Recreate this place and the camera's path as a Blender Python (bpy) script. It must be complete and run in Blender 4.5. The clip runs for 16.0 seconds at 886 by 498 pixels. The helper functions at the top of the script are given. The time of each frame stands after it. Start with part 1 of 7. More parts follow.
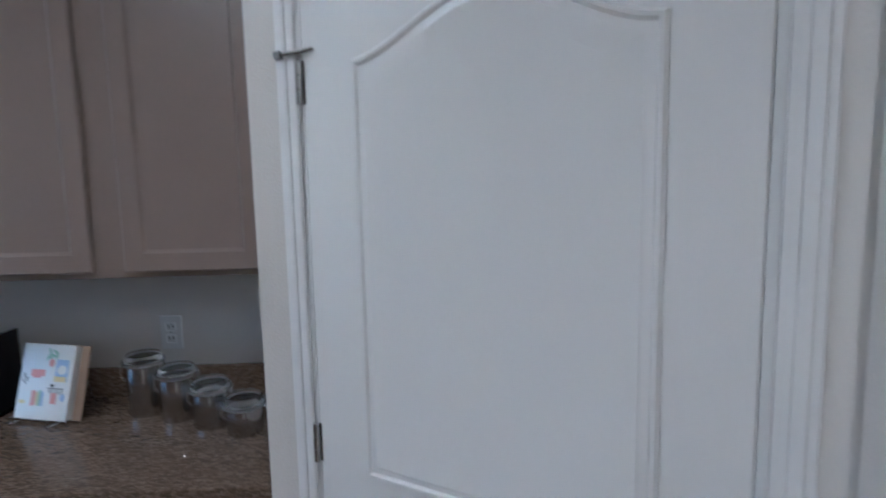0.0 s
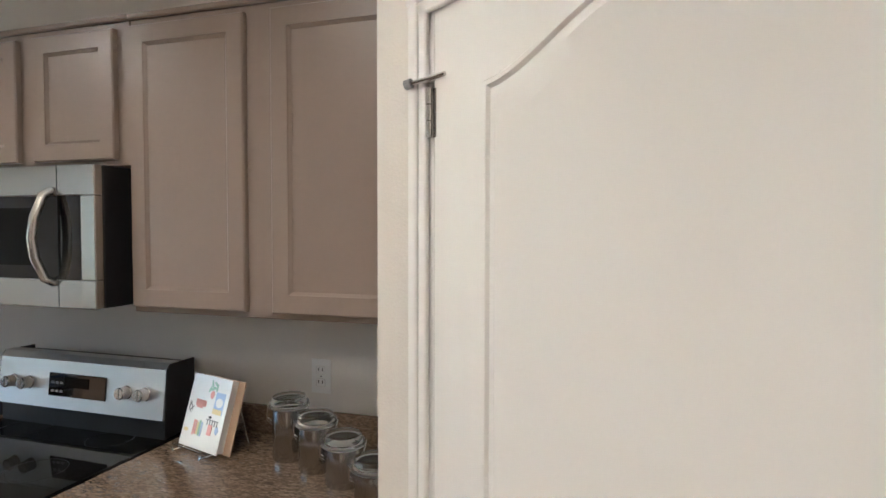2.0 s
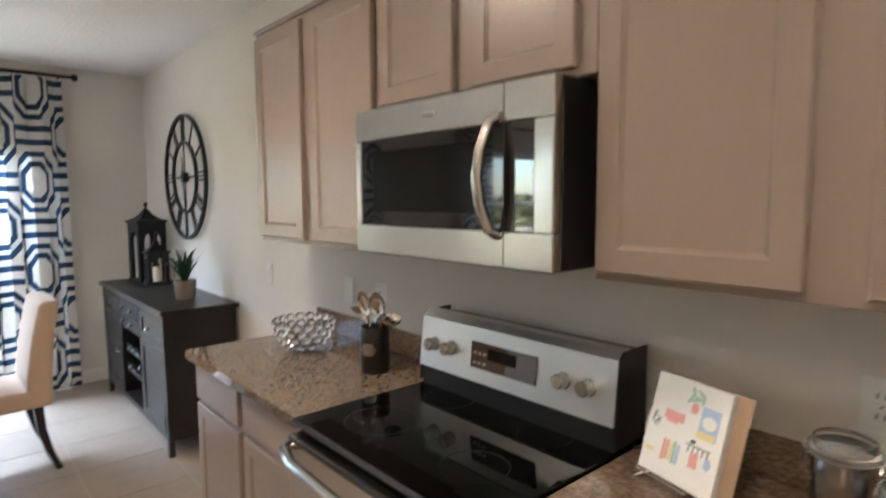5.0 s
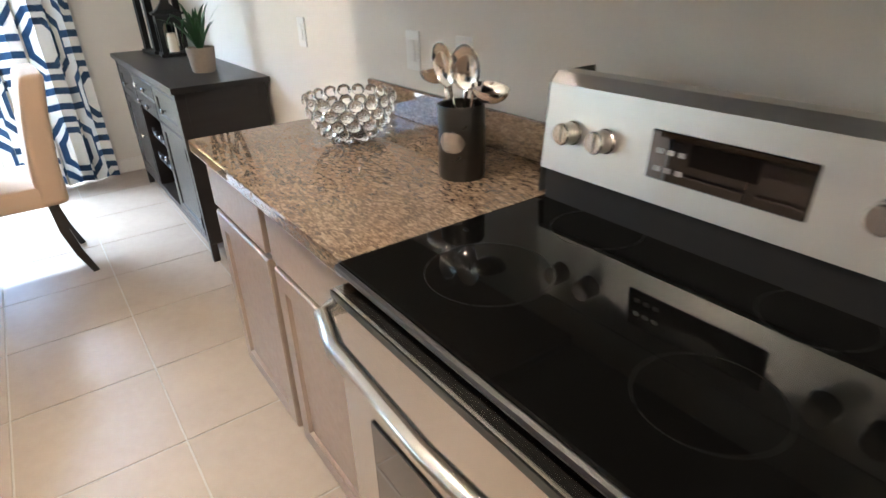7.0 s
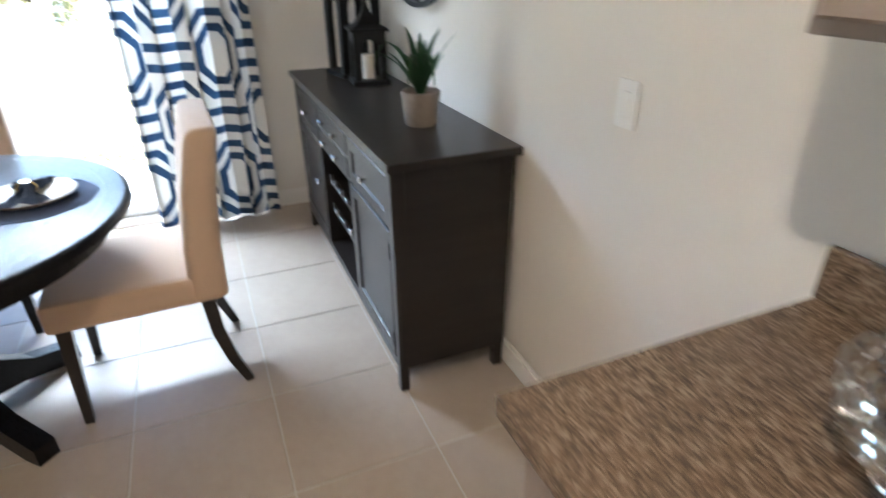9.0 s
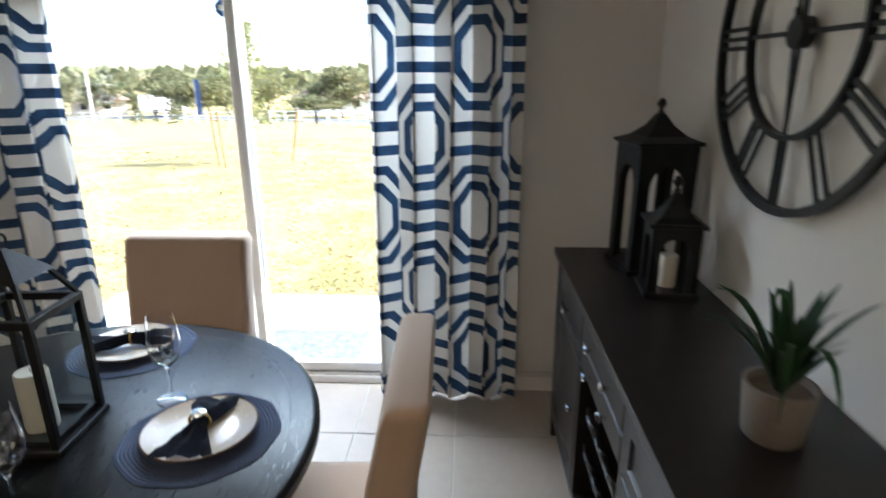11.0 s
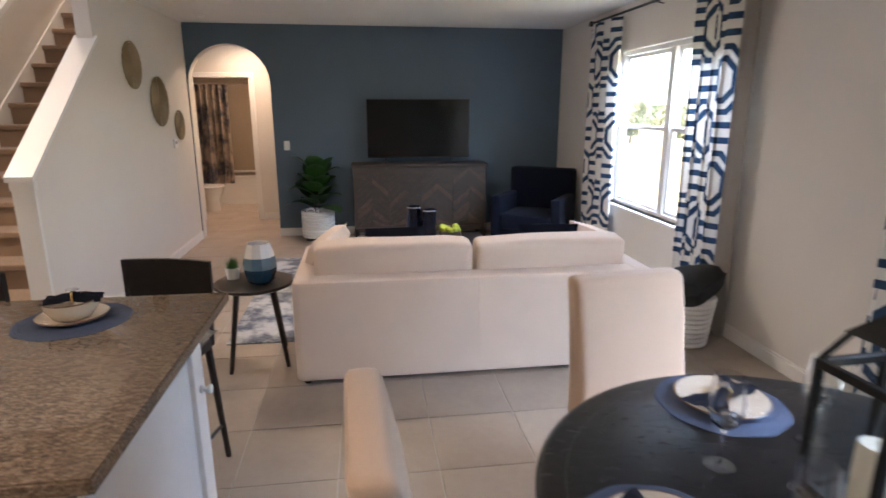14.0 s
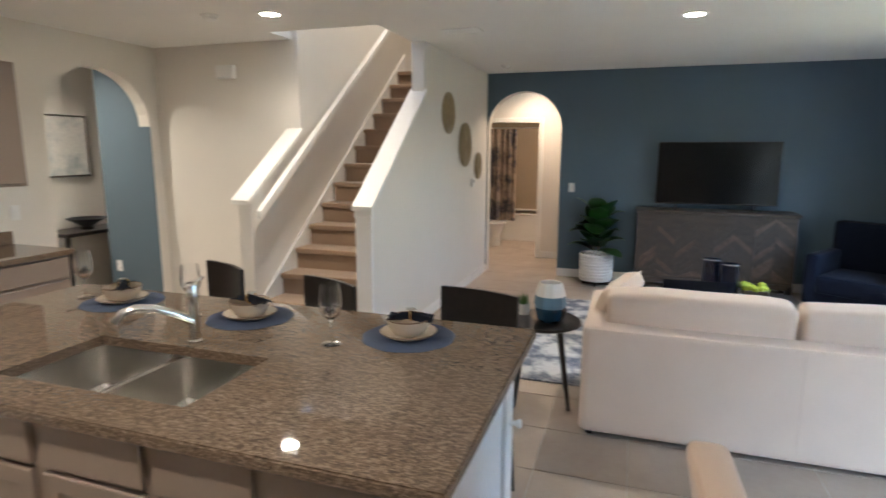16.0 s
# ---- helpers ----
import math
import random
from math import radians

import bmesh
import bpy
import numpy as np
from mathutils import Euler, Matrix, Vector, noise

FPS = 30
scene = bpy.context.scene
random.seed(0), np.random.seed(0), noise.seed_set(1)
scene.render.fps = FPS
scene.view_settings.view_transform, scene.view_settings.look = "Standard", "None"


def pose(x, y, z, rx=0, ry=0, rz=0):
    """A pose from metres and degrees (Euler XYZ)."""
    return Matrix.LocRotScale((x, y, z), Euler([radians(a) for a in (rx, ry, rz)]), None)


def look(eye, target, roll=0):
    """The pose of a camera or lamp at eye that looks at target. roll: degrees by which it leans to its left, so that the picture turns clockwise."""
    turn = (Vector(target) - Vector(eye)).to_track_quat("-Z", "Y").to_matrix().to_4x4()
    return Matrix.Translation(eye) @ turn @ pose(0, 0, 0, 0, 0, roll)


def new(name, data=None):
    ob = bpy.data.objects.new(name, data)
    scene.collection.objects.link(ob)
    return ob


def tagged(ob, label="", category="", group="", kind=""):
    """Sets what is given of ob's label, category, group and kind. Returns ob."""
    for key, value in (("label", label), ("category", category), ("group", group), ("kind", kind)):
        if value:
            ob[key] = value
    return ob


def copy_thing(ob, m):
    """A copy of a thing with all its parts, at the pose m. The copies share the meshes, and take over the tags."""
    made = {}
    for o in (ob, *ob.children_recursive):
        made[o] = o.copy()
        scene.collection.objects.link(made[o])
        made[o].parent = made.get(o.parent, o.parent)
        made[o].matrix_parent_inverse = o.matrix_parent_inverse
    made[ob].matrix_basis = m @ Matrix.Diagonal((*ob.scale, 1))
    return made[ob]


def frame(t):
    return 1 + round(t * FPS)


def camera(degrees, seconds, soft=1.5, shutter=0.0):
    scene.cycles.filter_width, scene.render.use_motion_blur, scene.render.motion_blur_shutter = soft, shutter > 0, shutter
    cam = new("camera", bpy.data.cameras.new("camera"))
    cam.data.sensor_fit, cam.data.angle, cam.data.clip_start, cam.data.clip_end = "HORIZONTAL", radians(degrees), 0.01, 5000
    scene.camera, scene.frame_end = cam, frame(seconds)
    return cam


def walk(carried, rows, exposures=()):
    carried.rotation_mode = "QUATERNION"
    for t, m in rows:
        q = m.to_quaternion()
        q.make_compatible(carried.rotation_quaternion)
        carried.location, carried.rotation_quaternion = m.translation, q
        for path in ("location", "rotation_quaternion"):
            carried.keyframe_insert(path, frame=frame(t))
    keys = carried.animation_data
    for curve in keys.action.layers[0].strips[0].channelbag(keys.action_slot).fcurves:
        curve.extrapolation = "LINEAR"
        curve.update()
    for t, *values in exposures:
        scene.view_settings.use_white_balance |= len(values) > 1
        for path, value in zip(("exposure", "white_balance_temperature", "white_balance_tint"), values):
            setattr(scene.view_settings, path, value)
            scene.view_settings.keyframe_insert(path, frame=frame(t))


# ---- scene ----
cam = camera(76.0, 16.0, 1.5, 0.5)
PATH = [
    (0, (1.722, -1.938, 1.632), (1.804, 0.045, 1.387), -1.2),
    (0.5, (1.804, -1.87, 1.64), (1.527, 0.108, 1.536), 0.2),
    (1, (1.83, -1.76, 1.633), (1.324, 0.175, 1.546), 0.2),
    (1.5, (1.828, -1.702, 1.63), (1.248, 0.212, 1.547), 0.2),
    (2, (1.807, -1.695, 1.628), (1.225, 0.217, 1.555), 0.1),
    (2.5, (1.756, -1.686, 1.648), (1.158, 0.22, 1.56), 0.2),
    (3, (1.611, -1.667, 1.701), (0.848, 0.18, 1.607), 0.4),
    (3.5, (1.426, -1.600, 1.716), (0.378, 0.102, 1.716), 0.4),
    (4, (1.292, -1.522, 1.664), (0.046, 0.042, 1.736), -0.1),
    (4.5, (1.202, -1.447, 1.603), (-0.152, 0.024, 1.641), -0.3),
    (5, (1.11, -1.387, 1.552), (-0.383, -0.07, 1.372), -0.3),
    (5.2, (1.058, -1.358, 1.537), (-0.467, -0.091, 1.27), -0.5),
    (7.3, (0.239, -0.969, 1.354), (-1.207, 0.051, 0.423), -1.6),
    (7.5, (0.103, -0.961, 1.357), (-1.341, 0.053, 0.416), -1.4),
    (8, (-0.22, -0.965, 1.389), (-1.683, 0.009, 0.435), -1.3),
    (8.5, (-0.556, -0.956, 1.422), (-2.065, -0.061, 0.464), -0.9),
    (9, (-0.867, -0.948, 1.452), (-2.5, -0.254, 0.53), -0.3),
    (9.2, (-0.941, -0.93, 1.412), (-2.655, -0.331, 0.573), -0.3),
    (11.5, (-1.950, -0.840, 1.650), (-3.822, -1.298, 1.130), -0.2),
    (12, (-2.050, -0.835, 1.602), (-3.696, -1.862, 1.144), -1.0),
    (12.2, (-2.032, -0.837, 1.593), (-3.559, -2.045, 1.136), 0.3),
    (12.5, (-1.981, -0.839, 1.58), (-3.331, -2.244, 1.128), 0.4),
    (13, (-1.838, -0.812, 1.611), (-2.866, -2.459, 1.131), 0.4),
    (13.2, (-1.865, -0.837, 1.588), (-2.705, -2.592, 1.121), 0.2),
    (13.5, (-1.850, -0.860, 1.632), (-2.453, -2.698, 1.127), 0.0),
    (13.8, (-1.876, -0.844, 1.636), (-2.199, -2.76, 1.162), 0.1),
    (14, (-1.836, -0.94, 1.647), (-2.101, -2.862, 1.161), -0.0),
    (14.5, (-1.791, -1.022, 1.637), (-1.794, -2.972, 1.191), 0.1),
    (15, (-1.749, -1.023, 1.635), (-1.565, -2.973, 1.231), 0.1),
    (15.5, (-1.685, -1.007, 1.629), (-1.313, -2.938, 1.268), 0.1),
    (16, (-1.612, -0.971, 1.651), (-0.991, -2.84, 1.304), 0.2),
]
EXPOSURES = [
    (0.0, 2.85, 4250, 10), (0.5, 3.3, 4800, 10), (1.0, 3.4, 5100, 10), (2.0, 3.65, 5200, 10), (3.0, 3.7, 5350, 10), (3.5, 3.85, 5350, 10), (4.0, 4.0, 5500, 10), (4.5, 3.95, 5700, 12), (5.0, 3.85, 5800, 12), (7.5, 4.65, 5750, 10), (9.0, 4.0, 5700, 10),
    (11.3, 2.4, 6000, 11), (11.7, 1.9, 6000, 13), (12.1, 1.38, 5800, 13), (12.6, 1.35, 5600, 10), (13.0, 1.95, 5250, 16), (13.5, 3.47, 5200, 28), (14.0, 3.6, 5800, 18), (14.5, 3.65, 6150, 13), (15.0, 3.7, 5950, 10), (16.0, 3.75, 5350, 8),
]
walk(cam, [(t, look(eye, target, roll)) for t, eye, target, roll in PATH], EXPOSURES)

# ---- world, sun, lamps ----
world = bpy.data.worlds.new("sky")
scene.world = world
world.use_nodes = True
_wn = world.node_tree.nodes
_sky = _wn.new("ShaderNodeTexSky")
_sky.sky_type = 'NISHITA'
_sky.sun_disc = False
_sky.sun_elevation = radians(42)
_sky.sun_rotation = radians(-8)
_sky.air_density = 1.0
_sky.dust_density = 0.6
world.node_tree.links.new(_sky.outputs[0], _wn["Background"].inputs[0])
_wn["Background"].inputs[1].default_value = 0.09
sun = new("sun", bpy.data.lights.new("sun", 'SUN'))
sun.data.energy = 4.8
sun.data.angle = radians(0.55)
sun.data.color = (1.0, 0.95, 0.86)
sun.matrix_world = look((0, 0, 0), (0.10, -0.74, -0.67))
# unseen lamps added outside, above slider and window heads, to strengthen the sky's daylight
for _nm, _y, _z, _w, _power in (("door_daylight", -1.95, 2.30, 1.7, 38.0), ("window_daylight", -5.74, 2.40, 1.8, 28.0)):
    fill_lamp = new(_nm, bpy.data.lights.new(_nm, 'AREA'))
    fill_lamp.data.shape = 'RECTANGLE'
    fill_lamp.data.size = _w
    fill_lamp.data.size_y = 0.4
    fill_lamp.data.energy = _power
    fill_lamp.data.color = (0.78, 0.90, 1.0)
    fill_lamp.matrix_world = look((-4.82, _y - 0.07, _z), (-3.0, _y, _z - 1.8))

# ---- materials ----
def nodes_of(name):
    m = bpy.data.materials.new(name)
    m.use_nodes = True
    nt = m.node_tree
    return m, nt, nt.nodes["Principled BSDF"]


def mixc(nt, fac, a, b, kind='MIX'):
    n = nt.nodes.new("ShaderNodeMix")
    n.data_type = 'RGBA'
    n.blend_type = kind
    for sock, v in ((n.inputs[0], fac), (n.inputs[6], a), (n.inputs[7], b)):
        if hasattr(v, "links"):
            nt.links.new(v, sock)
        elif isinstance(v, (tuple, list)):
            sock.default_value = (*v[:3], 1)
        else:
            sock.default_value = v
    return n.outputs[2]


def calc(nt, op, a, b=0.0, c=0.0):
    n = nt.nodes.new("ShaderNodeMath")
    n.operation = op
    for sock, v in zip(n.inputs, (a, b, c)):
        if hasattr(v, "links"):
            nt.links.new(v, sock)
        else:
            sock.default_value = v
    return n.outputs[0]


def coords(nt, scale=(1, 1, 1), which="Object"):
    tc = nt.nodes.new("ShaderNodeTexCoord")
    mp = nt.nodes.new("ShaderNodeMapping")
    mp.inputs["Scale"].default_value = scale
    nt.links.new(tc.outputs[which], mp.inputs[0])
    return mp.outputs[0]


def world_coords(nt, scale=(1, 1, 1)):
    g = nt.nodes.new("ShaderNodeNewGeometry")
    mp = nt.nodes.new("ShaderNodeMapping")
    mp.inputs["Scale"].default_value = scale
    nt.links.new(g.outputs["Position"], mp.inputs[0])
    return mp.outputs[0]


def noisy(nt, vec, scale, detail=4.0, rough=0.55, lo=0.3, hi=0.7):
    n = nt.nodes.new("ShaderNodeTexNoise")
    n.inputs["Scale"].default_value = scale
    n.inputs["Detail"].default_value = detail
    n.inputs["Roughness"].default_value = rough
    nt.links.new(vec, n.inputs["Vector"])
    r = nt.nodes.new("ShaderNodeMapRange")
    r.inputs[1].default_value, r.inputs[2].default_value = lo, hi
    nt.links.new(n.outputs[0], r.inputs[0])
    return r.outputs[0]


def bump(nt, p, height, strength, dist=0.01):
    b = nt.nodes.new("ShaderNodeBump")
    b.inputs["Strength"].default_value = strength
    b.inputs["Distance"].default_value = dist
    nt.links.new(height, b.inputs["Height"])
    nt.links.new(b.outputs[0], p.inputs["Normal"])


def set_in(nt, p, key, v):
    if hasattr(v, "links"):
        nt.links.new(v, p.inputs[key])
    else:
        p.inputs[key].default_value = v


def plain(name, col, rough=0.5, metal=0.0, vary=0.12, grain=30.0, bumps=0.1, stretch=(1, 1, 1), rvary=0.08, coat=0.0, spec=0.5, sheen=0.0, bdist=0.002):
    """A paint, cloth, metal or wood with two scales of colour variation, grain relief and uneven gloss."""
    m, nt, p = nodes_of(name)
    v = world_coords(nt, stretch)
    big = noisy(nt, v, 1.7, 3.0)
    fine = noisy(nt, v, grain, 5.0)
    dark = tuple(c * (1 - vary) for c in col)
    lite = tuple(min(1, c * (1 + vary * 0.5)) for c in col)
    c1 = mixc(nt, big, dark, lite)
    c2 = mixc(nt, calc(nt, 'MULTIPLY', fine, 0.45), c1, tuple(c * (1 - vary * 1.4) for c in col))
    set_in(nt, p, "Base Color", c2)
    set_in(nt, p, "Roughness", calc(nt, 'MULTIPLY_ADD', fine, rvary, rough - rvary * 0.5))
    p.inputs["Metallic"].default_value = metal
    p.inputs["Coat Weight"].default_value = coat
    p.inputs["Specular IOR Level"].default_value = spec
    p.inputs["Sheen Weight"].default_value = sheen
    if bumps:
        bump(nt, p, fine, bumps, bdist)
    return m


M_wall = plain("wall_paint", (0.73, 0.69, 0.635), 0.72, vary=0.03, grain=160, bumps=0.25)
M_ceil = plain("ceiling_paint", (0.80, 0.79, 0.76), 0.85, vary=0.03, grain=45, bumps=0.5, bdist=0.006)
M_blue = plain("blue_paint", (0.085, 0.125, 0.165), 0.6, vary=0.05, grain=160, bumps=0.25)
M_trim = plain("white_trim", (0.80, 0.78, 0.75), 0.38, vary=0.03, grain=60, bumps=0.05)
M_cab = plain("greige_cabinet_paint", (0.262, 0.203, 0.166), 0.33, vary=0.05, grain=50, bumps=0.02)
M_cabwhite = plain("white_cabinet_paint", (0.70, 0.70, 0.70), 0.4, vary=0.03, grain=50, bumps=0.05)
M_steel = plain("brushed_steel", (0.58, 0.56, 0.53), 0.23, metal=1.0, vary=0.02, grain=6, bumps=0.0, stretch=(1, 12, 12), rvary=0.03)
M_panelsteel = plain("satin_steel_panel", (0.74, 0.73, 0.71), 0.40, metal=1.0, vary=0.02, grain=6, bumps=0.0, stretch=(1, 12, 12), rvary=0.03)
M_chrome = plain("polished_chrome", (0.78, 0.77, 0.75), 0.1, metal=1.0, vary=0.03, grain=20, bumps=0.0, rvary=0.04)
M_black = plain("black_plastic", (0.012, 0.012, 0.013), 0.35, vary=0.2, grain=60, bumps=0.05)
M_glassblack = plain("black_glass", (0.006, 0.006, 0.007), 0.05, vary=0.2, grain=20, bumps=0.0, rvary=0.03, coat=0.5)
M_cooktop = plain("black_ceramic_glass", (0.003, 0.003, 0.003), 0.04, vary=0.2, grain=20, bumps=0.0, rvary=0.02, spec=0.12)
M_mirrorblack = plain("reflective_black_glass", (0.004, 0.004, 0.005), 0.02, vary=0.1, grain=20, bumps=0.0, rvary=0.01, coat=1.0, spec=1.0)
M_canister = plain("bright_brushed_steel", (0.44, 0.42, 0.40), 0.18, metal=1.0, vary=0.03, grain=10, bumps=0.0, stretch=(14, 14, 1), rvary=0.05)
M_darkwood = plain("espresso_wood", (0.016, 0.012, 0.0105), 0.33, vary=0.45, grain=26, bumps=0.12, stretch=(14, 1.2, 14))
M_tablewood = plain("black_brown_table_wood", (0.007, 0.0066, 0.0075), 0.30, spec=0.22, vary=0.4, grain=18, bumps=0.1, stretch=(1.2, 16, 16))
M_linen = plain("beige_linen", (0.52, 0.375, 0.27), 0.9, vary=0.10, grain=220, bumps=0.35, sheen=0.3)
M_sofa = plain("cream_sofa_fabric", (0.66, 0.53, 0.43), 0.92, vary=0.08, grain=180, bumps=0.35, sheen=0.3)
M_linenwhite = plain("cream_curtain_lining", (0.50, 0.45, 0.39), 0.95, vary=0.06, grain=200, bumps=0.3)
M_navy = plain("navy_velvet", (0.0014, 0.0035, 0.012), 0.9, vary=0.35, grain=90, bumps=0.3, sheen=0.02, spec=0.2)
M_navycloth = plain("navy_napkin_cloth", (0.008, 0.012, 0.03), 0.9, vary=0.3, grain=250, bumps=0.4)
M_iron = plain("black_iron", (0.012, 0.012, 0.012), 0.45, metal=0.3, vary=0.3, grain=70, bumps=0.15)
M_plate = plain("cream_stoneware", (0.57, 0.48, 0.38), 0.25, vary=0.05, grain=40, bumps=0.04)
M_rim = plain("brown_glazed_rim", (0.16, 0.09, 0.05), 0.3, vary=0.2, grain=60, bumps=0.05)
M_gold = plain("gold_metal", (0.75, 0.52, 0.22), 0.25, metal=1.0, vary=0.1, grain=60, bumps=0.05)
M_wax = plain("ivory_wax", (0.78, 0.70, 0.58), 0.5, vary=0.05, grain=20, bumps=0.08)
M_concrete = plain("patio_concrete", (0.55, 0.53, 0.50), 0.9, vary=0.12, grain=60, bumps=0.3)
M_grout = plain("pale_grout", (0.46, 0.43, 0.39), 0.9, vary=0.12, grain=90, bumps=0.3)
M_carpet = plain("tan_stair_carpet", (0.30, 0.20, 0.125), 0.95, vary=0.25, grain=300, bumps=0.7, sheen=0.3)
M_leafgreen = plain("glossy_green_leaf", (0.05, 0.145, 0.028), 0.35, vary=0.35, grain=14, bumps=0.12)
M_grassgreen = plain("succulent_green", (0.05, 0.13, 0.05), 0.5, vary=0.3, grain=20, bumps=0.1)
M_lime = plain("lime_green_moss", (0.35, 0.42, 0.03), 0.8, vary=0.4, grain=80, bumps=0.4)
M_rope = plain("white_cotton_rope", (0.70, 0.68, 0.64), 0.9, vary=0.12, grain=150, bumps=0.5)
M_concpot = plain("taupe_concrete_pot", (0.27, 0.225, 0.19), 0.85, vary=0.15, grain=60, bumps=0.3)
M_rattan = plain("natural_rattan", (0.34, 0.26, 0.15), 0.75, vary=0.3, grain=120, bumps=0.5)
M_paper = plain("white_paper", (0.80, 0.79, 0.77), 0.35, vary=0.03, grain=40, bumps=0.02, coat=0.6)
M_cardboard = plain("kraft_cover", (0.50, 0.36, 0.25), 0.6, vary=0.06, grain=40, bumps=0.05)
M_plast = plain("white_plastic", (0.78, 0.77, 0.75), 0.35, vary=0.02, grain=40, bumps=0.0)
M_tv = plain("dark_tv_screen", (0.004, 0.0035, 0.0035), 0.16, spec=0.2, vary=0.2, grain=20, bumps=0.0)
M_porcelain = plain("porcelain", (0.80, 0.78, 0.74), 0.12, vary=0.02, grain=20, bumps=0.0)
M_palebark = plain("pale_young_bark", (0.42, 0.37, 0.31), 0.9, vary=0.3, grain=40, bumps=0.4)
M_bark = plain("tree_bark", (0.20, 0.15, 0.11), 0.9, vary=0.4, grain=40, bumps=0.5)
M_whitefence = plain("white_vinyl", (0.80, 0.80, 0.80), 0.5, vary=0.03, grain=20, bumps=0.05)
M_roof = plain("brown_roof_shingles", (0.22, 0.14, 0.11), 0.9, vary=0.25, grain=12, bumps=0.3)
M_asphalt = plain("road_asphalt", (0.12, 0.12, 0.125), 0.9, vary=0.2, grain=12, bumps=0.2)
M_stake = plain("pine_stake", (0.40, 0.26, 0.13), 0.8, vary=0.2, grain=30, bumps=0.2)
M_bathwall = plain("tan_bath_wall", (0.42, 0.33, 0.23), 0.5, vary=0.05, grain=60, bumps=0.1)


def mat_granite():
    m, nt, p = nodes_of("speckled_brown_granite")
    v = world_coords(nt, (0.42, 1, 1))
    vo = nt.nodes.new("ShaderNodeTexVoronoi")
    vo.inputs["Scale"].default_value = 250
    nt.links.new(v, vo.inputs["Vector"])
    sp = nt.nodes.new("ShaderNodeSeparateColor")
    nt.links.new(vo.outputs["Color"], sp.inputs[0])
    n1 = noisy(nt, v, 100, 4, 0.7, 0.35, 0.65)
    n2 = noisy(nt, v, 5, 3, 0.5, 0.35, 0.65)
    r = nt.nodes.new("ShaderNodeValToRGB")
    nt.links.new(calc(nt, 'MULTIPLY_ADD', n1, 0.55, calc(nt, 'MULTIPLY', sp.outputs[0], 0.5)), r.inputs[0])
    e = r.color_ramp.elements
    e[0].position, e[0].color = 0.10, (0.030, 0.023, 0.019, 1)
    e[1].position, e[1].color = 0.98, (0.30, 0.235, 0.175, 1)
    for pos, c in ((0.30, (0.055, 0.038, 0.028)), (0.5, (0.125, 0.086, 0.057)), (0.7, (0.21, 0.155, 0.107))):
        k = e.new(pos)
        k.color = (*c, 1)
    set_in(nt, p, "Base Color", mixc(nt, calc(nt, 'MULTIPLY_ADD', n2, 0.25, 0.28), r.outputs[0], (0.145, 0.102, 0.070)))
    p.inputs["Roughness"].default_value = 0.035
    return m


def mat_tile():
    m, nt, p = nodes_of("taupe_floor_tile")
    v = world_coords(nt)
    oi = nt.nodes.new("ShaderNodeObjectInfo")
    n1 = noisy(nt, v, 3.2, 6, 0.6, 0.3, 0.7)
    n2 = noisy(nt, v, 22, 5, 0.6, 0.3, 0.7)
    base = mixc(nt, oi.outputs["Random"], (0.335, 0.275, 0.222), (0.375, 0.312, 0.255))
    c = mixc(nt, calc(nt, 'MULTIPLY', n1, 0.5), base, (0.275, 0.222, 0.178))
    c = mixc(nt, calc(nt, 'MULTIPLY', n2, 0.25), c, (0.43, 0.365, 0.302))
    set_in(nt, p, "Base Color", c)
    set_in(nt, p, "Roughness", calc(nt, 'MULTIPLY_ADD', n1, 0.12, 0.36))
    bump(nt, p, n2, 0.05, 0.002)
    return m


def mat_glass(name, col=(1, 1, 1), rough=0.0, ior=1.45):
    m, nt, p = nodes_of(name)
    p.inputs["Base Color"].default_value = (*col, 1)
    p.inputs["Transmission Weight"].default_value = 1.0
    p.inputs["Roughness"].default_value = rough
    p.inputs["IOR"].default_value = ior
    return m


def mat_pane(name):
    """Thin window glass: clear with a faint gloss."""
    m = bpy.data.materials.new(name)
    m.use_nodes = True
    nt = m.node_tree
    nt.nodes.clear()
    out = nt.nodes.new("ShaderNodeOutputMaterial")
    mix = nt.nodes.new("ShaderNodeMixShader")
    tr = nt.nodes.new("ShaderNodeBsdfTransparent")
    tr.inputs[0].default_value = (0.95, 0.97, 0.97, 1)
    gl = nt.nodes.new("ShaderNodeBsdfGlossy")
    gl.inputs["Roughness"].default_value = 0.02
    lw = nt.nodes.new("ShaderNodeLayerWeight")
    nt.links.new(calc(nt, 'MULTIPLY_ADD', calc(nt, 'POWER', lw.outputs["Facing"], 5.0), 0.5, 0.03), mix.inputs[0])
    nt.links.new(tr.outputs[0], mix.inputs[1])
    nt.links.new(gl.outputs[0], mix.inputs[2])
    nt.links.new(mix.outputs[0], out.inputs[0])
    return m


def mat_emit(name, col, strength):
    m, nt, p = nodes_of(name)
    p.inputs["Emission Color"].default_value = (*col, 1)
    p.inputs["Emission Strength"].default_value = strength
    return m


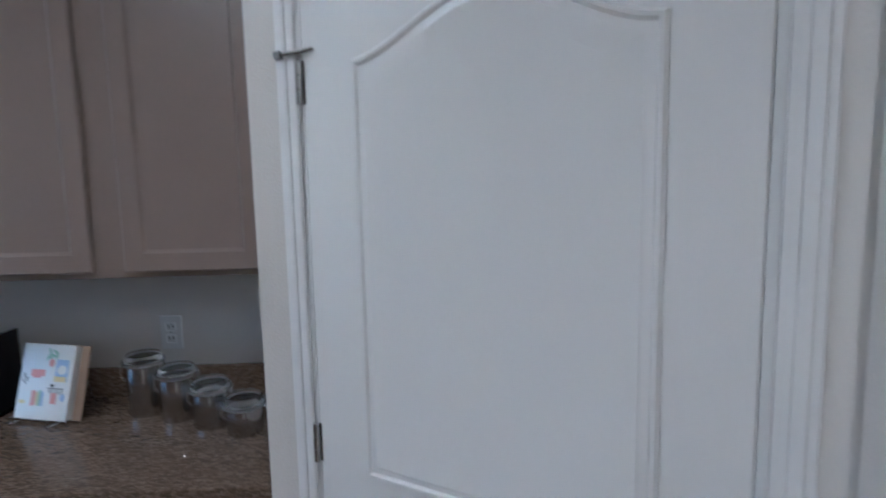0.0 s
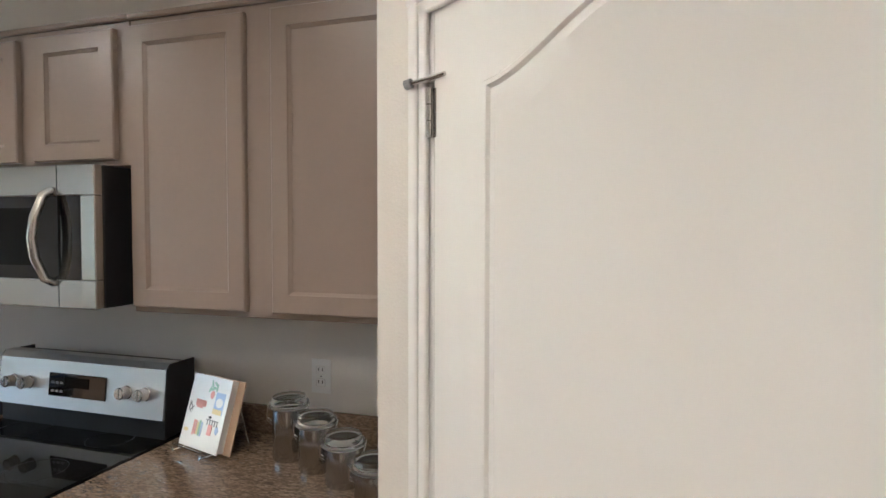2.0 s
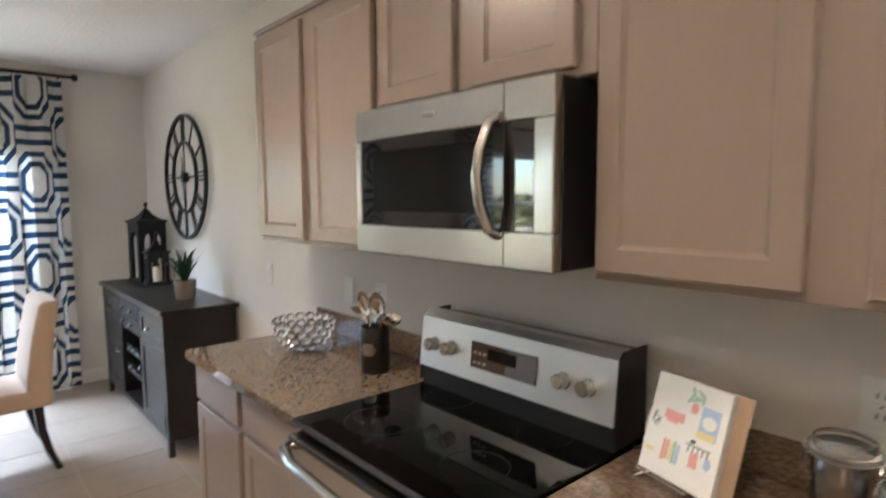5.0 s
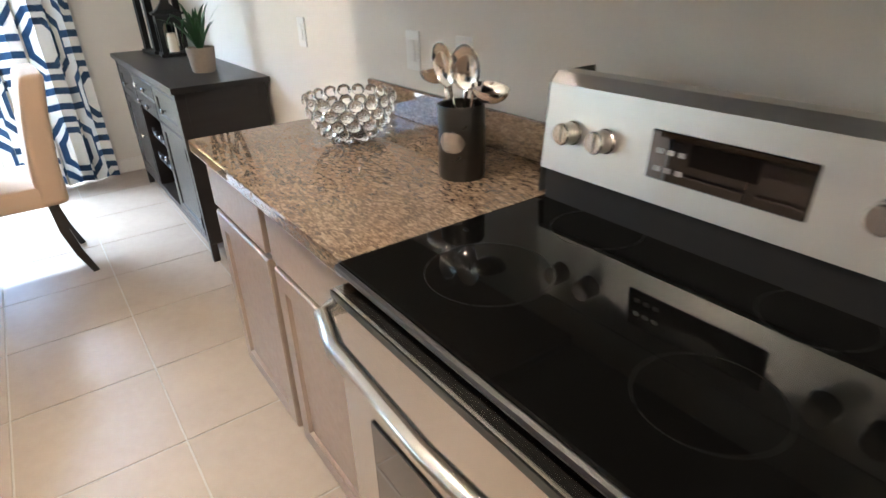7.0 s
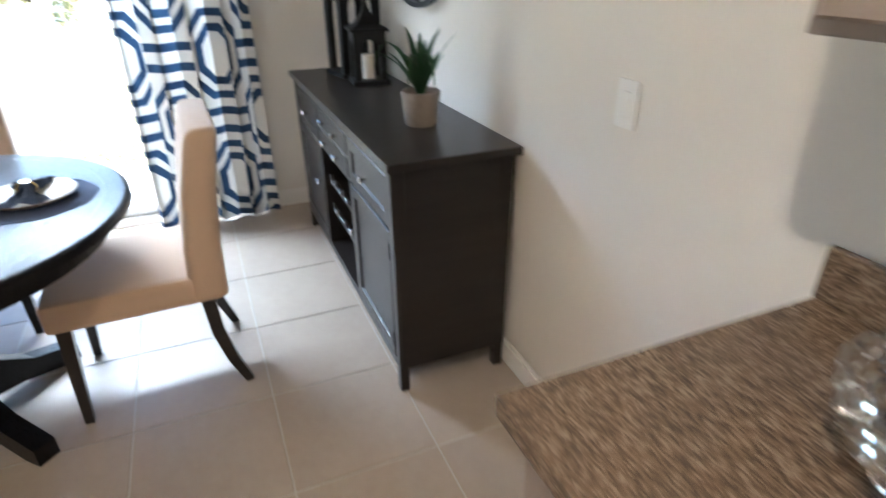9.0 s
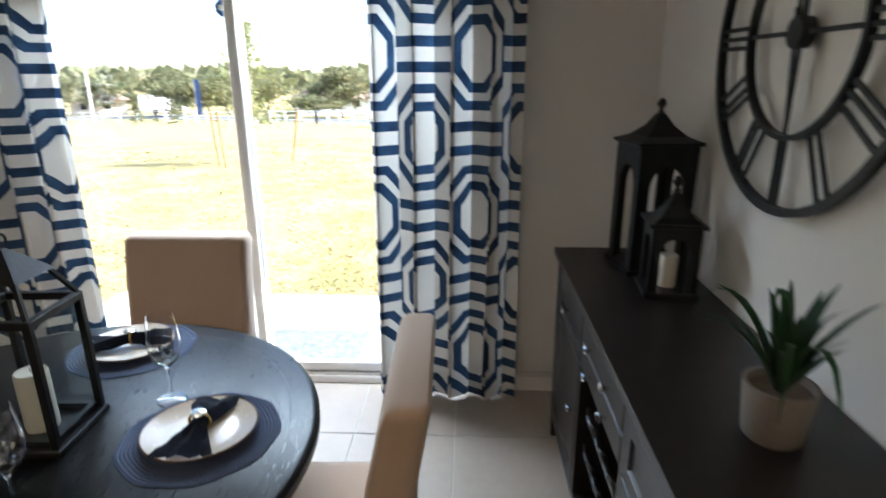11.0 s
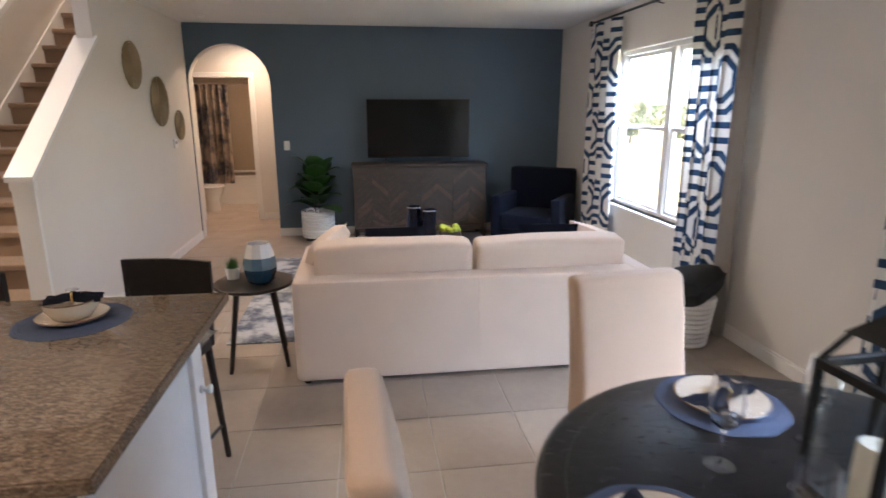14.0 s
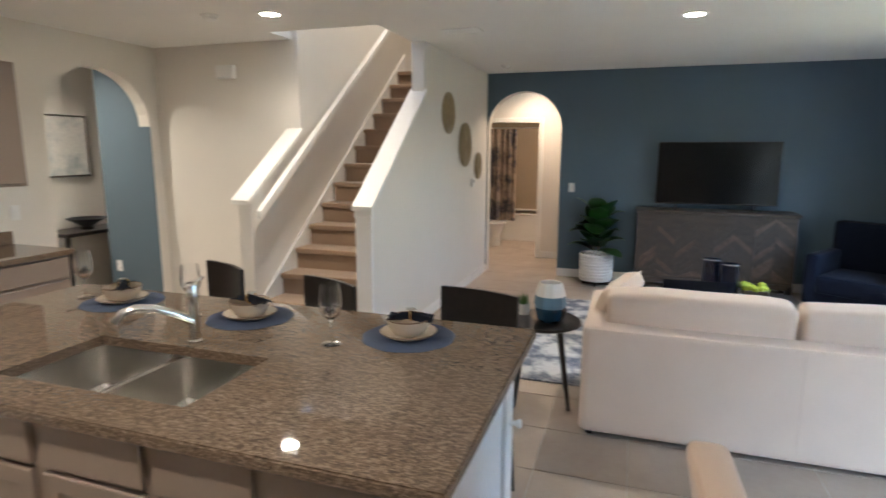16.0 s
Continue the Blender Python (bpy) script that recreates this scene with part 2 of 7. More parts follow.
def mat_curtain():
    """White cotton printed in navy: octagon rings in columns, with bands of bars between them."""
    m, nt, p = nodes_of("navy_white_curtain_print")
    uv = nt.nodes.new("ShaderNodeTexCoord")
    sx = nt.nodes.new("ShaderNodeSeparateXYZ")
    nt.links.new(uv.outputs["UV"], sx.inputs[0])
    u, v = sx.outputs[0], sx.outputs[1]
    w, h = 0.30, 0.72
    cell = calc(nt, 'DIVIDE', u, w)
    odd = calc(nt, 'MODULO', calc(nt, 'FLOOR', cell), 2.0)
    lu = calc(nt, 'ABSOLUTE', calc(nt, 'SUBTRACT', calc(nt, 'FRACT', cell), 0.5))
    lv0 = calc(nt, 'DIVIDE', calc(nt, 'ADD', v, calc(nt, 'MULTIPLY', odd, h * 0.5)), h)
    lv = calc(nt, 'ABSOLUTE', calc(nt, 'SUBTRACT', calc(nt, 'FRACT', lv0), 0.5))
    a = calc(nt, 'DIVIDE', lu, 0.43)
    b = calc(nt, 'DIVIDE', lv, 0.25)
    octd = calc(nt, 'MAXIMUM', calc(nt, 'MAXIMUM', a, b), calc(nt, 'DIVIDE', calc(nt, 'ADD', a, b), 1.45))
    ring = calc(nt, 'MULTIPLY', calc(nt, 'GREATER_THAN', octd, 0.66), calc(nt, 'LESS_THAN', octd, 0.90))
    bars = calc(nt, 'MULTIPLY', calc(nt, 'GREATER_THAN', lv, 0.395), calc(nt, 'LESS_THAN', lv, 0.458))
    side = calc(nt, 'MULTIPLY', calc(nt, 'GREATER_THAN', octd, 1.09), calc(nt, 'LESS_THAN', octd, 1.32))
    ink = calc(nt, 'MINIMUM', calc(nt, 'ADD', calc(nt, 'ADD', ring, bars), side), 1.0)
    wc = world_coords(nt)
    n = noisy(nt, wc, 60, 3, 0.6)
    navy = mixc(nt, noisy(nt, wc, 9, 4, 0.6), (0.012, 0.026, 0.06), (0.03, 0.075, 0.15))
    col = mixc(nt, ink, (0.72, 0.69, 0.64), navy)
    set_in(nt, p, "Base Color", col)
    p.inputs["Roughness"].default_value = 0.9
    bump(nt, p, n, 0.2, 0.001)
    tl = nt.nodes.new("ShaderNodeBsdfTranslucent")
    nt.links.new(col, tl.inputs[0])
    mix = nt.nodes.new("ShaderNodeMixShader")
    mix.inputs[0].default_value = 0.16
    nt.links.new(p.outputs[0], mix.inputs[1])
    nt.links.new(tl.outputs[0], mix.inputs[2])
    nt.links.new(mix.outputs[0], nt.nodes["Material Output"].inputs[0])
    return m


def mat_two(name, c1, c2, scale, lo, hi, rough=0.8, bumps=0.3, detail=5, stretch=(1, 1, 1), c3=None, bdist=0.01):
    m, nt, p = nodes_of(name)
    v = world_coords(nt, stretch)
    n = noisy(nt, v, scale, detail, 0.6, lo, hi)
    f = noisy(nt, v, scale * 9, 4, 0.6)
    c = mixc(nt, n, c1, c2)
    c = mixc(nt, calc(nt, 'MULTIPLY', f, 0.5), c, c3 or tuple(x * 0.6 for x in c1))
    set_in(nt, p, "Base Color", c)
    p.inputs["Roughness"].default_value = rough
    bump(nt, p, f, bumps, bdist)
    return m


M_granite = mat_granite()
M_tile = mat_tile()
M_glass = mat_glass("clear_glass")
M_acrylic = mat_glass("clear_acrylic", (0.98, 0.99, 1.0), 0.02)
M_pane = mat_pane("window_glass")
M_lamp = mat_emit("downlight_lens", (1.0, 0.86, 0.66), 14.0)
M_curtain = mat_curtain()
M_lawn = mat_two("dry_autumn_lawn", (0.16, 0.155, 0.05), (0.40, 0.285, 0.13), 1.6, 0.36, 0.64, 0.95, 0.9, c3=(0.17, 0.145, 0.065), bdist=0.012)
M_tree = mat_two("oak_foliage", (0.12, 0.15, 0.08), (0.27, 0.23, 0.12), 0.35, 0.3, 0.7, 0.9, 0.3)
M_young = mat_two("young_tree_foliage", (0.17, 0.20, 0.06), (0.34, 0.31, 0.12), 2.0, 0.3, 0.7, 0.8, 0.3)
for _m in (M_tree, M_young):
    _nt = _m.node_tree
    _p = _nt.nodes["Principled BSDF"]
    _tl = _nt.nodes.new("ShaderNodeBsdfTranslucent")
    _mix = _nt.nodes.new("ShaderNodeMixShader")
    _mix.inputs[0].default_value = 0.45
    _nt.links.new(_p.inputs["Base Color"].links[0].from_socket, _tl.inputs[0])
    _nt.links.new(_p.outputs[0], _mix.inputs[1])
    _nt.links.new(_tl.outputs[0], _mix.inputs[2])
    _nt.links.new(_mix.outputs[0], _nt.nodes["Material Output"].inputs[0])
M_placemat = plain("blue_woven_placemat", (0.06, 0.08, 0.14), 0.9, vary=0.3, grain=200, bumps=0.7)
M_rug = mat_two("grey_navy_rug_pile", (0.55, 0.55, 0.56), (0.05, 0.07, 0.12), 5.0, 0.42, 0.58, 0.95, 0.5, c3=(0.40, 0.40, 0.42))
M_showercurtain = mat_two("navy_floral_shower_curtain", (0.45, 0.36, 0.28), (0.03, 0.04, 0.08), 3.0, 0.42, 0.55, 0.9, 0.2)
M_art = mat_two("pale_abstract_canvas", (0.72, 0.71, 0.68), (0.30, 0.36, 0.40), 4.0, 0.5, 0.7, 0.7, 0.2)
M_consolewood = plain("weathered_brown_wood", (0.06, 0.043, 0.031), 0.55, vary=0.4, grain=22, bumps=0.25, stretch=(2, 12, 12))
M_mat_h1 = plain("herringbone_wood_tan", (0.115, 0.078, 0.053), 0.5, vary=0.5, grain=25, bumps=0.2, stretch=(10, 3, 10))
M_mat_h2 = plain("herringbone_wood_grey", (0.055, 0.041, 0.032), 0.5, vary=0.4, grain=25, bumps=0.2, stretch=(10, 3, 10))
M_doorwhite = plain("white_door_paint", (0.80, 0.775, 0.74), 0.32, vary=0.006, grain=150, bumps=0.07, stretch=(1.0, 1.0, 0.05), rvary=0.02, bdist=0.002)
M_doormat = mat_two("grey_patterned_doormat", (0.13, 0.14, 0.17), (0.07, 0.075, 0.095), 30, 0.45, 0.55, 0.95, 0.4)
M_vaseblue = plain("deep_blue_glaze", (0.02, 0.06, 0.11), 0.15, vary=0.3, grain=8, bumps=0.02)
M_vasemid = plain("pale_blue_glaze", (0.16, 0.27, 0.36), 0.15, vary=0.3, grain=8, bumps=0.02)
M_vasewhite = plain("white_pearl_glaze", (0.74, 0.72, 0.69), 0.12, vary=0.04, grain=8, bumps=0.02)
M_bluesticker = plain("blue_sticker", (0.02, 0.06, 0.22), 0.4, vary=0.05, grain=40, bumps=0.0)
M_red = plain("pale_red_print", (0.75, 0.36, 0.33), 0.4, vary=0.1)
M_teal = plain("pale_green_print", (0.36, 0.55, 0.42), 0.4, vary=0.1)
M_yel = plain("pale_yellow_print", (0.78, 0.66, 0.36), 0.4, vary=0.1)
M_blueprint = plain("pale_blue_print", (0.42, 0.54, 0.74), 0.4, vary=0.1)
M_darkprint = plain("dark_grey_print", (0.009, 0.009, 0.009), 0.3, vary=0.1)
M_greyprint = plain("grey_print", (0.25, 0.25, 0.25), 0.5, vary=0.1)


# ---- mesh helpers ----
def part(name, bm, material, parent=None, label="", smooth=False, kind="", category=""):
    """Links a bmesh as one mesh object, under a thing or part where one is given."""
    me = bpy.data.meshes.new(name)
    bm.to_mesh(me)
    bm.free()
    if smooth:
        for f in me.polygons:
            f.use_smooth = True
        me.set_sharp_from_angle(angle=radians(40))
    me.materials.append(material)
    ob = new(name, me)
    if parent is not None:
        ob.parent = parent
    return tagged(ob, label, category, "", kind)


def thing(name, m, label, category, group=""):
    e = new(name)
    e.empty_display_size = 0.05
    e.matrix_world = m
    return tagged(e, label, category, group)


def add_box(bm, x0, x1, y0, y1, z0, z1, bevel=0.0, seg=1, m=None):
    r = bmesh.ops.create_cube(bm, size=1.0, matrix=Matrix.Translation(((x0 + x1) / 2, (y0 + y1) / 2, (z0 + z1) / 2)) @ Matrix.Diagonal((abs(x1 - x0), abs(y1 - y0), abs(z1 - z0), 1)))
    vs = r["verts"]
    if bevel:
        edges = list({e for v in vs for e in v.link_edges})
        rb = bmesh.ops.bevel(bm, geom=edges, offset=bevel, segments=seg, affect='EDGES', profile=0.7)
        vs = list({v for f in rb["faces"] for v in f.verts} | {v for v in vs if v.is_valid})
    if m is not None:
        bmesh.ops.transform(bm, matrix=m, verts=vs)
    return bm


def box(x0, x1, y0, y1, z0, z1, bevel=0.0, seg=1, m=None):
    return add_box(bmesh.new(), x0, x1, y0, y1, z0, z1, bevel, seg, m)


def boxes(rows, bevel=0.0):
    bm = bmesh.new()
    for r in rows:
        add_box(bm, *r, bevel)
    return bm


def add_lathe(bm, profile, n=24, at=(0, 0, 0)):
    """Turns (radius, height) pairs round the z axis."""
    rings = []
    for r, z in profile:
        if r < 1e-5:
            rings.append([bm.verts.new((at[0], at[1], at[2] + z))])
        else:
            rings.append([bm.verts.new((at[0] + r * math.cos(2 * math.pi * k / n), at[1] + r * math.sin(2 * math.pi * k / n), at[2] + z)) for k in range(n)])
    for a, b in zip(rings, rings[1:]):
        for k in range(n):
            q = [a[k % len(a)], a[(k + 1) % len(a)], b[(k + 1) % len(b)], b[k % len(b)]]
            q = list(dict.fromkeys(q))
            if len(q) > 2:
                bm.faces.new(q)
    return bm


def lathe(profile, n=24, at=(0, 0, 0)):
    return add_lathe(bmesh.new(), profile, n, at)


def add_tube(bm, pts, r, n=8, closed=False):
    """A round bar along a line of points; r is one radius or one for each point."""
    pts = [Vector(p) for p in pts]
    rs = r if isinstance(r, (list, tuple)) else [r] * len(pts)
    rings, up = [], None
    for i, p in enumerate(pts):
        a, b = (pts[i - 1], pts[(i + 1) % len(pts)]) if closed else (pts[max(i - 1, 0)], pts[min(i + 1, len(pts) - 1)])
        d = (b - a).normalized()
        if up is None:
            up = d.orthogonal().normalized()
        up = (up - d * up.dot(d)).normalized()
        s = d.cross(up)
        rings.append([bm.verts.new(p + rs[i] * (math.cos(2 * math.pi * k / n) * up + math.sin(2 * math.pi * k / n) * s)) for k in range(n)])
    for a, b in zip(rings, rings[1:] + rings[:1] if closed else rings[1:]):
        for k in range(n):
            bm.faces.new((a[k], a[(k + 1) % n], b[(k + 1) % n], b[k]))
    if not closed:
        bm.faces.new(rings[0][::-1])
        bm.faces.new(rings[-1])
    return bm


def tube(pts, r, n=8, closed=False):
    return add_tube(bmesh.new(), pts, r, n, closed)


def add_prism(bm, outline, z0, z1, m=None):
    """An upright prism over a flat outline of (x, y) points."""
    lo = [bm.verts.new((x, y, z0)) for x, y in outline]
    hi = [bm.verts.new((x, y, z1)) for x, y in outline]
    bm.faces.new(lo[::-1])
    bm.faces.new(hi)
    for k in range(len(lo)):
        bm.faces.new((lo[k - 1], lo[k], hi[k], hi[k - 1]))
    if m is not None:
        bmesh.ops.transform(bm, matrix=m, verts=lo + hi)
    bmesh.ops.recalc_face_normals(bm, faces=bm.faces)
    return bm


def prism(outline, z0, z1, m=None):
    return add_prism(bmesh.new(), outline, z0, z1, m)


# maps a prism's (x, y, z) to the plane of a wall
UP_X = Matrix(((0, 0, 1, 0), (1, 0, 0, 0), (0, 1, 0, 0), (0, 0, 0, 1)))   # outline (y, z), depth along x
UP_Y = Matrix(((1, 0, 0, 0), (0, 0, 1, 0), (0, 1, 0, 0), (0, 0, 0, 1)))   # outline (x, z), depth along y


def arch_fill(a0, a1, spring, rise, top, n=14):
    """Outline of the wall over an arched opening from a0 to a1."""
    c, h = (a0 + a1) / 2, (a1 - a0) / 2
    arc = [(c - h * math.cos(math.pi * k / n), spring + rise * math.sin(math.pi * k / n)) for k in range(n + 1)]
    return [(a1, top), (a0, top)] + arc


def pillow(w, d, h, puff=0.35, n=10, seed=0):
    """A soft cushion, its edges thin and its middle full."""
    bm = bmesh.new()
    bmesh.ops.create_grid(bm, x_segments=n, y_segments=n, size=0.5)
    top = list(bm.verts)
    r = bmesh.ops.duplicate(bm, geom=bm.verts[:] + bm.edges[:] + bm.faces[:])
    low = [g for g in r["geom"] if isinstance(g, bmesh.types.BMVert)]
    for sgn, vs in ((1, top), (-1, low)):
        for v in vs:
            a, b = 1 - abs(2 * v.co.x) ** 4, 1 - abs(2 * v.co.y) ** 4
            t = max(0.0, a * b) ** 0.45
            v.co.z = sgn * h / 2 * (1 - puff + puff * t) * (t ** 0.35 if t > 0 else 0) + 0.006 * noise.noise((v.co.x * 5 + seed, v.co.y * 5, sgn))
            v.co.x *= w
            v.co.y *= d
    bmesh.ops.remove_doubles(bm, verts=bm.verts[:], dist=0.012)
    bmesh.ops.recalc_face_normals(bm, faces=bm.faces)
    return bm

# ---- the plan ----
XW, YB, CEIL, WT = -4.44, -8.45, 2.62, 0.14     # slider wall, blue wall, ceiling, wall thickness
XE = 2.95                                       # wall with the foyer arch
SL0, SL1, SLH = -2.98, -0.90, 2.09              # slider opening
WI0, WI1, WIB, WIT = -6.72, -4.76, 0.66, 2.19   # living room window
STX0, STX1 = 0.26, 1.32                         # inner faces of the stair walls

floor = part("floor", box(XW - WT, 6.2, -12.6, 0.14, -0.12, -0.004), M_grout, None, "floor slab with pale grout between taupe tiles", kind="structure")
tagged(floor, category="floor")


def structure(name, bm, mat, label, category="wall"):
    bmesh.ops.recalc_face_normals(bm, faces=bm.faces)
    return part(name, bm, mat, None, label, kind="structure", category=category)


structure("wall_north", box(XW - WT, 3.09, 0, WT, 0, CEIL), M_wall, "warm off-white painted kitchen wall")
structure("wall_west", boxes([
    (XW - WT, XW, SL1, 0, 0, CEIL), (XW - WT, XW, SL0, SL1, SLH, CEIL), (XW - WT, XW, WI1, SL0, 0, CEIL),
    (XW - WT, XW, WI0, WI1, 0, WIB), (XW - WT, XW, WI0, WI1, WIT, CEIL), (XW - WT, XW, YB - WT, WI0, 0, CEIL)]),
    M_wall, "off-white painted wall with sliding door and window openings")
AX0, AX1 = -0.72, 0.25
_bm = boxes([(XW, AX0, YB - WT, YB, 0, CEIL), (AX1, STX0, YB - WT, YB, 0, CEIL)])
add_prism(_bm, arch_fill(AX0, AX1, 1.93, 0.46, CEIL), YB - WT, YB, UP_Y)
structure("wall_blue", _bm, M_blue, "slate blue painted accent wall with arched opening")
# arched reveal and hall behind the blue wall
HY = -9.65
_bm = boxes([(AX0 - 0.9, -0.24, HY - 0.12, HY, 0, CEIL), (0.54, 1.32, HY - 0.12, HY, 0, CEIL), (-0.24, 0.54, HY - 0.12, HY, 2.05, CEIL)])
structure("wall_hall", _bm, M_wall, "off-white hall wall with bathroom doorway")
structure("wall_hall_side", boxes([(-1.75, -1.63, HY - 2.5, YB - WT, 0, CEIL), (1.32, 1.44, HY - 2.5, HY, 0, CEIL)]), M_wall, "off-white hall end walls")
structure("wall_bath", box(-1.75, 1.44, -12.2, -12.08, 0, CEIL), M_bathwall, "tan bathroom back wall")
# arch lining in off-white, a thin skin inside the opening
_c, _h = (AX0 + AX1) / 2, (AX1 - AX0) / 2
_arc = [(_c - _h * math.cos(math.pi * k / 14), 1.93 + 0.46 * math.sin(math.pi * k / 14)) for k in range(15)]
_out = [(AX0, 0)] + _arc + [(AX1, 0)]
_inn = [(_c + (x - _c) * 0.985, z - (0.006 if z > 0 else 0)) for x, z in _out]
_bm = bmesh.new()
for k in range(len(_out) - 1):
    add_prism(_bm, [_out[k], _out[k + 1], _inn[k + 1], _inn[k]], YB - WT, YB - 0.003, UP_Y)
structure("trim_arch", _bm, M_wall, "off-white reveal of the arched opening", "trim")

# stair walls
cap0, cap1, ytop = (-4.86, 1.22), (-6.05, 2.16), -6.03
structure("wall_stair_white", prism([(-4.88, 0), (YB, 0), (YB, CEIL), (ytop, CEIL), (ytop, 2.14), (-4.88, 1.20)], STX0, STX0 + 0.12, UP_X), M_wall, "white half-height stair wall rising to the ceiling")
structure("trim_stair_cap", prism([(-4.83, 1.185), (-6.06, 2.165), (-6.06, 2.20), (-4.83, 1.22)], STX0 - 0.025, STX0 + 0.145, UP_X), M_trim, "white sloping wooden cap on the stair wall", "trim")
structure("trim_stair_post", boxes([(STX0 - 0.008, STX0 + 0.128, -4.884, -4.855, 0, 1.19), (STX0 - 0.014, STX0 + 0.134, -4.895, -4.848, 1.13, 1.185)], 0.003), M_trim, "white boxed end of the stair wall", "trim")
KY = -5.62
structure("wall_stair_knee", prism([(-4.84, 0), (KY, 0), (KY, 1.80), (-4.84, 1.22)], STX1, STX1 + 0.12, UP_X), M_wall, "off-white knee wall beside the stair foot")
structure("trim_knee_cap", prism([(-4.78, 1.205), (KY, 1.80), (KY, 1.835), (-4.78, 1.24)], STX1 - 0.025, STX1 + 0.145, UP_X), M_trim, "white sloping cap on the knee wall", "trim")
structure("wall_stair_side", boxes([(STX1, STX1 + 0.12, -10.2, KY, 0, 5.2)]), M_wall, "off-white wall along the stair")
structure("wall_stair_upper", boxes([(STX0, STX0 + 0.12, -10.2, -5.3, CEIL + 0.12, 5.2), (STX0, STX1 + 0.12, -10.32, -10.2, CEIL, 5.2), (STX0, STX1 + 0.12, -5.3, -5.18, CEIL + 0.12, 5.2)]), M_wall, "upper walls of the stairwell")
structure("floor_landing", box(STX0 + 0.121, STX1 - 0.001, -10.2, -8.17, 2.50, CEIL - 0.002), M_carpet, "tan carpeted landing at the head of the stair", "floor")
structure("wall_landing", box(STX1 + 0.12, XE + WT, KY - 0.12, KY, 0, CEIL), M_wall, "off-white wall beside the stair")
A20, A21 = -5.50, -4.42
_bm = boxes([(XE, XE + WT, A21, 0, 0, CEIL), (XE, XE + WT, KY, A20, 0, CEIL)])
add_prism(_bm, arch_fill(A20, A21, 1.86, 0.50, CEIL), XE, XE + WT, UP_X)
structure("wall_east", _bm, M_wall, "off-white wall with arched foyer opening")
structure("wall_foyer", boxes([(4.4, 4.54, -8.2, -2.5, 0, CEIL), (XE + WT, 4.4, -2.64, -2.5, 0, CEIL), (XE + WT, 4.4, -8.2, -8.08, 0, CEIL), (XE, XE + WT, -8.2, KY - 0.12, 0, CEIL)]), M_wall, "off-white foyer walls")
structure("wall_foyer_south", boxes([(XE + WT, XE + WT + 0.54, KY - 0.12, A20 + 0.004, 0, CEIL), (XE + 0.002, XE + WT, A20, A20 + 0.004, 0, 1.86)]), M_blue, "slate blue return wall of the foyer")

# ceilings
structure("ceiling", boxes([(XW - WT, STX0 + 0.12, YB - WT, 0.14, CEIL, CEIL + 0.12), (STX0 + 0.12, 5.34, -5.30, 0.14, CEIL, CEIL + 0.12), (STX1 + 0.06, 5.34, -8.2, -5.30, CEIL, CEIL + 0.12),
                            (-1.75, STX0 + 0.12, -12.2, YB - WT, CEIL, CEIL + 0.12), (STX0 + 0.12, 1.44, -12.2, -10.3, CEIL, CEIL + 0.12)]), M_ceil, "white textured ceiling", "ceiling")
structure("ceiling_stairwell", box(STX0, STX1 + 0.12, -10.3, -5.18, 5.2, 5.3), M_ceil, "white ceiling over the stairwell", "ceiling")


# baseboards
def baseboard(x0, x1, y0, y1):
    bm = bmesh.new()
    add_box(bm, x0, x1, y0, y1, 0, 0.085, 0.002)
    sx, sy = (0.004, 0) if abs(y1 - y0) > abs(x1 - x0) else (0, 0.004)
    add_box(bm, x0 + sx, x1 - sx, y0 + sy, y1 - sy, 0.085, 0.105, 0.003)
    structure("baseboard", bm, M_trim, "white painted baseboard", "baseboard")


baseboard(XW, XW + 0.016, SL1 + 0.0, -0.003)
baseboard(XW, XW + 0.016, WI1 - 2.0 + 0.1, SL0)
baseboard(XW, XW + 0.016, YB + 0.002, WI1 - 1.9)
baseboard(XW + 0.016, -1.42, -0.016, 0)
baseboard(XW + 0.016, AX0, YB, YB + 0.016)
baseboard(STX0 - 0.016, STX0, YB + 0.016, -4.9)
baseboard(STX1 + 0.12, XE, KY, KY + 0.016)
baseboard(-1.6, -0.32, HY, HY + 0.016)
baseboard(XE - 0.016, XE, A21, -4.1)

# ---- stairs ----
RISE, RUN = 0.187, 0.245
stair = thing("staircase", pose(STX0 + 0.12, -4.72, 0), "tan carpeted staircase rising between white walls", "staircase")
for k in range(14):
    w1 = STX1 - STX0 - 0.12
    bm = box(0.003, w1 - 0.003, -RUN * (k + 1) - 0.02, -RUN * k + 0.0, RISE * k, RISE * (k + 1) - 0.03, 0.0)
    add_box(bm, 0.003, w1 - 0.003, -RUN * (k + 1) - 0.02, -RUN * k + 0.028, RISE * (k + 1) - 0.045, RISE * (k + 1), 0.014, 3)
    part("step", bm, M_carpet, stair)
for nm, x0, x1 in (("skirt_board", 0.003, 0.016), ("skirt_board", STX1 - STX0 - 0.136, STX1 - STX0 - 0.123)):
    part(nm, prism([(0.0, 0.0), (0.0, 0.25), (-RUN * 14, RISE * 14 + 0.25), (-RUN * 14, RISE * 14)], x0, x1, UP_X), M_trim, stair, "white painted skirt board")
rail = thing("handrail", pose(STX1 - 0.06, -4.86, 0.0), "white painted wooden handrail on the stair wall", "handrail")
part("rail", prism([(0.0, 1.09), (0.0, 1.15), (-3.4, 3.62), (-3.4, 3.56)], -0.025, 0.025, UP_X), M_trim, rail)
for k in (0.35, 1.6, 2.9):
    part("bracket", tube([(0.0, -k, 1.10 + k * 0.7265), (0.02, -k, 1.05 + k * 0.7265), (0.059, -k, 1.05 + k * 0.7265)], 0.008, 6), M_steel, rail)


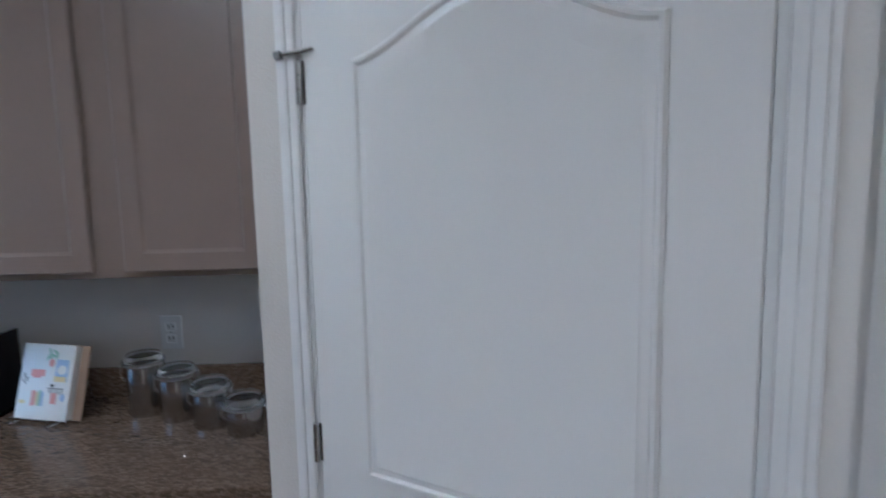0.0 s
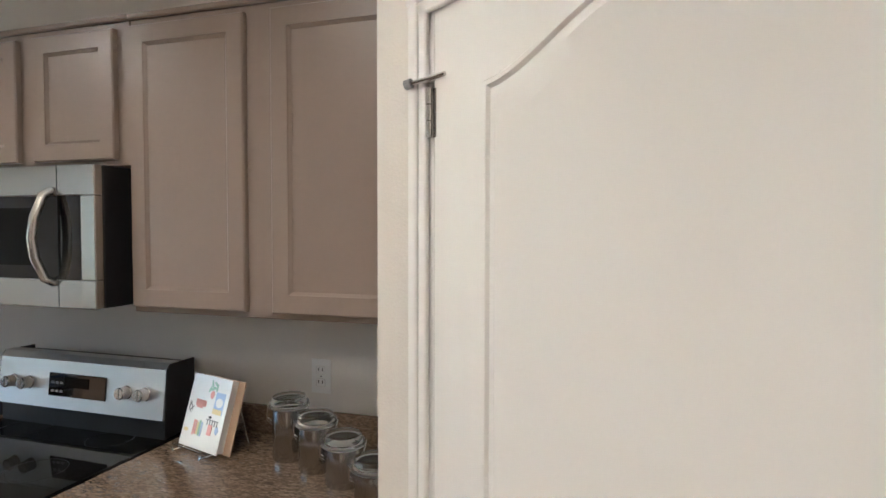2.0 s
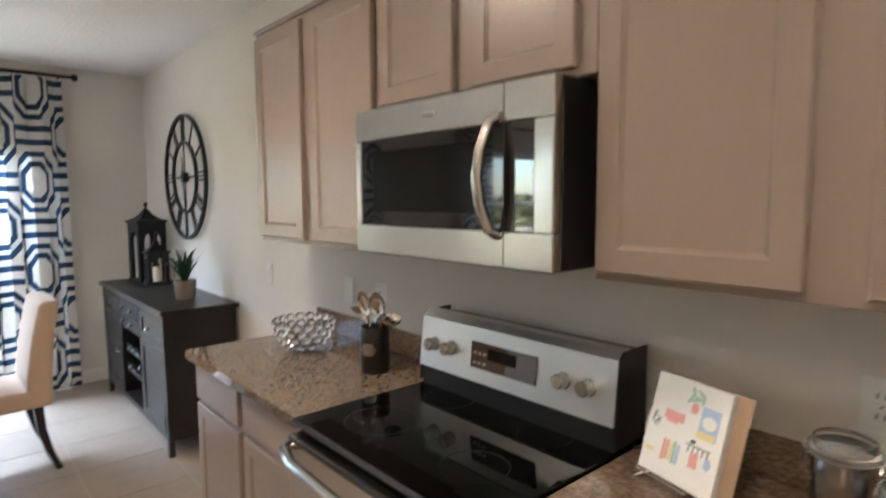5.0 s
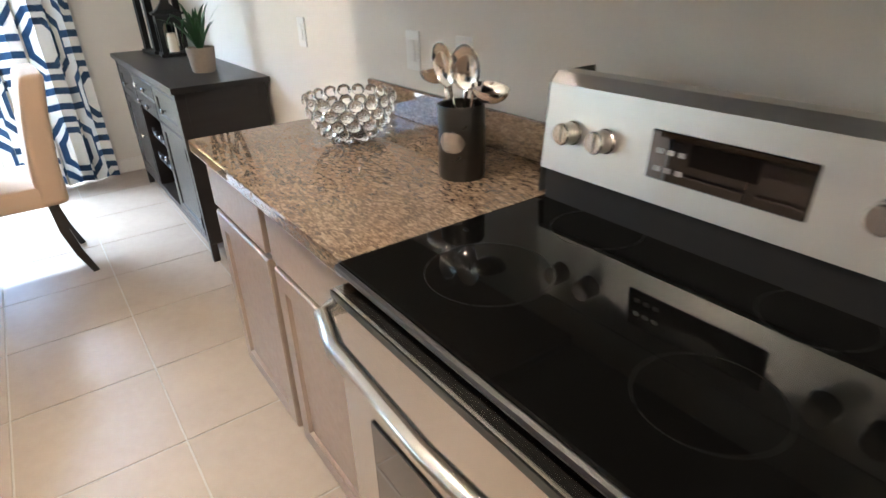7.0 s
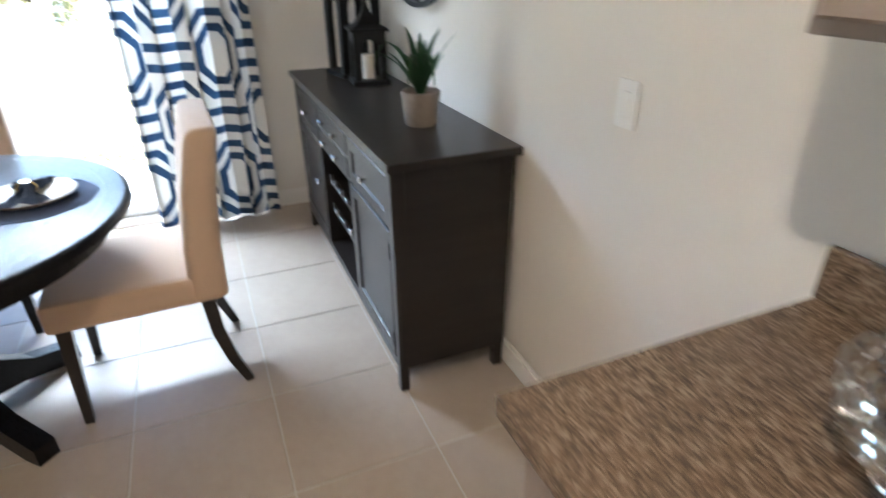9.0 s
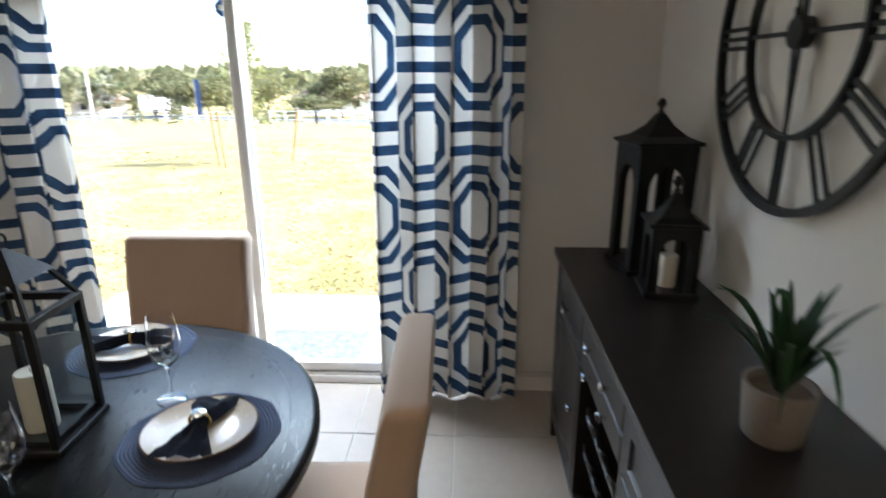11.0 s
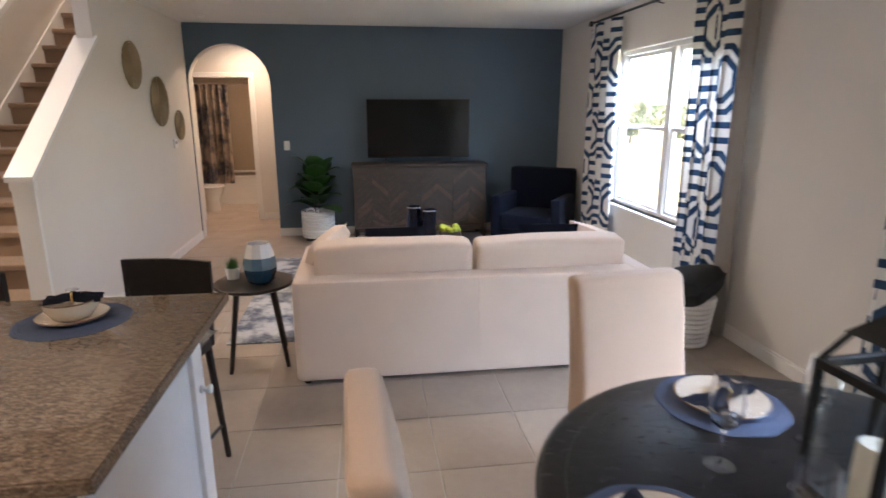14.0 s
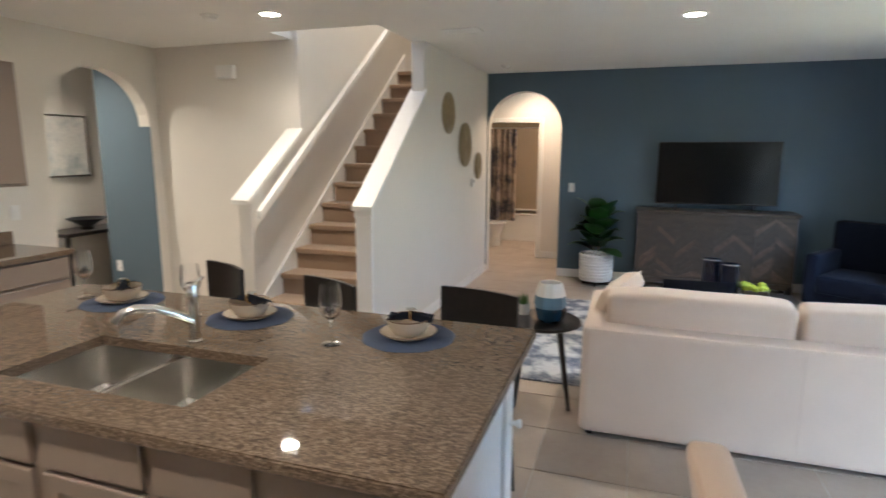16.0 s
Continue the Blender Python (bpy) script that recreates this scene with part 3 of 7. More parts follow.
# ---- sliding door and window ----
def pane(name, parent, x, y0, y1, z0, z1):
    ob = part(name, box(x - 0.003, x + 0.003, y0, y1, z0, z1), M_pane, parent)
    ob.visible_shadow = False
    return ob


def frame_bm(x0, x1, y0, y1, z0, z1, w, bevel=0.004):
    return boxes([(x0, x1, y0, y0 + w, z0, z1), (x0, x1, y1 - w, y1, z0, z1), (x0, x1, y0 + w, y1 - w, z1 - w, z1), (x0, x1, y0 + w, y1 - w, z0, z0 + w)], bevel)


slider = thing("door_1", pose(XW - 0.07, (SL0 + SL1) / 2, 0), "white framed sliding glass patio door, closed", "sliding door")
slider["kind"] = "structure"
hw = (SL1 - SL0) / 2
part("door_frame", frame_bm(-0.055, 0.055, -hw, hw, 0.0, SLH, 0.045), M_trim, slider)
part("track", boxes([(-0.045, 0.05, -hw + 0.05, hw - 0.05, 0.045, 0.06), (0.012, 0.018, -hw + 0.05, hw - 0.05, 0.06, 0.075)]), M_steel, slider, "aluminium bottom track")
for nm, x, a, b in (("fixed_panel", -0.03, -hw + 0.045, 0.03), ("sliding_panel", 0.012, -0.03, hw - 0.045)):
    fr = part(nm, frame_bm(x - 0.016, x + 0.016, a, b, 0.06, SLH - 0.045, 0.052), M_trim, slider)
    pane("pane", fr, x, a + 0.05, b - 0.05, 0.11, SLH - 0.095)
stick = part("alarm_sticker", prism([(0.042 * math.cos(math.pi * (k + 0.5) / 4), 0.042 * math.sin(math.pi * (k + 0.5) / 4)) for k in range(8)], 0, 0.002, UP_X), M_bluesticker, None, "blue octagonal alarm sticker on the glass", category="sticker")
stick.location = (XW - 0.093, -1.985, 1.90)
part("sticker_bar", box(0.002, 0.003, -0.024, 0.024, -0.010, 0.012), M_plast, stick)
casing = structure("trim_slider", boxes([(XW, XW + 0.003, SL0 - 0.002, SL0 + 0.012, 0, SLH), (XW, XW + 0.003, SL1 - 0.012, SL1, 0, SLH)]), M_trim, "white edge of the slider opening", "trim")

win = thing("window_1", pose(XW - 0.08, (WI0 + WI1) / 2, WIB), "white twin double-hung window in the living room", "window")
win["kind"] = "structure"
hw, hh = (WI1 - WI0) / 2, WIT - WIB
part("window_frame", frame_bm(-0.045, 0.03, -hw, hw, 0, hh, 0.04), M_trim, win)
part("mullion", box(-0.045, 0.032, -0.045, 0.045, 0.04, hh - 0.04, 0.003), M_trim, win)
for a, b in ((-hw + 0.04, -0.045), (0.045, hw - 0.04)):
    for x, z0, z1 in ((0.0, 0.04, hh * 0.53), (-0.028, hh * 0.51, hh - 0.04)):
        s = part("sash", frame_bm(x - 0.013, x + 0.013, a, b, z0, z1, 0.035, 0.003), M_trim, win)
        pane("pane", s, x, a + 0.03, b - 0.03, z0 + 0.03, z1 - 0.03)
part("window_sill", box(0.02, 0.115, -hw - 0.03, hw + 0.03, -0.022, 0.0, 0.006, 2), M_trim, win)


# ---- curtains ----
def curtain(y0, y1, label, seed, ztop=2.50, zbot=0.015, waves=5, lean=0.0):
    """A pleated panel of printed cotton from a rod; the print follows the cloth."""
    n, rows = waves * 14, 22
    bm = bmesh.new()
    uvl = bm.loops.layers.uv.new("uv")
    grid, us = [], []
    for r in range(rows + 1):
        t = r / rows
        z = ztop + (zbot - ztop) * t
        row, u, last = [], 0.0, None
        ur = []
        for k in range(n + 1):
            s = k / n
            amp = 0.045 + 0.012 * noise.noise((s * 6 + seed, t * 2, 3.0))
            ph = 2 * math.pi * waves * s + 0.5 * noise.noise((s * 3, t * 1.5, seed))
            y = y0 + (y1 - y0) * s + 0.028 * math.sin(2 * ph + 0.6) * (0.6 + 0.4 * t) + lean * t * (1 if s > 0.5 else 0) * s
            x = amp * math.sin(ph) + 0.01 * t * noise.noise((s * 9, t * 4, seed + 5))
            if last is not None:
                u += math.hypot(x - last[0], y - last[1]) * 0.86
            last = (x, y)
            row.append(bm.verts.new((x, y, z)))
            ur.append(u)
        grid.append(row)
        us.append(ur)
    for r in range(rows):
        for k in range(n):
            f = bm.faces.new((grid[r][k], grid[r][k + 1], grid[r + 1][k + 1], grid[r + 1][k]))
            f.smooth = True
            for lp, (rr, kk) in zip(f.loops, ((r, k), (r, k + 1), (r + 1, k + 1), (r + 1, k))):
                lp[uvl].uv = (us[0][kk] + seed * 0.13, ztop + (zbot - ztop) * rr / rows + 0.11 * seed)
    e = thing("curtain", pose(XW + 0.10, 0, 0), label, "curtain", "printed curtain panels")
    part("cloth", bm, M_curtain, e)
    return e


curtain(-1.30, -0.62, "navy and white geometric curtain panel beside the sliding door", 1, waves=4)
curtain(-3.31, -2.71, "navy and white geometric curtain panel gathered at the slider edge", 2, waves=4)
curtain(-5.14, -4.62, "navy and white geometric curtain panel between window and slider", 3, waves=4)
curtain(-7.14, -6.50, "navy and white geometric curtain panel in the living room corner", 4, waves=4)


# plain lining turned out at the edge of the panel
bm = bmesh.new()
_rows = []
for r in range(13):
    t = r / 12
    _rows.append([bm.verts.new((0.02 * math.sin(k * 1.1 + 0.4 * t) + 0.006 * t * math.sin(k), -4.62 + (0.15 + 0.03 * t) * k / 12, 2.50 - 2.47 * t)) for k in range(13)])
for a, b in zip(_rows, _rows[1:]):
    for k in range(12):
        bm.faces.new((a[k], a[k + 1], b[k + 1], b[k]))
bmesh.ops.solidify(bm, geom=bm.faces[:], thickness=0.003)
lining = thing("curtain", pose(XW + 0.09, 0, 0), "plain cream curtain lining turned out beside the printed panel", "curtain")
part("cloth", bm, M_linenwhite, lining, smooth=True)


def rod(y0, y1):
    e = thing("curtain_rod", pose(XW + 0.10, 0, 2.525), "black metal curtain rod above the opening", "curtain rod")
    part("pole", tube([(0, y0, 0), (0, y1, 0)], 0.012, 10), M_iron, e)
    for y in (y0, y1):
        part("finial", lathe([(0, -0.03), (0.02, -0.02), (0.026, 0), (0.02, 0.02), (0, 0.03)], 12, (0, y, 0)), M_iron, e)
    for y in (y0 + 0.1, (y0 + y1) / 2, y1 - 0.1):
        part("bracket", tube([(0, y, 0), (-0.05, y, 0.0), (-0.098, y, -0.01)], 0.007, 6), M_iron, e)


rod(-3.45, -0.52)
rod(-7.25, -4.52)


# ---- corner pantry ----
PH = Vector((1.480, -0.690))
PA = -33
PE = PH + Vector((math.cos(radians(PA)), math.sin(radians(PA)))) * 0.895
structure("wall_pantry", boxes([(1.36, 1.452, -0.668, -0.001, 0, CEIL), (PE.x + 0.07, XE, PE.y - 0.19, PE.y - 0.07, 0, CEIL)]), M_wall, "off-white drywall return at the end of the counter")
_d = pose(PH.x, PH.y, 0, 0, 0, PA)
_bm = bmesh.new()
add_box(_bm, -0.06, 1.005, 0.0, 0.115, 2.075, CEIL, 0, 1, _d)
add_box(_bm, -0.093, -0.012, 0.0, 0.115, 0, CEIL, 0, 1, _d)
add_box(_bm, 0.89, 1.025, 0.0, 0.115, 0, CEIL, 0, 1, _d)
structure("wall_pantry_diagonal", _bm, M_wall, "off-white angled wall around the pantry door")
_bm = bmesh.new()
for a, b in ((-0.062, -0.048), (-0.048, -0.028), (-0.028, -0.006)):
    dz = {-0.062: 0.012, -0.048: 0.018, -0.028: 0.013}[a]
    add_box(_bm, a, b, -dz, 0.0, 0, 2.08, 0.003, 1, _d)
    add_box(_bm, 0.885 - b - 0.004, 0.885 - a, -dz, 0.0, 0, 2.08, 0.003, 1, _d)
    add_box(_bm, -0.062, 0.947, -dz, 0.0, 2.068 - b - 0.05, 2.068 - a - 0.044, 0.003, 1, _d)
add_box(_bm, -0.012, 0.003, 0.002, 0.11, 0, 2.05, 0.0, 1, _d)
add_box(_bm, 0.872, 0.89, 0.002, 0.11, 0, 2.05, 0.0, 1, _d)
add_box(_bm, 0.003, 0.03, 0.037, 0.06, 0, 2.05, 0.0, 1, _d)
add_box(_bm, 0.845, 0.872, 0.037, 0.06, 0, 2.05, 0.0, 1, _d)
structure("trim_pantry", _bm, M_trim, "white moulded casing of the pantry door", "trim")

pdoor = thing("door_2", pose(PH.x, PH.y, 0.012, 0, 0, PA), "white moulded two-panel pantry door with arched top panel, closed", "door")
pdoor["kind"] = "structure"
DW, DH = 0.87, 2.03
part("slab", box(0.004, DW, 0.0, 0.034, 0, DH, 0.003), M_doorwhite, pdoor)


def door_panel(z0, zs, arch):
    """A raised panel with a moulded groove; its top may sweep up to an arch."""
    x0, x1 = 0.138, DW - 0.135
    pts = [(x0, z0), (x1, z0)]
    n = 28
    for k in range(n + 1):
        s = k / n
        x = x1 + (x0 - x1) * s
        pts.append((x, zs + arch * (0.5 - 0.5 * math.cos(2 * math.pi * s)) ** 0.85))

    def inset(d):
        out = [(x0 + d, z0 + d), (x1 - d, z0 + d)]
        for k in range(n + 1):
            t = k / n
            out.append((x1 - d + (x0 - x1 + 2 * d) * t, zs - d + arch * (0.5 - 0.5 * math.cos(2 * math.pi * t)) ** 0.85))
        return out
    bm = bmesh.new()
    levels = [(0.0, -0.0005), (0.006, -0.0095), (0.012, -0.009), (0.017, -0.003), (0.026, -0.004), (0.034, -0.0085), (0.060, -0.0015)]
    rings = [[bm.verts.new((x, y - 0.0002, z)) for x, z in inset(d)] for d, y in levels]
    for a, b in zip(rings, rings[1:]):
        for k in range(len(a)):
            f = bm.faces.new((a[k - 1], a[k], b[k], b[k - 1]))
    bmesh.ops.triangulate(bm, faces=[bm.faces.new(rings[-1])], ngon_method='EAR_CLIP')
    bmesh.ops.recalc_face_normals(bm, faces=bm.faces)
    return bm


part("upper_panel", door_panel(0.98, 1.862, 0.098), M_doorwhite, pdoor, smooth=True)
part("lower_panel", door_panel(0.22, 0.86, 0.0), M_doorwhite, pdoor, smooth=True)
for z in (0.25, 1.03, 1.828):
    hg = part("hinge", lathe([(0, -0.046), (0.0065, -0.045), (0.0065, -0.016), (0.0055, -0.015), (0.0065, -0.014), (0.0065, 0.014), (0.0055, 0.015), (0.0065, 0.016), (0.0065, 0.045), (0, 0.05)], 12, (0.0, -0.008, z)), M_steel, pdoor, "brushed nickel hinge")
    part("leaf", box(0.004, 0.012, -0.0015, 0.001, z - 0.045, z + 0.045), M_steel, hg)
stop = part("hinge_stop", tube([(-0.035, -0.03, 1.883), (0.012, -0.016, 1.887), (0.045, -0.008, 1.891)], 0.0045, 8), M_steel, pdoor, "nickel hinge-pin door stop")
part("bumper", tube([(-0.04, -0.0315, 1.882), (-0.027, -0.0275, 1.884)], 0.009, 10), M_greyprint, stop)
part("screw_ring", lathe([(0.003, 0), (0.011, 0.001), (0.011, 0.007), (0.003, 0.008)], 12, (0.0, -0.010, 1.881)), M_steel, stop)
knob = part("door_knob", lathe([(0.027, 0), (0.027, 0.006), (0.011, 0.012), (0.011, 0.032), (0.026, 0.042), (0.029, 0.055), (0.02, 0.066), (0, 0.068)], 20), M_steel, pdoor, "brushed nickel knob")
knob.matrix_local = pose(DW - 0.065, 0.0, 0.93, 90, 0, 0)

# wire shelves inside the pantry
for z in (0.55, 0.95, 1.35, 1.75):
    sh = thing("wire_shelf", pose(0, 0, z), "white coated wire shelf in the pantry", "shelf", "pantry wire shelves")
    bm = bmesh.new()
    for k in range(6):
        add_tube(bm, [(1.47, -0.02 - 0.06 * k, 0), (2.93, -0.02 - 0.06 * k, 0)], 0.003, 5)
    part("wires", bm, M_plast, sh)
    part("front_rail", tube([(1.47, -0.325, -0.03), (2.93, -0.325, -0.03)], 0.004, 6), M_plast, sh)

# ---- kitchen ----
def ring_front(x0, x1, z0, z1, y, rail, th=0.02, flip=False):
    """The joined stiles and rails of a cabinet door, its outer edge eased, facing -y (or +y when flipped)."""
    bm = bmesh.new()
    e = 0.004
    s = -1 if flip else 1
    loops = [(0, th), (0, e), (e, 0), (rail - 0.002, 0), (rail, 0.003), (rail + 0.008, 0.0095), (rail + 0.008, th)]
    rings = [[bm.verts.new((px, y + s * d, pz)) for px, pz in ((x0 + i, z0 + i), (x1 - i, z0 + i), (x1 - i, z1 - i), (x0 + i, z1 - i))] for i, d in loops]
    for a, b in zip(rings, rings[1:]):
        for k in range(4):
            bm.faces.new((a[k], a[(k + 1) % 4], b[(k + 1) % 4], b[k]))
    bmesh.ops.recalc_face_normals(bm, faces=bm.faces)
    return bm


def shaker(parent, name, x0, x1, z0, z1, y, mat, rail=0.055, handle=None):
    """A recessed-panel door or drawer front that faces -y, its face at y."""
    d = part(name, ring_front(x0, x1, z0, z1, y, rail), mat, parent)
    part("panel", box(x0 + rail - 0.002, x1 - rail + 0.002, y + 0.009, y + 0.018, z0 + rail - 0.002, z1 - rail + 0.002), mat, d)
    return d


def slab_front(parent, name, x0, x1, z0, z1, y, mat):
    return part(name, box(x0, x1, y, y + 0.02, z0, z1, 0.004, 2), mat, parent)


UB, UT, UF = 1.372, 2.250, -0.315


def upper(x0, x1, z0, label, doors):
    e = thing("wall_cabinet", pose(0, 0, 0), label, "cabinet", "kitchen wall cabinets")
    part("body", box(x0, x1, UF, -0.002, z0, UT, 0.002), M_cab, e)
    for a, b in doors:
        shaker(e, "door", a, b, z0 + 0.018, UT - 0.022, UF - 0.021, M_cab)
    part("top_trim", box(x0 - 0.002, x1 + 0.002, UF - 0.012, -0.002, UT, UT + 0.018, 0.004), M_cab, e)
    return e


upper(-1.325, -0.402, UB, "greige two-door wall cabinet at the end of the run", ((-1.305, -0.905), (-0.835, -0.425)))
upper(-0.398, 0.398, 1.818, "short greige wall cabinet above the microwave", ((-0.385, -0.045), (0.025, 0.352)))
upper(0.402, 1.357, UB, "greige two-door wall cabinet beside the pantry", ((0.412, 0.810), (0.897, 1.285)))

# microwave
mw = thing("microwave", pose(-0.018, 0, 1.388), "stainless over-range microwave with curved bar handle", "microwave")
part("body", box(-0.378, 0.378, -0.385, -0.004, 0.0, 0.425, 0.004), M_black, mw)
part("door_face", boxes([(-0.38, 0.38, -0.415, -0.386, 0.335, 0.425), (-0.38, 0.38, -0.415, -0.386, 0.0, 0.085), (-0.38, -0.352, -0.415, -0.386, 0.085, 0.335), (0.325, 0.38, -0.415, -0.386, 0.085, 0.335)], 0.003), M_steel, mw, "brushed steel front")
part("window", box(-0.352, 0.236, -0.4115, -0.39, 0.085, 0.335, 0.002), M_glassblack, mw, "black glass door window")
part("control_panel", box(0.239, 0.325, -0.4115, -0.39, 0.085, 0.335, 0.002), M_mirrorblack, mw, "reflective black glass control panel")
part("inner_screen", box(-0.29, 0.14, -0.4125, -0.411, 0.125, 0.30), M_tv, mw)
part("handle", tube([(0.218, -0.414, 0.075), (0.214, -0.44, 0.09), (0.206, -0.462, 0.15), (0.202, -0.468, 0.21), (0.206, -0.462, 0.27), (0.214, -0.44, 0.335), (0.218, -0.414, 0.35)], 0.0135, 10), M_steel, mw, "curved brushed steel handle", smooth=True)
part("badge", box(-0.06, 0.0, -0.4165, -0.415, 0.375, 0.39), M_chrome, mw)
part("seam", box(0.2365, 0.238, -0.416, -0.4145, 0.0, 0.425), M_black, mw)
part("vent", box(-0.30, -0.05, -0.36, -0.20, -0.006, 0.0), M_black, mw)

# range
rg = thing("kitchen_range", pose(0, 0, 0), "stainless electric range with black glass cooktop", "range")
part("body", boxes([(-0.376, 0.376, -0.62, -0.03, 0.03, 0.895)], 0.003), M_black, rg)
part("cooktop", box(-0.379, 0.379, -0.655, -0.09, 0.897, 0.918, 0.005, 2), M_cooktop, rg, "black ceramic glass cooktop")
for x, y, r in ((-0.19, -0.22, 0.085), (0.19, -0.22, 0.075), (-0.19, -0.48, 0.105), (0.19, -0.48, 0.085)):
    part("burner_ring", lathe([(r, 0.9181), (r, 0.9186), (r - 0.0014, 0.9186), (r - 0.0014, 0.9181)], 40, (x, y, 0)), M_darkprint, rg)
part("front_rail", tube([(-0.376, -0.657, 0.908), (0.376, -0.657, 0.908)], 0.008, 8), M_black, rg)
part("oven_door", box(-0.375, 0.375, -0.675, -0.622, 0.23, 0.875, 0.006, 2), M_steel, rg, "stainless oven door")
part("oven_window", box(-0.27, 0.27, -0.679, -0.674, 0.36, 0.66, 0.004), M_glassblack, rg)
oh = part("oven_handle", tube([(-0.365, -0.674, 0.845), (-0.35, -0.705, 0.845), (-0.25, -0.732, 0.845), (0.0, -0.742, 0.845), (0.25, -0.732, 0.845), (0.35, -0.705, 0.845), (0.365, -0.674, 0.845)], 0.016, 12), M_steel, rg, smooth=True)
part("door_trim", box(-0.375, 0.375, -0.677, -0.6755, 0.858, 0.872), M_black, oh)
part("drawer_front", box(-0.375, 0.375, -0.672, -0.622, 0.06, 0.215, 0.006, 2), M_steel, rg)
part("kick_plate", box(-0.36, 0.36, -0.58, -0.56, 0, 0.06), M_black, rg)
_slope = prism([(-0.11, 0.985), (-0.185, 0.985), (-0.168, 1.152), (-0.150, 1.172), (-0.11, 1.172)], -0.375, 0.375, UP_X)
part("back_panel", _slope, M_panelsteel, rg, "brushed steel control panel")
part("back_riser", boxes([(-0.372, 0.372, -0.175, -0.03, 0.9, 0.984), (-0.372, 0.372, -0.109, -0.03, 0.9, 1.155)], 0.004), M_black, rg)
for s in (-1, 1):
    part("end_cap", prism([(-0.04, 0.93), (-0.183, 0.93), (-0.167, 1.150), (-0.150, 1.170), (-0.04, 1.170)], s * 0.3755, s * 0.380, UP_X), M_black, rg)
_tilt = math.degrees(math.atan2(0.017, 0.18))
_face = pose(0, -0.1775, 1.068, -_tilt, 0, 0)


def on_face(bm):
    bmesh.ops.transform(bm, matrix=_face, verts=bm.verts)
    return bm


part("display", on_face(box(-0.13, 0.13, -0.004, 0.004, -0.04, 0.042, 0.002)), M_mirrorblack, rg, "reflective black glass display")
part("display_screen", on_face(box(-0.055, 0.055, -0.0055, -0.003, -0.005, 0.03)), M_tv, rg)
for k in range(3):
    for j in range(2):
        part("button", on_face(box(-0.115 + k * 0.02, -0.103 + k * 0.02, -0.0055, -0.003, -0.025 + j * 0.03, -0.017 + j * 0.03)), M_greyprint, rg)


def lathe_out(x):
    """A round knob that stands out along -y."""
    bm = lathe([(0, 0.036), (0.0185, 0.036), (0.0205, 0.033), (0.021, 0.004), (0.023, 0.002), (0.023, 0.0), (0, 0.0)], 24)
    bmesh.ops.transform(bm, matrix=pose(x, -0.003, 0, 90, 0, 0), verts=bm.verts)
    return bm


for x in (-0.30, -0.222, 0.222, 0.30):
    k = part("knob", on_face(lathe_out(x)), M_steel, rg, "polished steel knob")
    part("pointer", on_face(box(x - 0.003, x + 0.003, -0.0415, -0.036, -0.016, 0.018, 0.001)), M_steel, k)

# base cabinets and counters
CT = 0.914


def base(x0, x1, y_back, y_front, label, doors, mat=M_cab, group="kitchen base cabinets"):
    e = thing("base_cabinet", pose(0, 0, 0), label, "cabinet", group)
    part("body", box(x0, x1, y_front + 0.021, y_back, 0.10, 0.876, 0.002), mat, e)
    part("toe_kick", box(x0 + 0.005, x1 - 0.005, y_front + 0.09, y_back, 0.0, 0.10), mat, e)
    for a, b in doors:
        slab_front(e, "drawer_front", a, b, 0.715, 0.86, y_front, mat)
        shaker(e, "door", a, b, 0.125, 0.695, y_front, mat)
    return e


base(-1.365, -0.39, -0.002, -0.622, "greige base cabinet with two drawers and doors", ((-1.345, -0.90), (-0.855, -0.41)))
base(0.39, 1.357, -0.002, -0.622, "greige base cabinet between range and pantry", ((0.41, 0.84), (0.885, 1.30)))


def counter(name, x0, x1, y0, y1, label, splash):
    e = thing(name, pose(0, 0, 0), label, "countertop")
    part("slab", box(x0, x1, y0, y1, 0.877, CT, 0.006, 2), M_granite, e)
    if splash:
        part("backsplash", box(x0, x1, y1 - 0.02, y1 - 0.001, CT + 0.0005, CT + 0.10, 0.003), M_granite, e)
    return e


counter("countertop", -1.393, -0.384, -0.648, -0.001, "speckled brown granite countertop with backsplash", True)
counter("countertop", 0.384, 1.358, -0.648, -0.001, "speckled brown granite countertop beside the pantry", True)


def wall_plate(m, label, kind):
    e = thing("light_switch" if kind == "switch" else "wall_outlet", m, label, "switch" if kind == "switch" else "outlet")
    part("plate", box(-0.036, 0.036, -0.006, -0.0005, -0.058, 0.058, 0.003, 2), M_plast, e)
    if kind == "switch":
        part("rocker", box(-0.016, 0.016, -0.010, -0.005, -0.032, 0.032, 0.003), M_plast, e)
    else:
        for z in (-0.021, 0.021):
            s = part("socket", box(-0.016, 0.016, -0.009, -0.005, z - 0.014, z + 0.014, 0.006, 2), M_plast, e)
            for x in (-0.007, 0.007):
                part("slot", box(x - 0.0015, x + 0.0015, -0.0095, -0.0088, z - 0.003, z + 0.008), M_black, s)
        part("screw", lathe([(0, 0), (0.003, 0), (0.002, 0.001), (0, 0.0012)], 8), M_steel, e).matrix_local = pose(0, -0.0062, 0, 90, 0, 0)
    return e


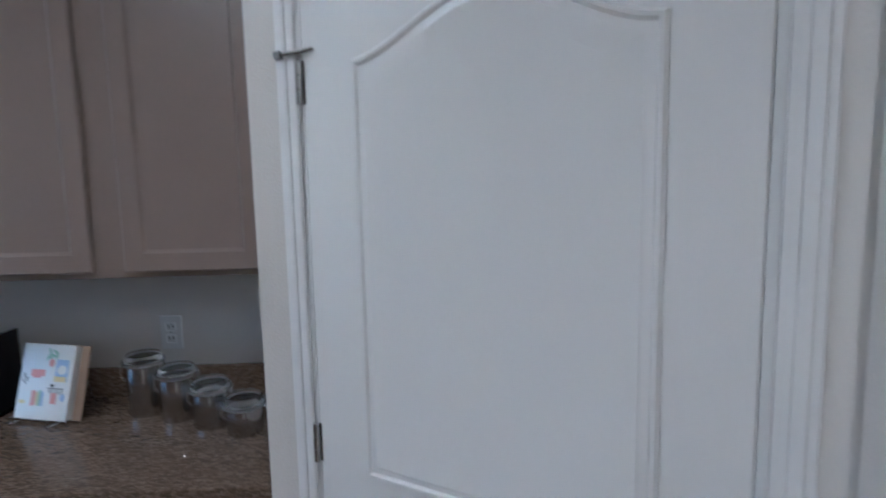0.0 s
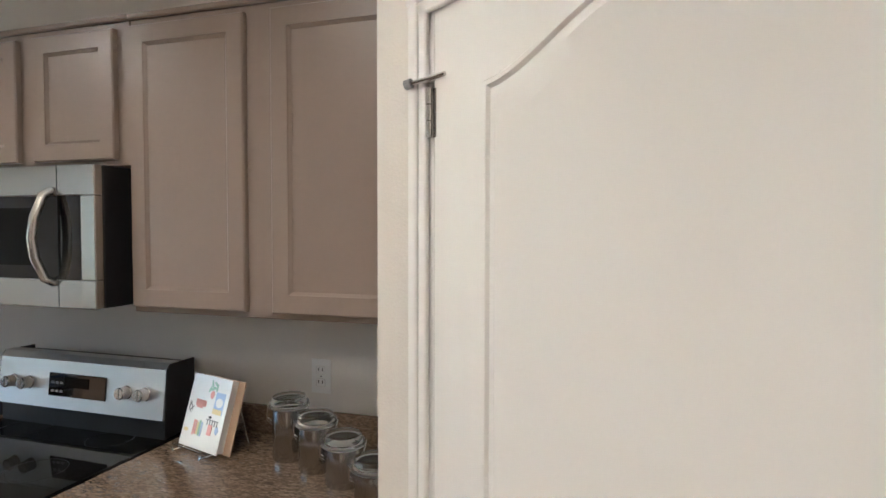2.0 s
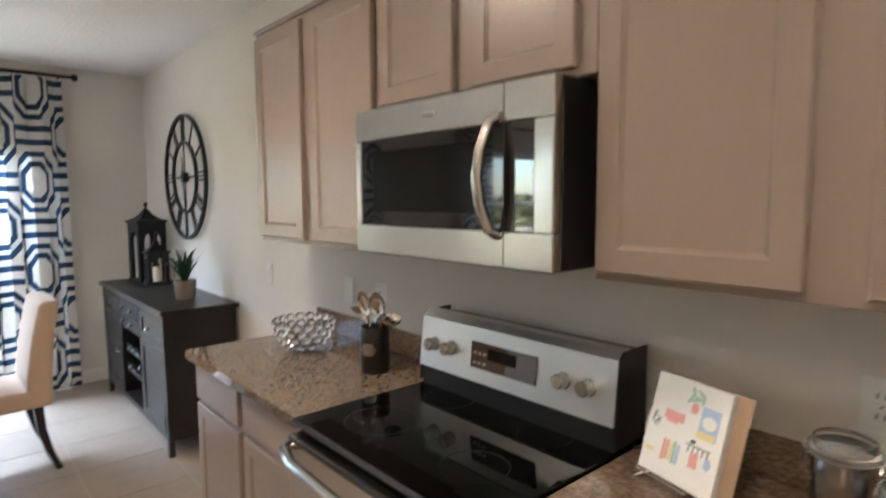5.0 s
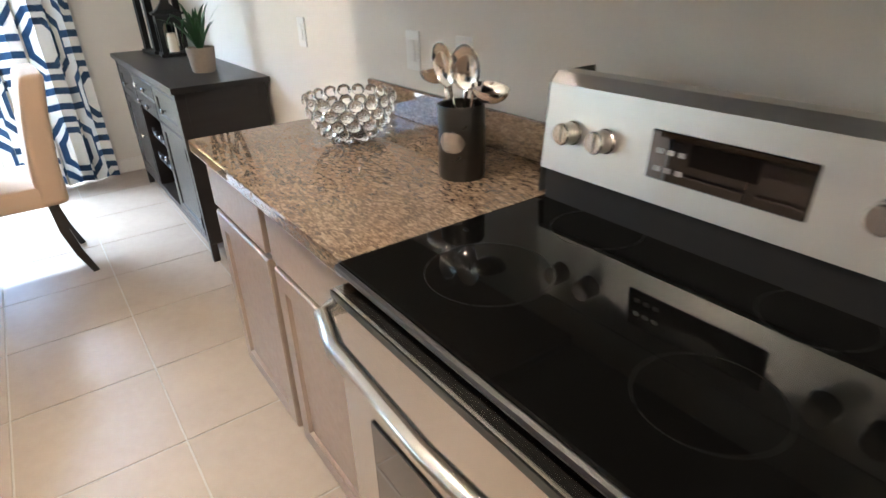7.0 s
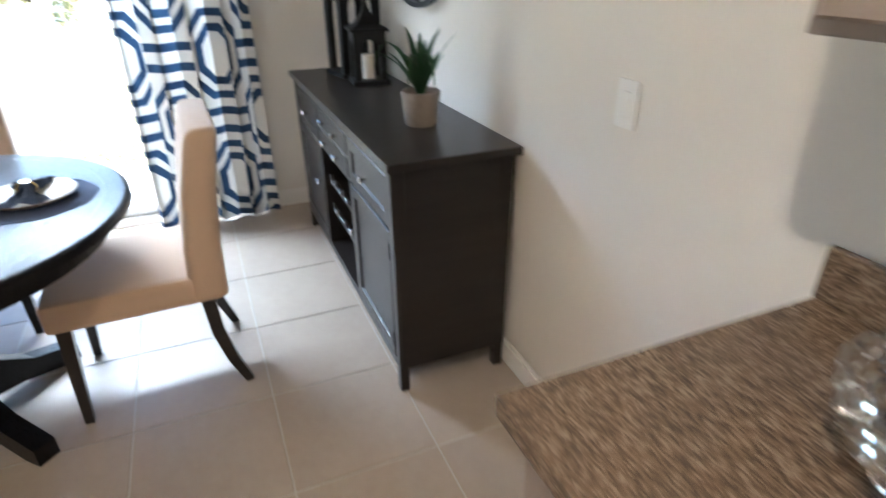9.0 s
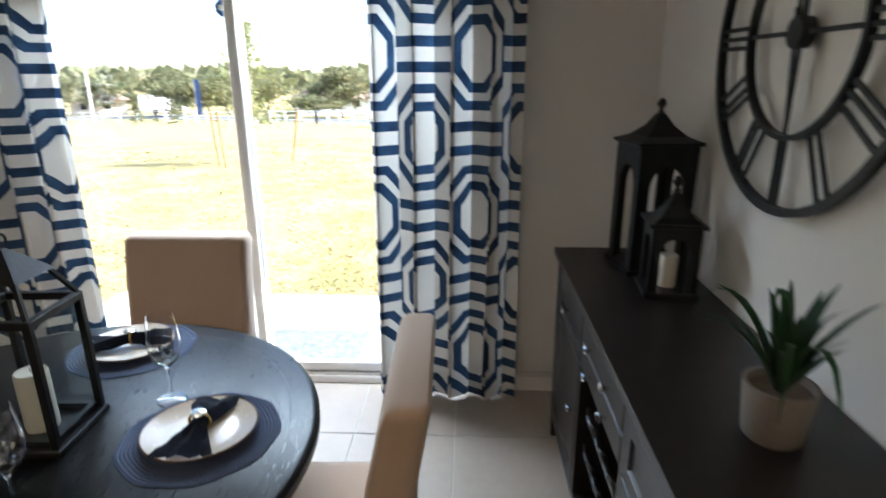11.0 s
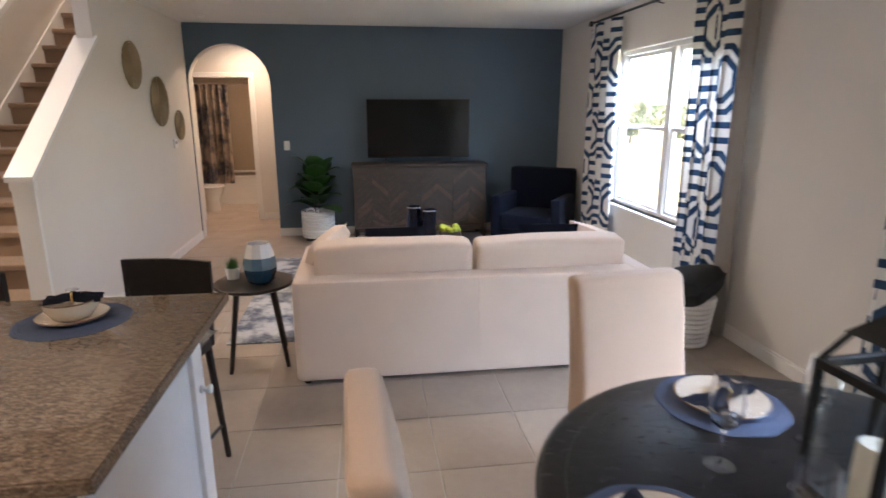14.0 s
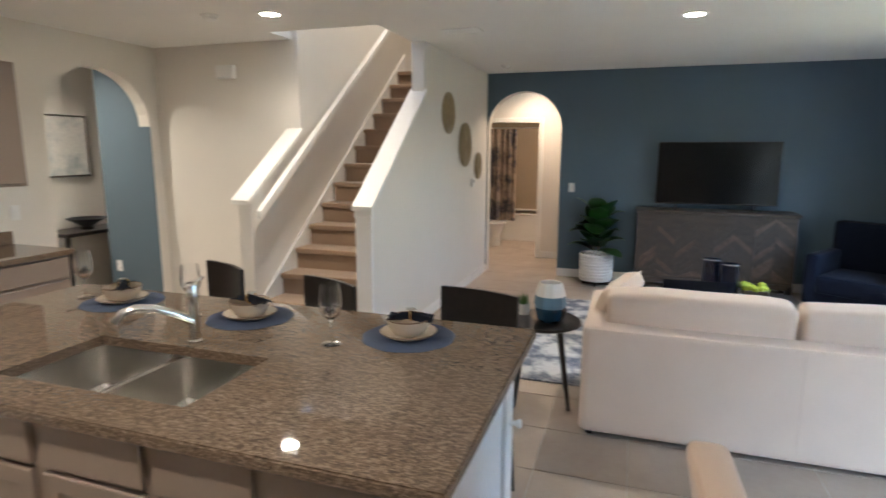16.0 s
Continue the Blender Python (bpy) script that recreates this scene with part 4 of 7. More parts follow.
wall_plate(pose(0.865, 0, 1.13), "white duplex outlet above the counter", "outlet")
wall_plate(pose(-1.955, 0, 1.13), "white rocker light switch on the wall", "switch")
wall_plate(pose(-1.115, 0, 1.13), "white rocker switch above the counter", "switch")
wall_plate(pose(-0.86, 0, 1.13), "white outlet above the counter near the range", "outlet")
wall_plate(pose(-0.87, YB, 1.17, 0, 0, 180), "white switch plate on the blue wall", "switch")
wall_plate(pose(XW, -0.36, 0.40, 0, 0, 90), "white outlet low beside the sideboard", "outlet")
wall_plate(pose(XE + WT + 0.42, A20 + 0.004, 0.42, 0, 0, 180), "white outlet on the blue foyer wall", "outlet")
wall_plate(pose(XE, -4.1, 1.15, 0, 0, -90), "white switch plate beside the foyer arch", "switch")

# cookbook on a wire easel
cb = thing("recipe_book", pose(0.545, -0.225, CT + 0.012, 0, 0, -16), "white illustrated recipe book propped on the counter", "book")
BW, BH = 0.098, 0.228


def tilted(bm, m=pose(0, 0, 0, -17, 0, 0)):
    bmesh.ops.transform(bm, matrix=m, verts=bm.verts)
    return bm


part("front_cover", tilted(box(-BW, BW, -0.002, 0.003, 0.0, BH, 0.001)), M_paper, cb, "glossy white cover with small drawings")
part("pages", tilted(box(-BW + 0.003, BW - 0.01, 0.003, 0.030, 0.003, BH - 0.003)), M_paper, cb)
part("back_cover", tilted(box(-BW, BW + 0.022, 0.030, 0.035, 0.0, BH, 0.001)), M_cardboard, cb)


def printed(x, z, w, h, mat, sides=4, turn=0.0):
    """A flat printed shape on the cover."""
    off = math.pi / 4 if sides == 4 else 0.0
    k = 1.414 if sides == 4 else 1.0
    pts = []
    for q in range(sides):
        a = 2 * math.pi * q / sides + off
        px, pz = 0.5 * w * k * math.cos(a), 0.5 * h * k * math.sin(a)
        c, d = math.cos(turn), math.sin(turn)
        pts.append((x + px * c - pz * d, z + px * d + pz * c))
    printed.layer += 1
    part("printed_mark", tilted(prism(pts, -0.0026 - 0.00003 * printed.layer, -0.0021, UP_Y)), mat, cb)


printed.layer = 0
printed(0.058, 0.150, 0.046, 0.066, M_blueprint)
printed(0.058, 0.152, 0.036, 0.030, M_paper, 10)
printed(0.055, 0.124, 0.044, 0.016, M_yel)
printed(-0.030, 0.140, 0.052, 0.020, M_red)
printed(-0.034, 0.128, 0.030, 0.008, M_red)
printed(0.016, 0.172, 0.020, 0.026, M_red, 8)
for k in range(6):
    printed(0.016 + 0.016 * math.cos(k), 0.195 + 0.011 * math.sin(k * 1.9), 0.007, 0.026, M_teal, 8, k * 0.9)
for k in range(5):
    printed(-0.078 + 0.008 * math.cos(k * 2), 0.118 + 0.010 * math.sin(k), 0.004, 0.026, M_greyprint, 6, -0.9 + k * 0.45)
for k, m_ in enumerate((M_red, M_red, M_yel, M_teal, M_blueprint)):
    printed(-0.040 + 0.0095 * k, 0.062 + 0.002 * (k % 2), 0.007, 0.048 - 0.005 * (k % 3), m_)
printed(-0.076, 0.050, 0.024, 0.012, M_yel, 10)
printed(0.044, 0.096, 0.060, 0.003, M_greyprint)
for k in range(5):
    printed(0.022 + 0.012 * k, 0.088, 0.003, 0.018, M_greyprint)
printed(0.040, 0.066, 0.020, 0.032, M_red)
printed(0.074, 0.070, 0.018, 0.026, M_blueprint, 5)
printed(0.030, 0.104, 0.014, 0.008, M_darkprint, 8)
es = thing("book_easel", pose(0.545, -0.225, CT, 0, 0, -16), "polished wire easel holding the recipe book", "easel")
for s in (-1, 1):
    part("side_wire", tube([(s * 0.07, -0.035, 0.03), (s * 0.07, -0.04, 0.008), (s * 0.07, 0.035, 0.006), (s * 0.07, 0.105, 0.17), (s * 0.05, 0.115, 0.18), (s * 0.07, 0.14, 0.004)], 0.003, 6), M_chrome, es)
part("cross_wire", tube([(-0.07, 0.105, 0.17), (0.07, 0.105, 0.17)], 0.003, 6), M_chrome, es)
part("front_wire", tube([(-0.07, -0.036, 0.026), (0.07, -0.036, 0.026)], 0.003, 6), M_chrome, es)


# canisters
def canister(m, r, h):
    e = thing("canister", m, "brushed steel canister with clear acrylic lid", "canister", "graduated steel canisters")
    part("can", lathe([(0, 0), (r * 0.96, 0), (r, 0.004), (r, h - 0.01), (r * 0.97, h - 0.004), (r * 0.97, h)], 32), M_canister, e, smooth=True)
    lid = part("lid", lathe([(0, h + 0.001), (r * 1.05, h + 0.001), (r * 1.20, h + 0.007), (r * 1.22, h + 0.012), (r * 1.20, h + 0.018), (r * 1.02, h + 0.021), (r * 1.0, h + 0.034), (r * 0.95, h + 0.037), (0, h + 0.036)], 32), M_acrylic, e, "clear acrylic lid", smooth=True)
    part("gasket", lathe([(r * 0.86, h + 0.0005), (r * 0.99, h + 0.0005), (r * 0.99, h + 0.0045), (r * 0.86, h + 0.0045)], 24), M_rope, lid)
    part("clasp", tube([(-r - 0.003, -0.012, h * 0.72), (-r - 0.014, -0.012, h * 0.80), (-r - 0.012, -0.012, h + 0.012), (-r - 0.012, 0.012, h + 0.012), (-r - 0.014, 0.012, h * 0.80), (-r - 0.003, 0.012, h * 0.72)], 0.0022, 6), M_chrome, e)
    part("hinge_wire", tube([(r + 0.003, -0.014, h * 0.85), (r + 0.012, 0, h + 0.01), (r + 0.003, 0.014, h * 0.85)], 0.0022, 6), M_chrome, e)
    return e


for x, y, r, h in ((0.842, -0.165, 0.051, 0.157), (0.964, -0.215, 0.051, 0.130), (1.086, -0.278, 0.051, 0.104), (1.202, -0.335, 0.051, 0.074)):
    canister(pose(x, y, CT, 0, 0, 30), r, h)

# utensil crock
cr = thing("utensil_crock", pose(-0.598, -0.218, CT), "dark bronze utensil crock with a round plaque", "crock")
part("jar", lathe([(0, 0), (0.052, 0), (0.054, 0.006), (0.054, 0.165), (0.052, 0.17), (0.049, 0.167), (0.049, 0.012), (0, 0.010)], 32), plain("bronze_crock", (0.035, 0.03, 0.026), 0.3, metal=0.6, vary=0.2, grain=40), cr, smooth=True)
bm = bmesh.new()
_pl = []
for k in range(13):
    a = radians(-64 + 34 * (k / 6 - 1))
    hh = 0.021 * (1 - abs(k / 6 - 1) ** 4) + 0.002
    _pl.append([bm.verts.new((rr * math.cos(a), rr * math.sin(a), 0.092 + q * hh)) for rr, q in ((0.0538, -1), (0.0558, -1), (0.0558, 1), (0.0538, 1))])
for a, b in zip(_pl, _pl[1:]):
    for q in range(4):
        bm.faces.new((a[q], a[(q + 1) % 4], b[(q + 1) % 4], b[q]))
bm.faces.new(_pl[0])
bm.faces.new(_pl[-1][::-1])
bmesh.ops.recalc_face_normals(bm, faces=bm.faces)
part("plaque", bm, M_steel, cr, "oval brushed steel plaque", smooth=True)


def spoon(m, head, label, L=0.30):
    e = thing({"spoon": "serving_spoon", "slotted": "slotted_spoon"}.get(head, "ladle"), m, label, "utensil", "steel utensils in the crock")
    part("handle", tube([(0, 0, 0.0), (0, 0.002, L * 0.6), (0, 0.0, L * 0.85)], [0.004, 0.0045, 0.006], 8), M_chrome, e)
    bm = bmesh.new()
    bmesh.ops.create_uvsphere(bm, u_segments=16, v_segments=10, radius=1.0)
    if head == "ladle":
        bmesh.ops.delete(bm, geom=[v for v in bm.verts if v.co.z > 0.15], context='VERTS')
        bmesh.ops.transform(bm, matrix=Matrix.Translation((0, -0.045, L * 0.86)) @ Matrix.Diagonal((0.042, 0.042, 0.032, 1)), verts=bm.verts)
    else:
        bmesh.ops.delete(bm, geom=[v for v in bm.verts if v.co.y > 0.1], context='VERTS')
        bmesh.ops.transform(bm, matrix=Matrix.Translation((0, 0.006, L * 0.85 + 0.045)) @ Matrix.Diagonal((0.033 if head == "spoon" else 0.039, 0.014, 0.05, 1)), verts=bm.verts)
    bmesh.ops.solidify(bm, geom=bm.faces[:], thickness=0.0015)
    b = part("bowl", bm, M_chrome, e, smooth=True)
    if head == "slotted":
        for x in (-0.016, 0.0, 0.016):
            part("slot", box(x - 0.003, x + 0.003, -0.0095, -0.006, L * 0.85 + 0.02, L * 0.85 + 0.07, 0.001), M_black, b)
    return e


spoon(pose(-0.604, -0.208, CT + 0.02, -4, -5, 200), "slotted", "polished steel slotted spoon in the crock", 0.218)
spoon(pose(-0.59, -0.205, CT + 0.02, -5, 12, 190), "spoon", "polished steel serving spoon in the crock", 0.225)
spoon(pose(-0.62, -0.223, CT + 0.02, 15, 0, -105), "ladle", "polished steel ladle leaning from the crock", 0.262)
spoon(pose(-0.578, -0.228, CT + 0.02, 11, 0, 95), "ladle", "small polished steel ladle leaning from the crock", 0.245)

# bubble glass bowl
gb = thing("glass_bowl", pose(-1.05, -0.268, CT), "clear glass bowl formed of round bubbles", "bowl")
bm = bmesh.new()
bmesh.ops.create_icosphere(bm, subdivisions=2, radius=1.0)
bub = part("bubble", bm, M_glass, gb, smooth=True)
first = True
for j, (r, z, n) in enumerate(((0.053, 0.016, 8), (0.081, 0.036, 12), (0.103, 0.063, 15), (0.116, 0.092, 17), (0.122, 0.121, 18))):
    for k in range(n):
        a = 2 * math.pi * (k + 0.5 * (j % 2)) / n
        ob = bub if first else bub.copy()
        if not first:
            scene.collection.objects.link(ob)
        first = False
        ob.matrix_local = Matrix.Translation((r * math.cos(a), r * math.sin(a), z)) @ Euler((0, 0, a)).to_matrix().to_4x4() @ Matrix.Diagonal((0.012, 0.021, 0.0175, 1))
part("foot", lathe([(0, 0), (0.05, 0), (0.055, 0.004), (0.05, 0.009), (0, 0.007)], 24), M_glass, gb, smooth=True)

# ---- island ----
IX0, IX1, IY0, IY1 = -1.262, 1.22, -3.24, -2.035
SX0, SX1, SY0, SY1 = -0.42, 0.36, -2.60, -2.19


def slab_with_hole(o, h, z0, z1):
    """A slab over the rectangle o (x0, x1, y0, y1) with the rectangle h cut through it."""
    bm = bmesh.new()
    def ring(r, z):
        return [bm.verts.new(p) for p in ((r[0], r[2], z), (r[1], r[2], z), (r[1], r[3], z), (r[0], r[3], z))]
    loops = [ring(o, z1), ring(h, z1), ring(h, z0), ring(o, z0)]
    for a, b in zip(loops, loops[1:] + loops[:1]):
        for k in range(4):
            bm.faces.new((a[k], a[(k + 1) % 4], b[(k + 1) % 4], b[k]))
    bmesh.ops.recalc_face_normals(bm, faces=bm.faces)
    return bm


isl = thing("island_countertop", pose(0, 0, 0), "speckled brown granite island countertop with sink cutout", "countertop")
part("slab", slab_with_hole((IX0, IX1, IY0, IY1), (SX0, SX1, SY0, SY1), 0.877, CT), M_granite, isl)
part("polished_edge", boxes([(IX0 - 0.006, IX0 + 0.0, IY0 - 0.006, IY1 + 0.006, 0.877, CT - 0.003), (IX1, IX1 + 0.006, IY0 - 0.006, IY1 + 0.006, 0.877, CT - 0.003),
                             (IX0, IX1, IY0 - 0.006, IY0, 0.877, CT - 0.003), (IX0, IX1, IY1, IY1 + 0.006, 0.877, CT - 0.003)], 0.0025), M_granite, isl)
ib = thing("island_cabinet", pose(0, 0, 0), "greige island cabinets with a white end panel", "cabinet")
IBY = -2.86
part("body", boxes([(IX0 + 0.05, SX0 - 0.02, IBY, IY1 - 0.045, 0.10, 0.875), (SX1 + 0.02, IX1 - 0.05, IBY, IY1 - 0.045, 0.10, 0.875), (SX0 - 0.02, SX1 + 0.02, IBY, IY1 - 0.045, 0.10, 0.66), (SX0 - 0.02, SX1 + 0.02, IY1 - 0.08, IY1 - 0.045, 0.66, 0.875)]), M_cab, ib)
part("toe_kick", box(IX0 + 0.06, IX1 - 0.06, IBY + 0.02, IY1 - 0.12, 0, 0.10), M_cab, ib)
part("end_panel", box(IX0 + 0.03, IX0 + 0.049, IBY + 0.09, IY1 - 0.03, 0.0, 0.875, 0.002), M_cabwhite, ib, "pale grey end panel")
part("end_post", box(IX0 + 0.012, IX0 + 0.10, IBY - 0.012, IBY + 0.089, 0.0, 0.875, 0.003), M_trim, ib, "white corner post")
part("back_panel", box(IX0 + 0.10, IX1 - 0.05, IBY - 0.010, IBY - 0.001, 0.0, 0.875), M_trim, ib)
part("bumper_knob", lathe([(0.013, 0), (0.013, 0.006), (0.008, 0.01), (0.009, 0.022), (0.016, 0.03), (0.016, 0.038), (0, 0.042)], 16), M_plast, ib, "white round knob").matrix_local = pose(IX0 + 0.012, IBY + 0.04, 0.70, 0, -90, 0)


for a, b in ((-1.20, -0.79), (-0.74, -0.42), (-0.38, 0.0), (0.05, 0.40), (0.46, 0.80), (0.84, 1.16)):
    f = IY1 - 0.045
    part("drawer_front", box(a, b, f, f + 0.02, 0.72, 0.862, 0.004, 2), M_cab, ib)
    dd = part("door", ring_front(a, b, 0.125, 0.70, f + 0.02, 0.055, 0.019, True), M_cab, ib)
    part("panel", box(a + 0.053, b - 0.053, f + 0.002, f + 0.011, 0.178, 0.647), M_cab, dd)

# sink
sk = thing("double_sink", pose(0, 0, 0), "stainless double-bowl undermount sink in the island", "sink")


def sink_bowl(x0, x1, y0, y1, z0, z1):
    bm = bmesh.new()
    add_box(bm, x0, x1, y0, y1, z0, z1)
    bmesh.ops.delete(bm, geom=[f for f in bm.faces if f.normal.z > 0.5], context='FACES')
    ed = [e for e in bm.edges if not e.is_boundary]
    bmesh.ops.bevel(bm, geom=ed, offset=0.045, segments=5, affect='EDGES', profile=0.5)
    bmesh.ops.reverse_faces(bm, faces=bm.faces)
    bmesh.ops.solidify(bm, geom=bm.faces[:], thickness=-0.002)
    return bm


mid = (SX0 + SX1) / 2
for a, b in ((SX0 - 0.004, mid - 0.014), (mid + 0.014, SX1 + 0.004)):
    bw = part("bowl", sink_bowl(a, b, SY0 - 0.004, SY1 + 0.004, 0.69, 0.876), M_steel, sk, smooth=True)
    part("drain", lathe([(0, 0.692), (0.04, 0.692), (0.042, 0.695), (0.02, 0.6935), (0, 0.693)], 20, ((a + b) / 2, (SY0 + SY1) / 2, 0)), M_chrome, bw)
part("divider", box(mid - 0.013, mid + 0.013, SY0, SY1, 0.69, 0.874, 0.005, 2), M_steel, sk)
fc = thing("faucet", pose(-0.04, -2.665, CT), "polished chrome pull-out kitchen faucet", "faucet")
part("base", lathe([(0, 0), (0.027, 0), (0.027, 0.006), (0.021, 0.012), (0.021, 0.15), (0.023, 0.155), (0.023, 0.20), (0.017, 0.225), (0, 0.228)], 20), M_chrome, fc, smooth=True)
part("spout", tube([(0, 0.01, 0.085), (0.03, 0.055, 0.12), (0.07, 0.115, 0.155), (0.105, 0.165, 0.165), (0.13, 0.2, 0.155), (0.145, 0.222, 0.12)], [0.016, 0.016, 0.016, 0.017, 0.018, 0.018], 12), M_chrome, fc, smooth=True)
part("lever", tube([(0, 0, 0.215), (-0.01, -0.02, 0.235), (-0.02, -0.045, 0.25)], [0.008, 0.008, 0.006], 8), M_chrome, fc)


# place settings
def placemat(x, y, z, r=0.185):
    bm = bmesh.new()
    prof = [(0, 0.0)]
    n = 22
    for k in range(n):
        ra = r * (k + 0.2) / n
        prof += [(ra, 0.0045), (r * (k + 0.7) / n, 0.0025)]
    prof += [(r, 0.002), (r, 0.0), (0, 0.0)]
    add_lathe(bm, [(0, 0.003)] + prof[1:], 48)
    for v in bm.verts:
        rr = math.hypot(v.co.x, v.co.y)
        if rr > r * 0.8:
            s = 1 + 0.012 * math.sin(9 * math.atan2(v.co.y, v.co.x) + x * 7)
            v.co.x *= s
            v.co.y *= s
    ob = part("placemat", bm, M_placemat, None, "round blue woven placemat on the table", category="placemat")
    ob.matrix_world = pose(x, y, z)
    return ob


def plate(x, y, z, r=0.14):
    e = thing("dinner_plate", pose(x, y, z), "cream stoneware plate with brown rim on a placemat", "plate", "cream dinner plates")
    part("dish", lathe([(0, 0.004), (r * 0.62, 0.003), (r * 0.7, 0.002), (r * 0.95, 0.016), (r * 0.985, 0.02), (r * 0.96, 0.0225), (r * 0.68, 0.009), (r * 0.6, 0.007), (0, 0.007)], 40), M_plate, e, smooth=True)
    part("rim", lathe([(r * 0.962, 0.0225), (r * 0.98, 0.0235), (r * 1.0, 0.021), (r * 0.985, 0.0195)], 40), M_rim, e)
    return e


def bowl(x, y, z):
    e = thing("soup_bowl", pose(x, y, z), "cream stoneware bowl with brown rim", "bowl", "cream bowls on the island")
    part("dish", lathe([(0, 0), (0.045, 0), (0.06, 0.006), (0.082, 0.036), (0.087, 0.066), (0.084, 0.066), (0.076, 0.036), (0.05, 0.01), (0, 0.008)], 36), M_plate, e, smooth=True)
    part("rim", lathe([(0.0835, 0.066), (0.0855, 0.0685), (0.0875, 0.066), (0.0875, 0.064)], 36), M_rim, e)
    return e


def napkin(x, y, z, rz, ring=True, s=1.0):
    """A folded cloth, gathered in the middle by a ring."""
    e = thing("napkin", pose(x, y, z, 0, 0, rz), "navy cloth napkin gathered in a gold ring", "napkin", "navy napkins")
    bm = bmesh.new()
    n, w = 26, 9
    grid = []
    for k in range(n + 1):
        t = k / n * 2 - 1
        half = (0.018 + 0.055 * abs(t) ** 1.1) * s
        row = []
        for j in range(w + 1):
            q = j / w * 2 - 1
            row.append(bm.verts.new((t * 0.125 * s, q * half, 0.018 + 0.012 * math.sin(q * 6 + t * 2) * (1 - abs(t) * 0.4) + 0.02 * (1 - abs(t)) * (1 - q * q) + 0.006 * noise.noise((t * 4, q * 3, rz)))))
        grid.append(row)
    for a, b in zip(grid, grid[1:]):
        for j in range(w):
            bm.faces.new((a[j], a[j + 1], b[j + 1], b[j]))
    bmesh.ops.solidify(bm, geom=bm.faces[:], thickness=0.008)
    part("cloth", bm, M_navycloth, e, smooth=True)
    if ring:
        rg_ = bmesh.new()
        pts = [(0, 0.026 * math.cos(2 * math.pi * k / 18), 0.03 + 0.022 * math.sin(2 * math.pi * k / 18)) for k in range(18)]
        add_tube(rg_, pts, 0.004, 8, True)
        part("ring", rg_, M_gold, e, "beaded gold napkin ring")
        part("medallion", lathe([(0, 0), (0.02, 0), (0.018, 0.003), (0, 0.006)], 16, (0, 0, 0.052)), M_steel, e)
    return e


def wine_glass(x, y, z, s=1.0):
    e = thing("wine_glass", pose(x, y, z + 0.0015), "clear stemmed wine glass filled with acrylic ice", "glass", "wine glasses")
    h = 0.235 * s
    part("glass", lathe([(0, 0.0), (0.038, 0.0), (0.037, 0.002), (0.006, 0.006), (0.0035, 0.02), (0.0033, 0.085 * s), (0.008, 0.097 * s), (0.03, 0.115 * s), (0.041, 0.145 * s), (0.042, 0.17 * s), (0.034, h), (0.033, h), (0.0408, 0.17 * s),
                         (0.0398, 0.145 * s), (0.029, 0.117 * s), (0.008, 0.101 * s), (0, 0.0995 * s)], 32), M_glass, e, smooth=True)
    bm = bmesh.new()
    rnd = random.Random(int(1000 * (x + 7) + 100 * y))
    for k in range(11):
        a, r = rnd.uniform(0, 6.28), rnd.uniform(0.004, 0.022)
        q = rnd.uniform(0.011, 0.015)
        add_box(bm, -q / 2, q / 2, -q / 2, q / 2, -q / 2, q / 2, 0, 1, Matrix.Translation((r * math.cos(a), r * math.sin(a), (0.114 + 0.036 * rnd.random()) * s)) @ Euler((a, r * 50, a * 2)).to_matrix().to_4x4())
    part("acrylic_ice", bm, M_acrylic, e)
    for c in e.children:
        c.visible_shadow = False
    return e


for k, (x, y) in enumerate(((-0.80, -2.985), (-0.04, -3.0), (0.71, -3.02))):
    placemat(x, y, CT)
    plate(x, y, CT + 0.005, 0.115)
    bowl(x, y, CT + 0.0125)
    napkin(x - 0.01, y, CT + 0.062, 15 - 30 * k, True, 0.72)
for x, y in ((-0.555, -2.805), (0.21, -2.93), (0.95, -3.02)):
    wine_glass(x, y, CT)


# bar stools
def bar_stool(m):
    e = thing("bar_stool", m, "dark brown wooden bar stool with a solid curved back", "stool", "bar stools at the island")
    part("seat", pillow(0.42, 0.40, 0.07, 0.3), M_darkwood, e, "dark upholstered seat", smooth=True).matrix_local = pose(0, 0, 0.66)
    part("seat_frame", box(-0.19, 0.19, -0.18, 0.18, 0.585, 0.635, 0.006), M_darkwood, e)
    bm = bmesh.new()
    n = 12
    for s0, z0, z1 in ((0, 0.755, 0.985),):
        pts = [(-0.205 + 0.41 * k / n, -0.185 - 0.03 * math.sin(math.pi * k / n)) for k in range(n + 1)]
        add_prism(bm, [(x, y) for x, y in pts] + [(x, y - 0.02) for x, y in reversed(pts)], z0, z1)
    part("backrest", bm, M_darkwood, e)
    for s in (-1, 1):
        part("back_post", tube([(s * 0.185, -0.175, 0.60), (s * 0.19, -0.20, 0.85)], 0.014, 6), M_darkwood, e)
        part("front_leg", tube([(s * 0.17, 0.165, 0.6), (s * 0.19, 0.20, 0)], [0.018, 0.013], 8), M_darkwood, e)
        part("back_leg", tube([(s * 0.17, -0.165, 0.6), (s * 0.19, -0.215, 0)], [0.018, 0.013], 8), M_darkwood, e)
        part("stretcher", tube([(s * 0.183, 0.187, 0.18), (s * 0.183, -0.20, 0.18)], 0.009, 6), M_darkwood, e)
    part("footrest", tube([(-0.18, 0.188, 0.22), (0.18, 0.188, 0.22)], 0.010, 6), M_darkwood, e)
    return e


st = bar_stool(pose(-0.903, -3.326, 0, 0, 0, -13))
copy_thing(st, pose(-0.085, -3.30, 0, 0, 0, -23))
copy_thing(st, pose(0.69, -3.454, 0, 0, 0, -24))

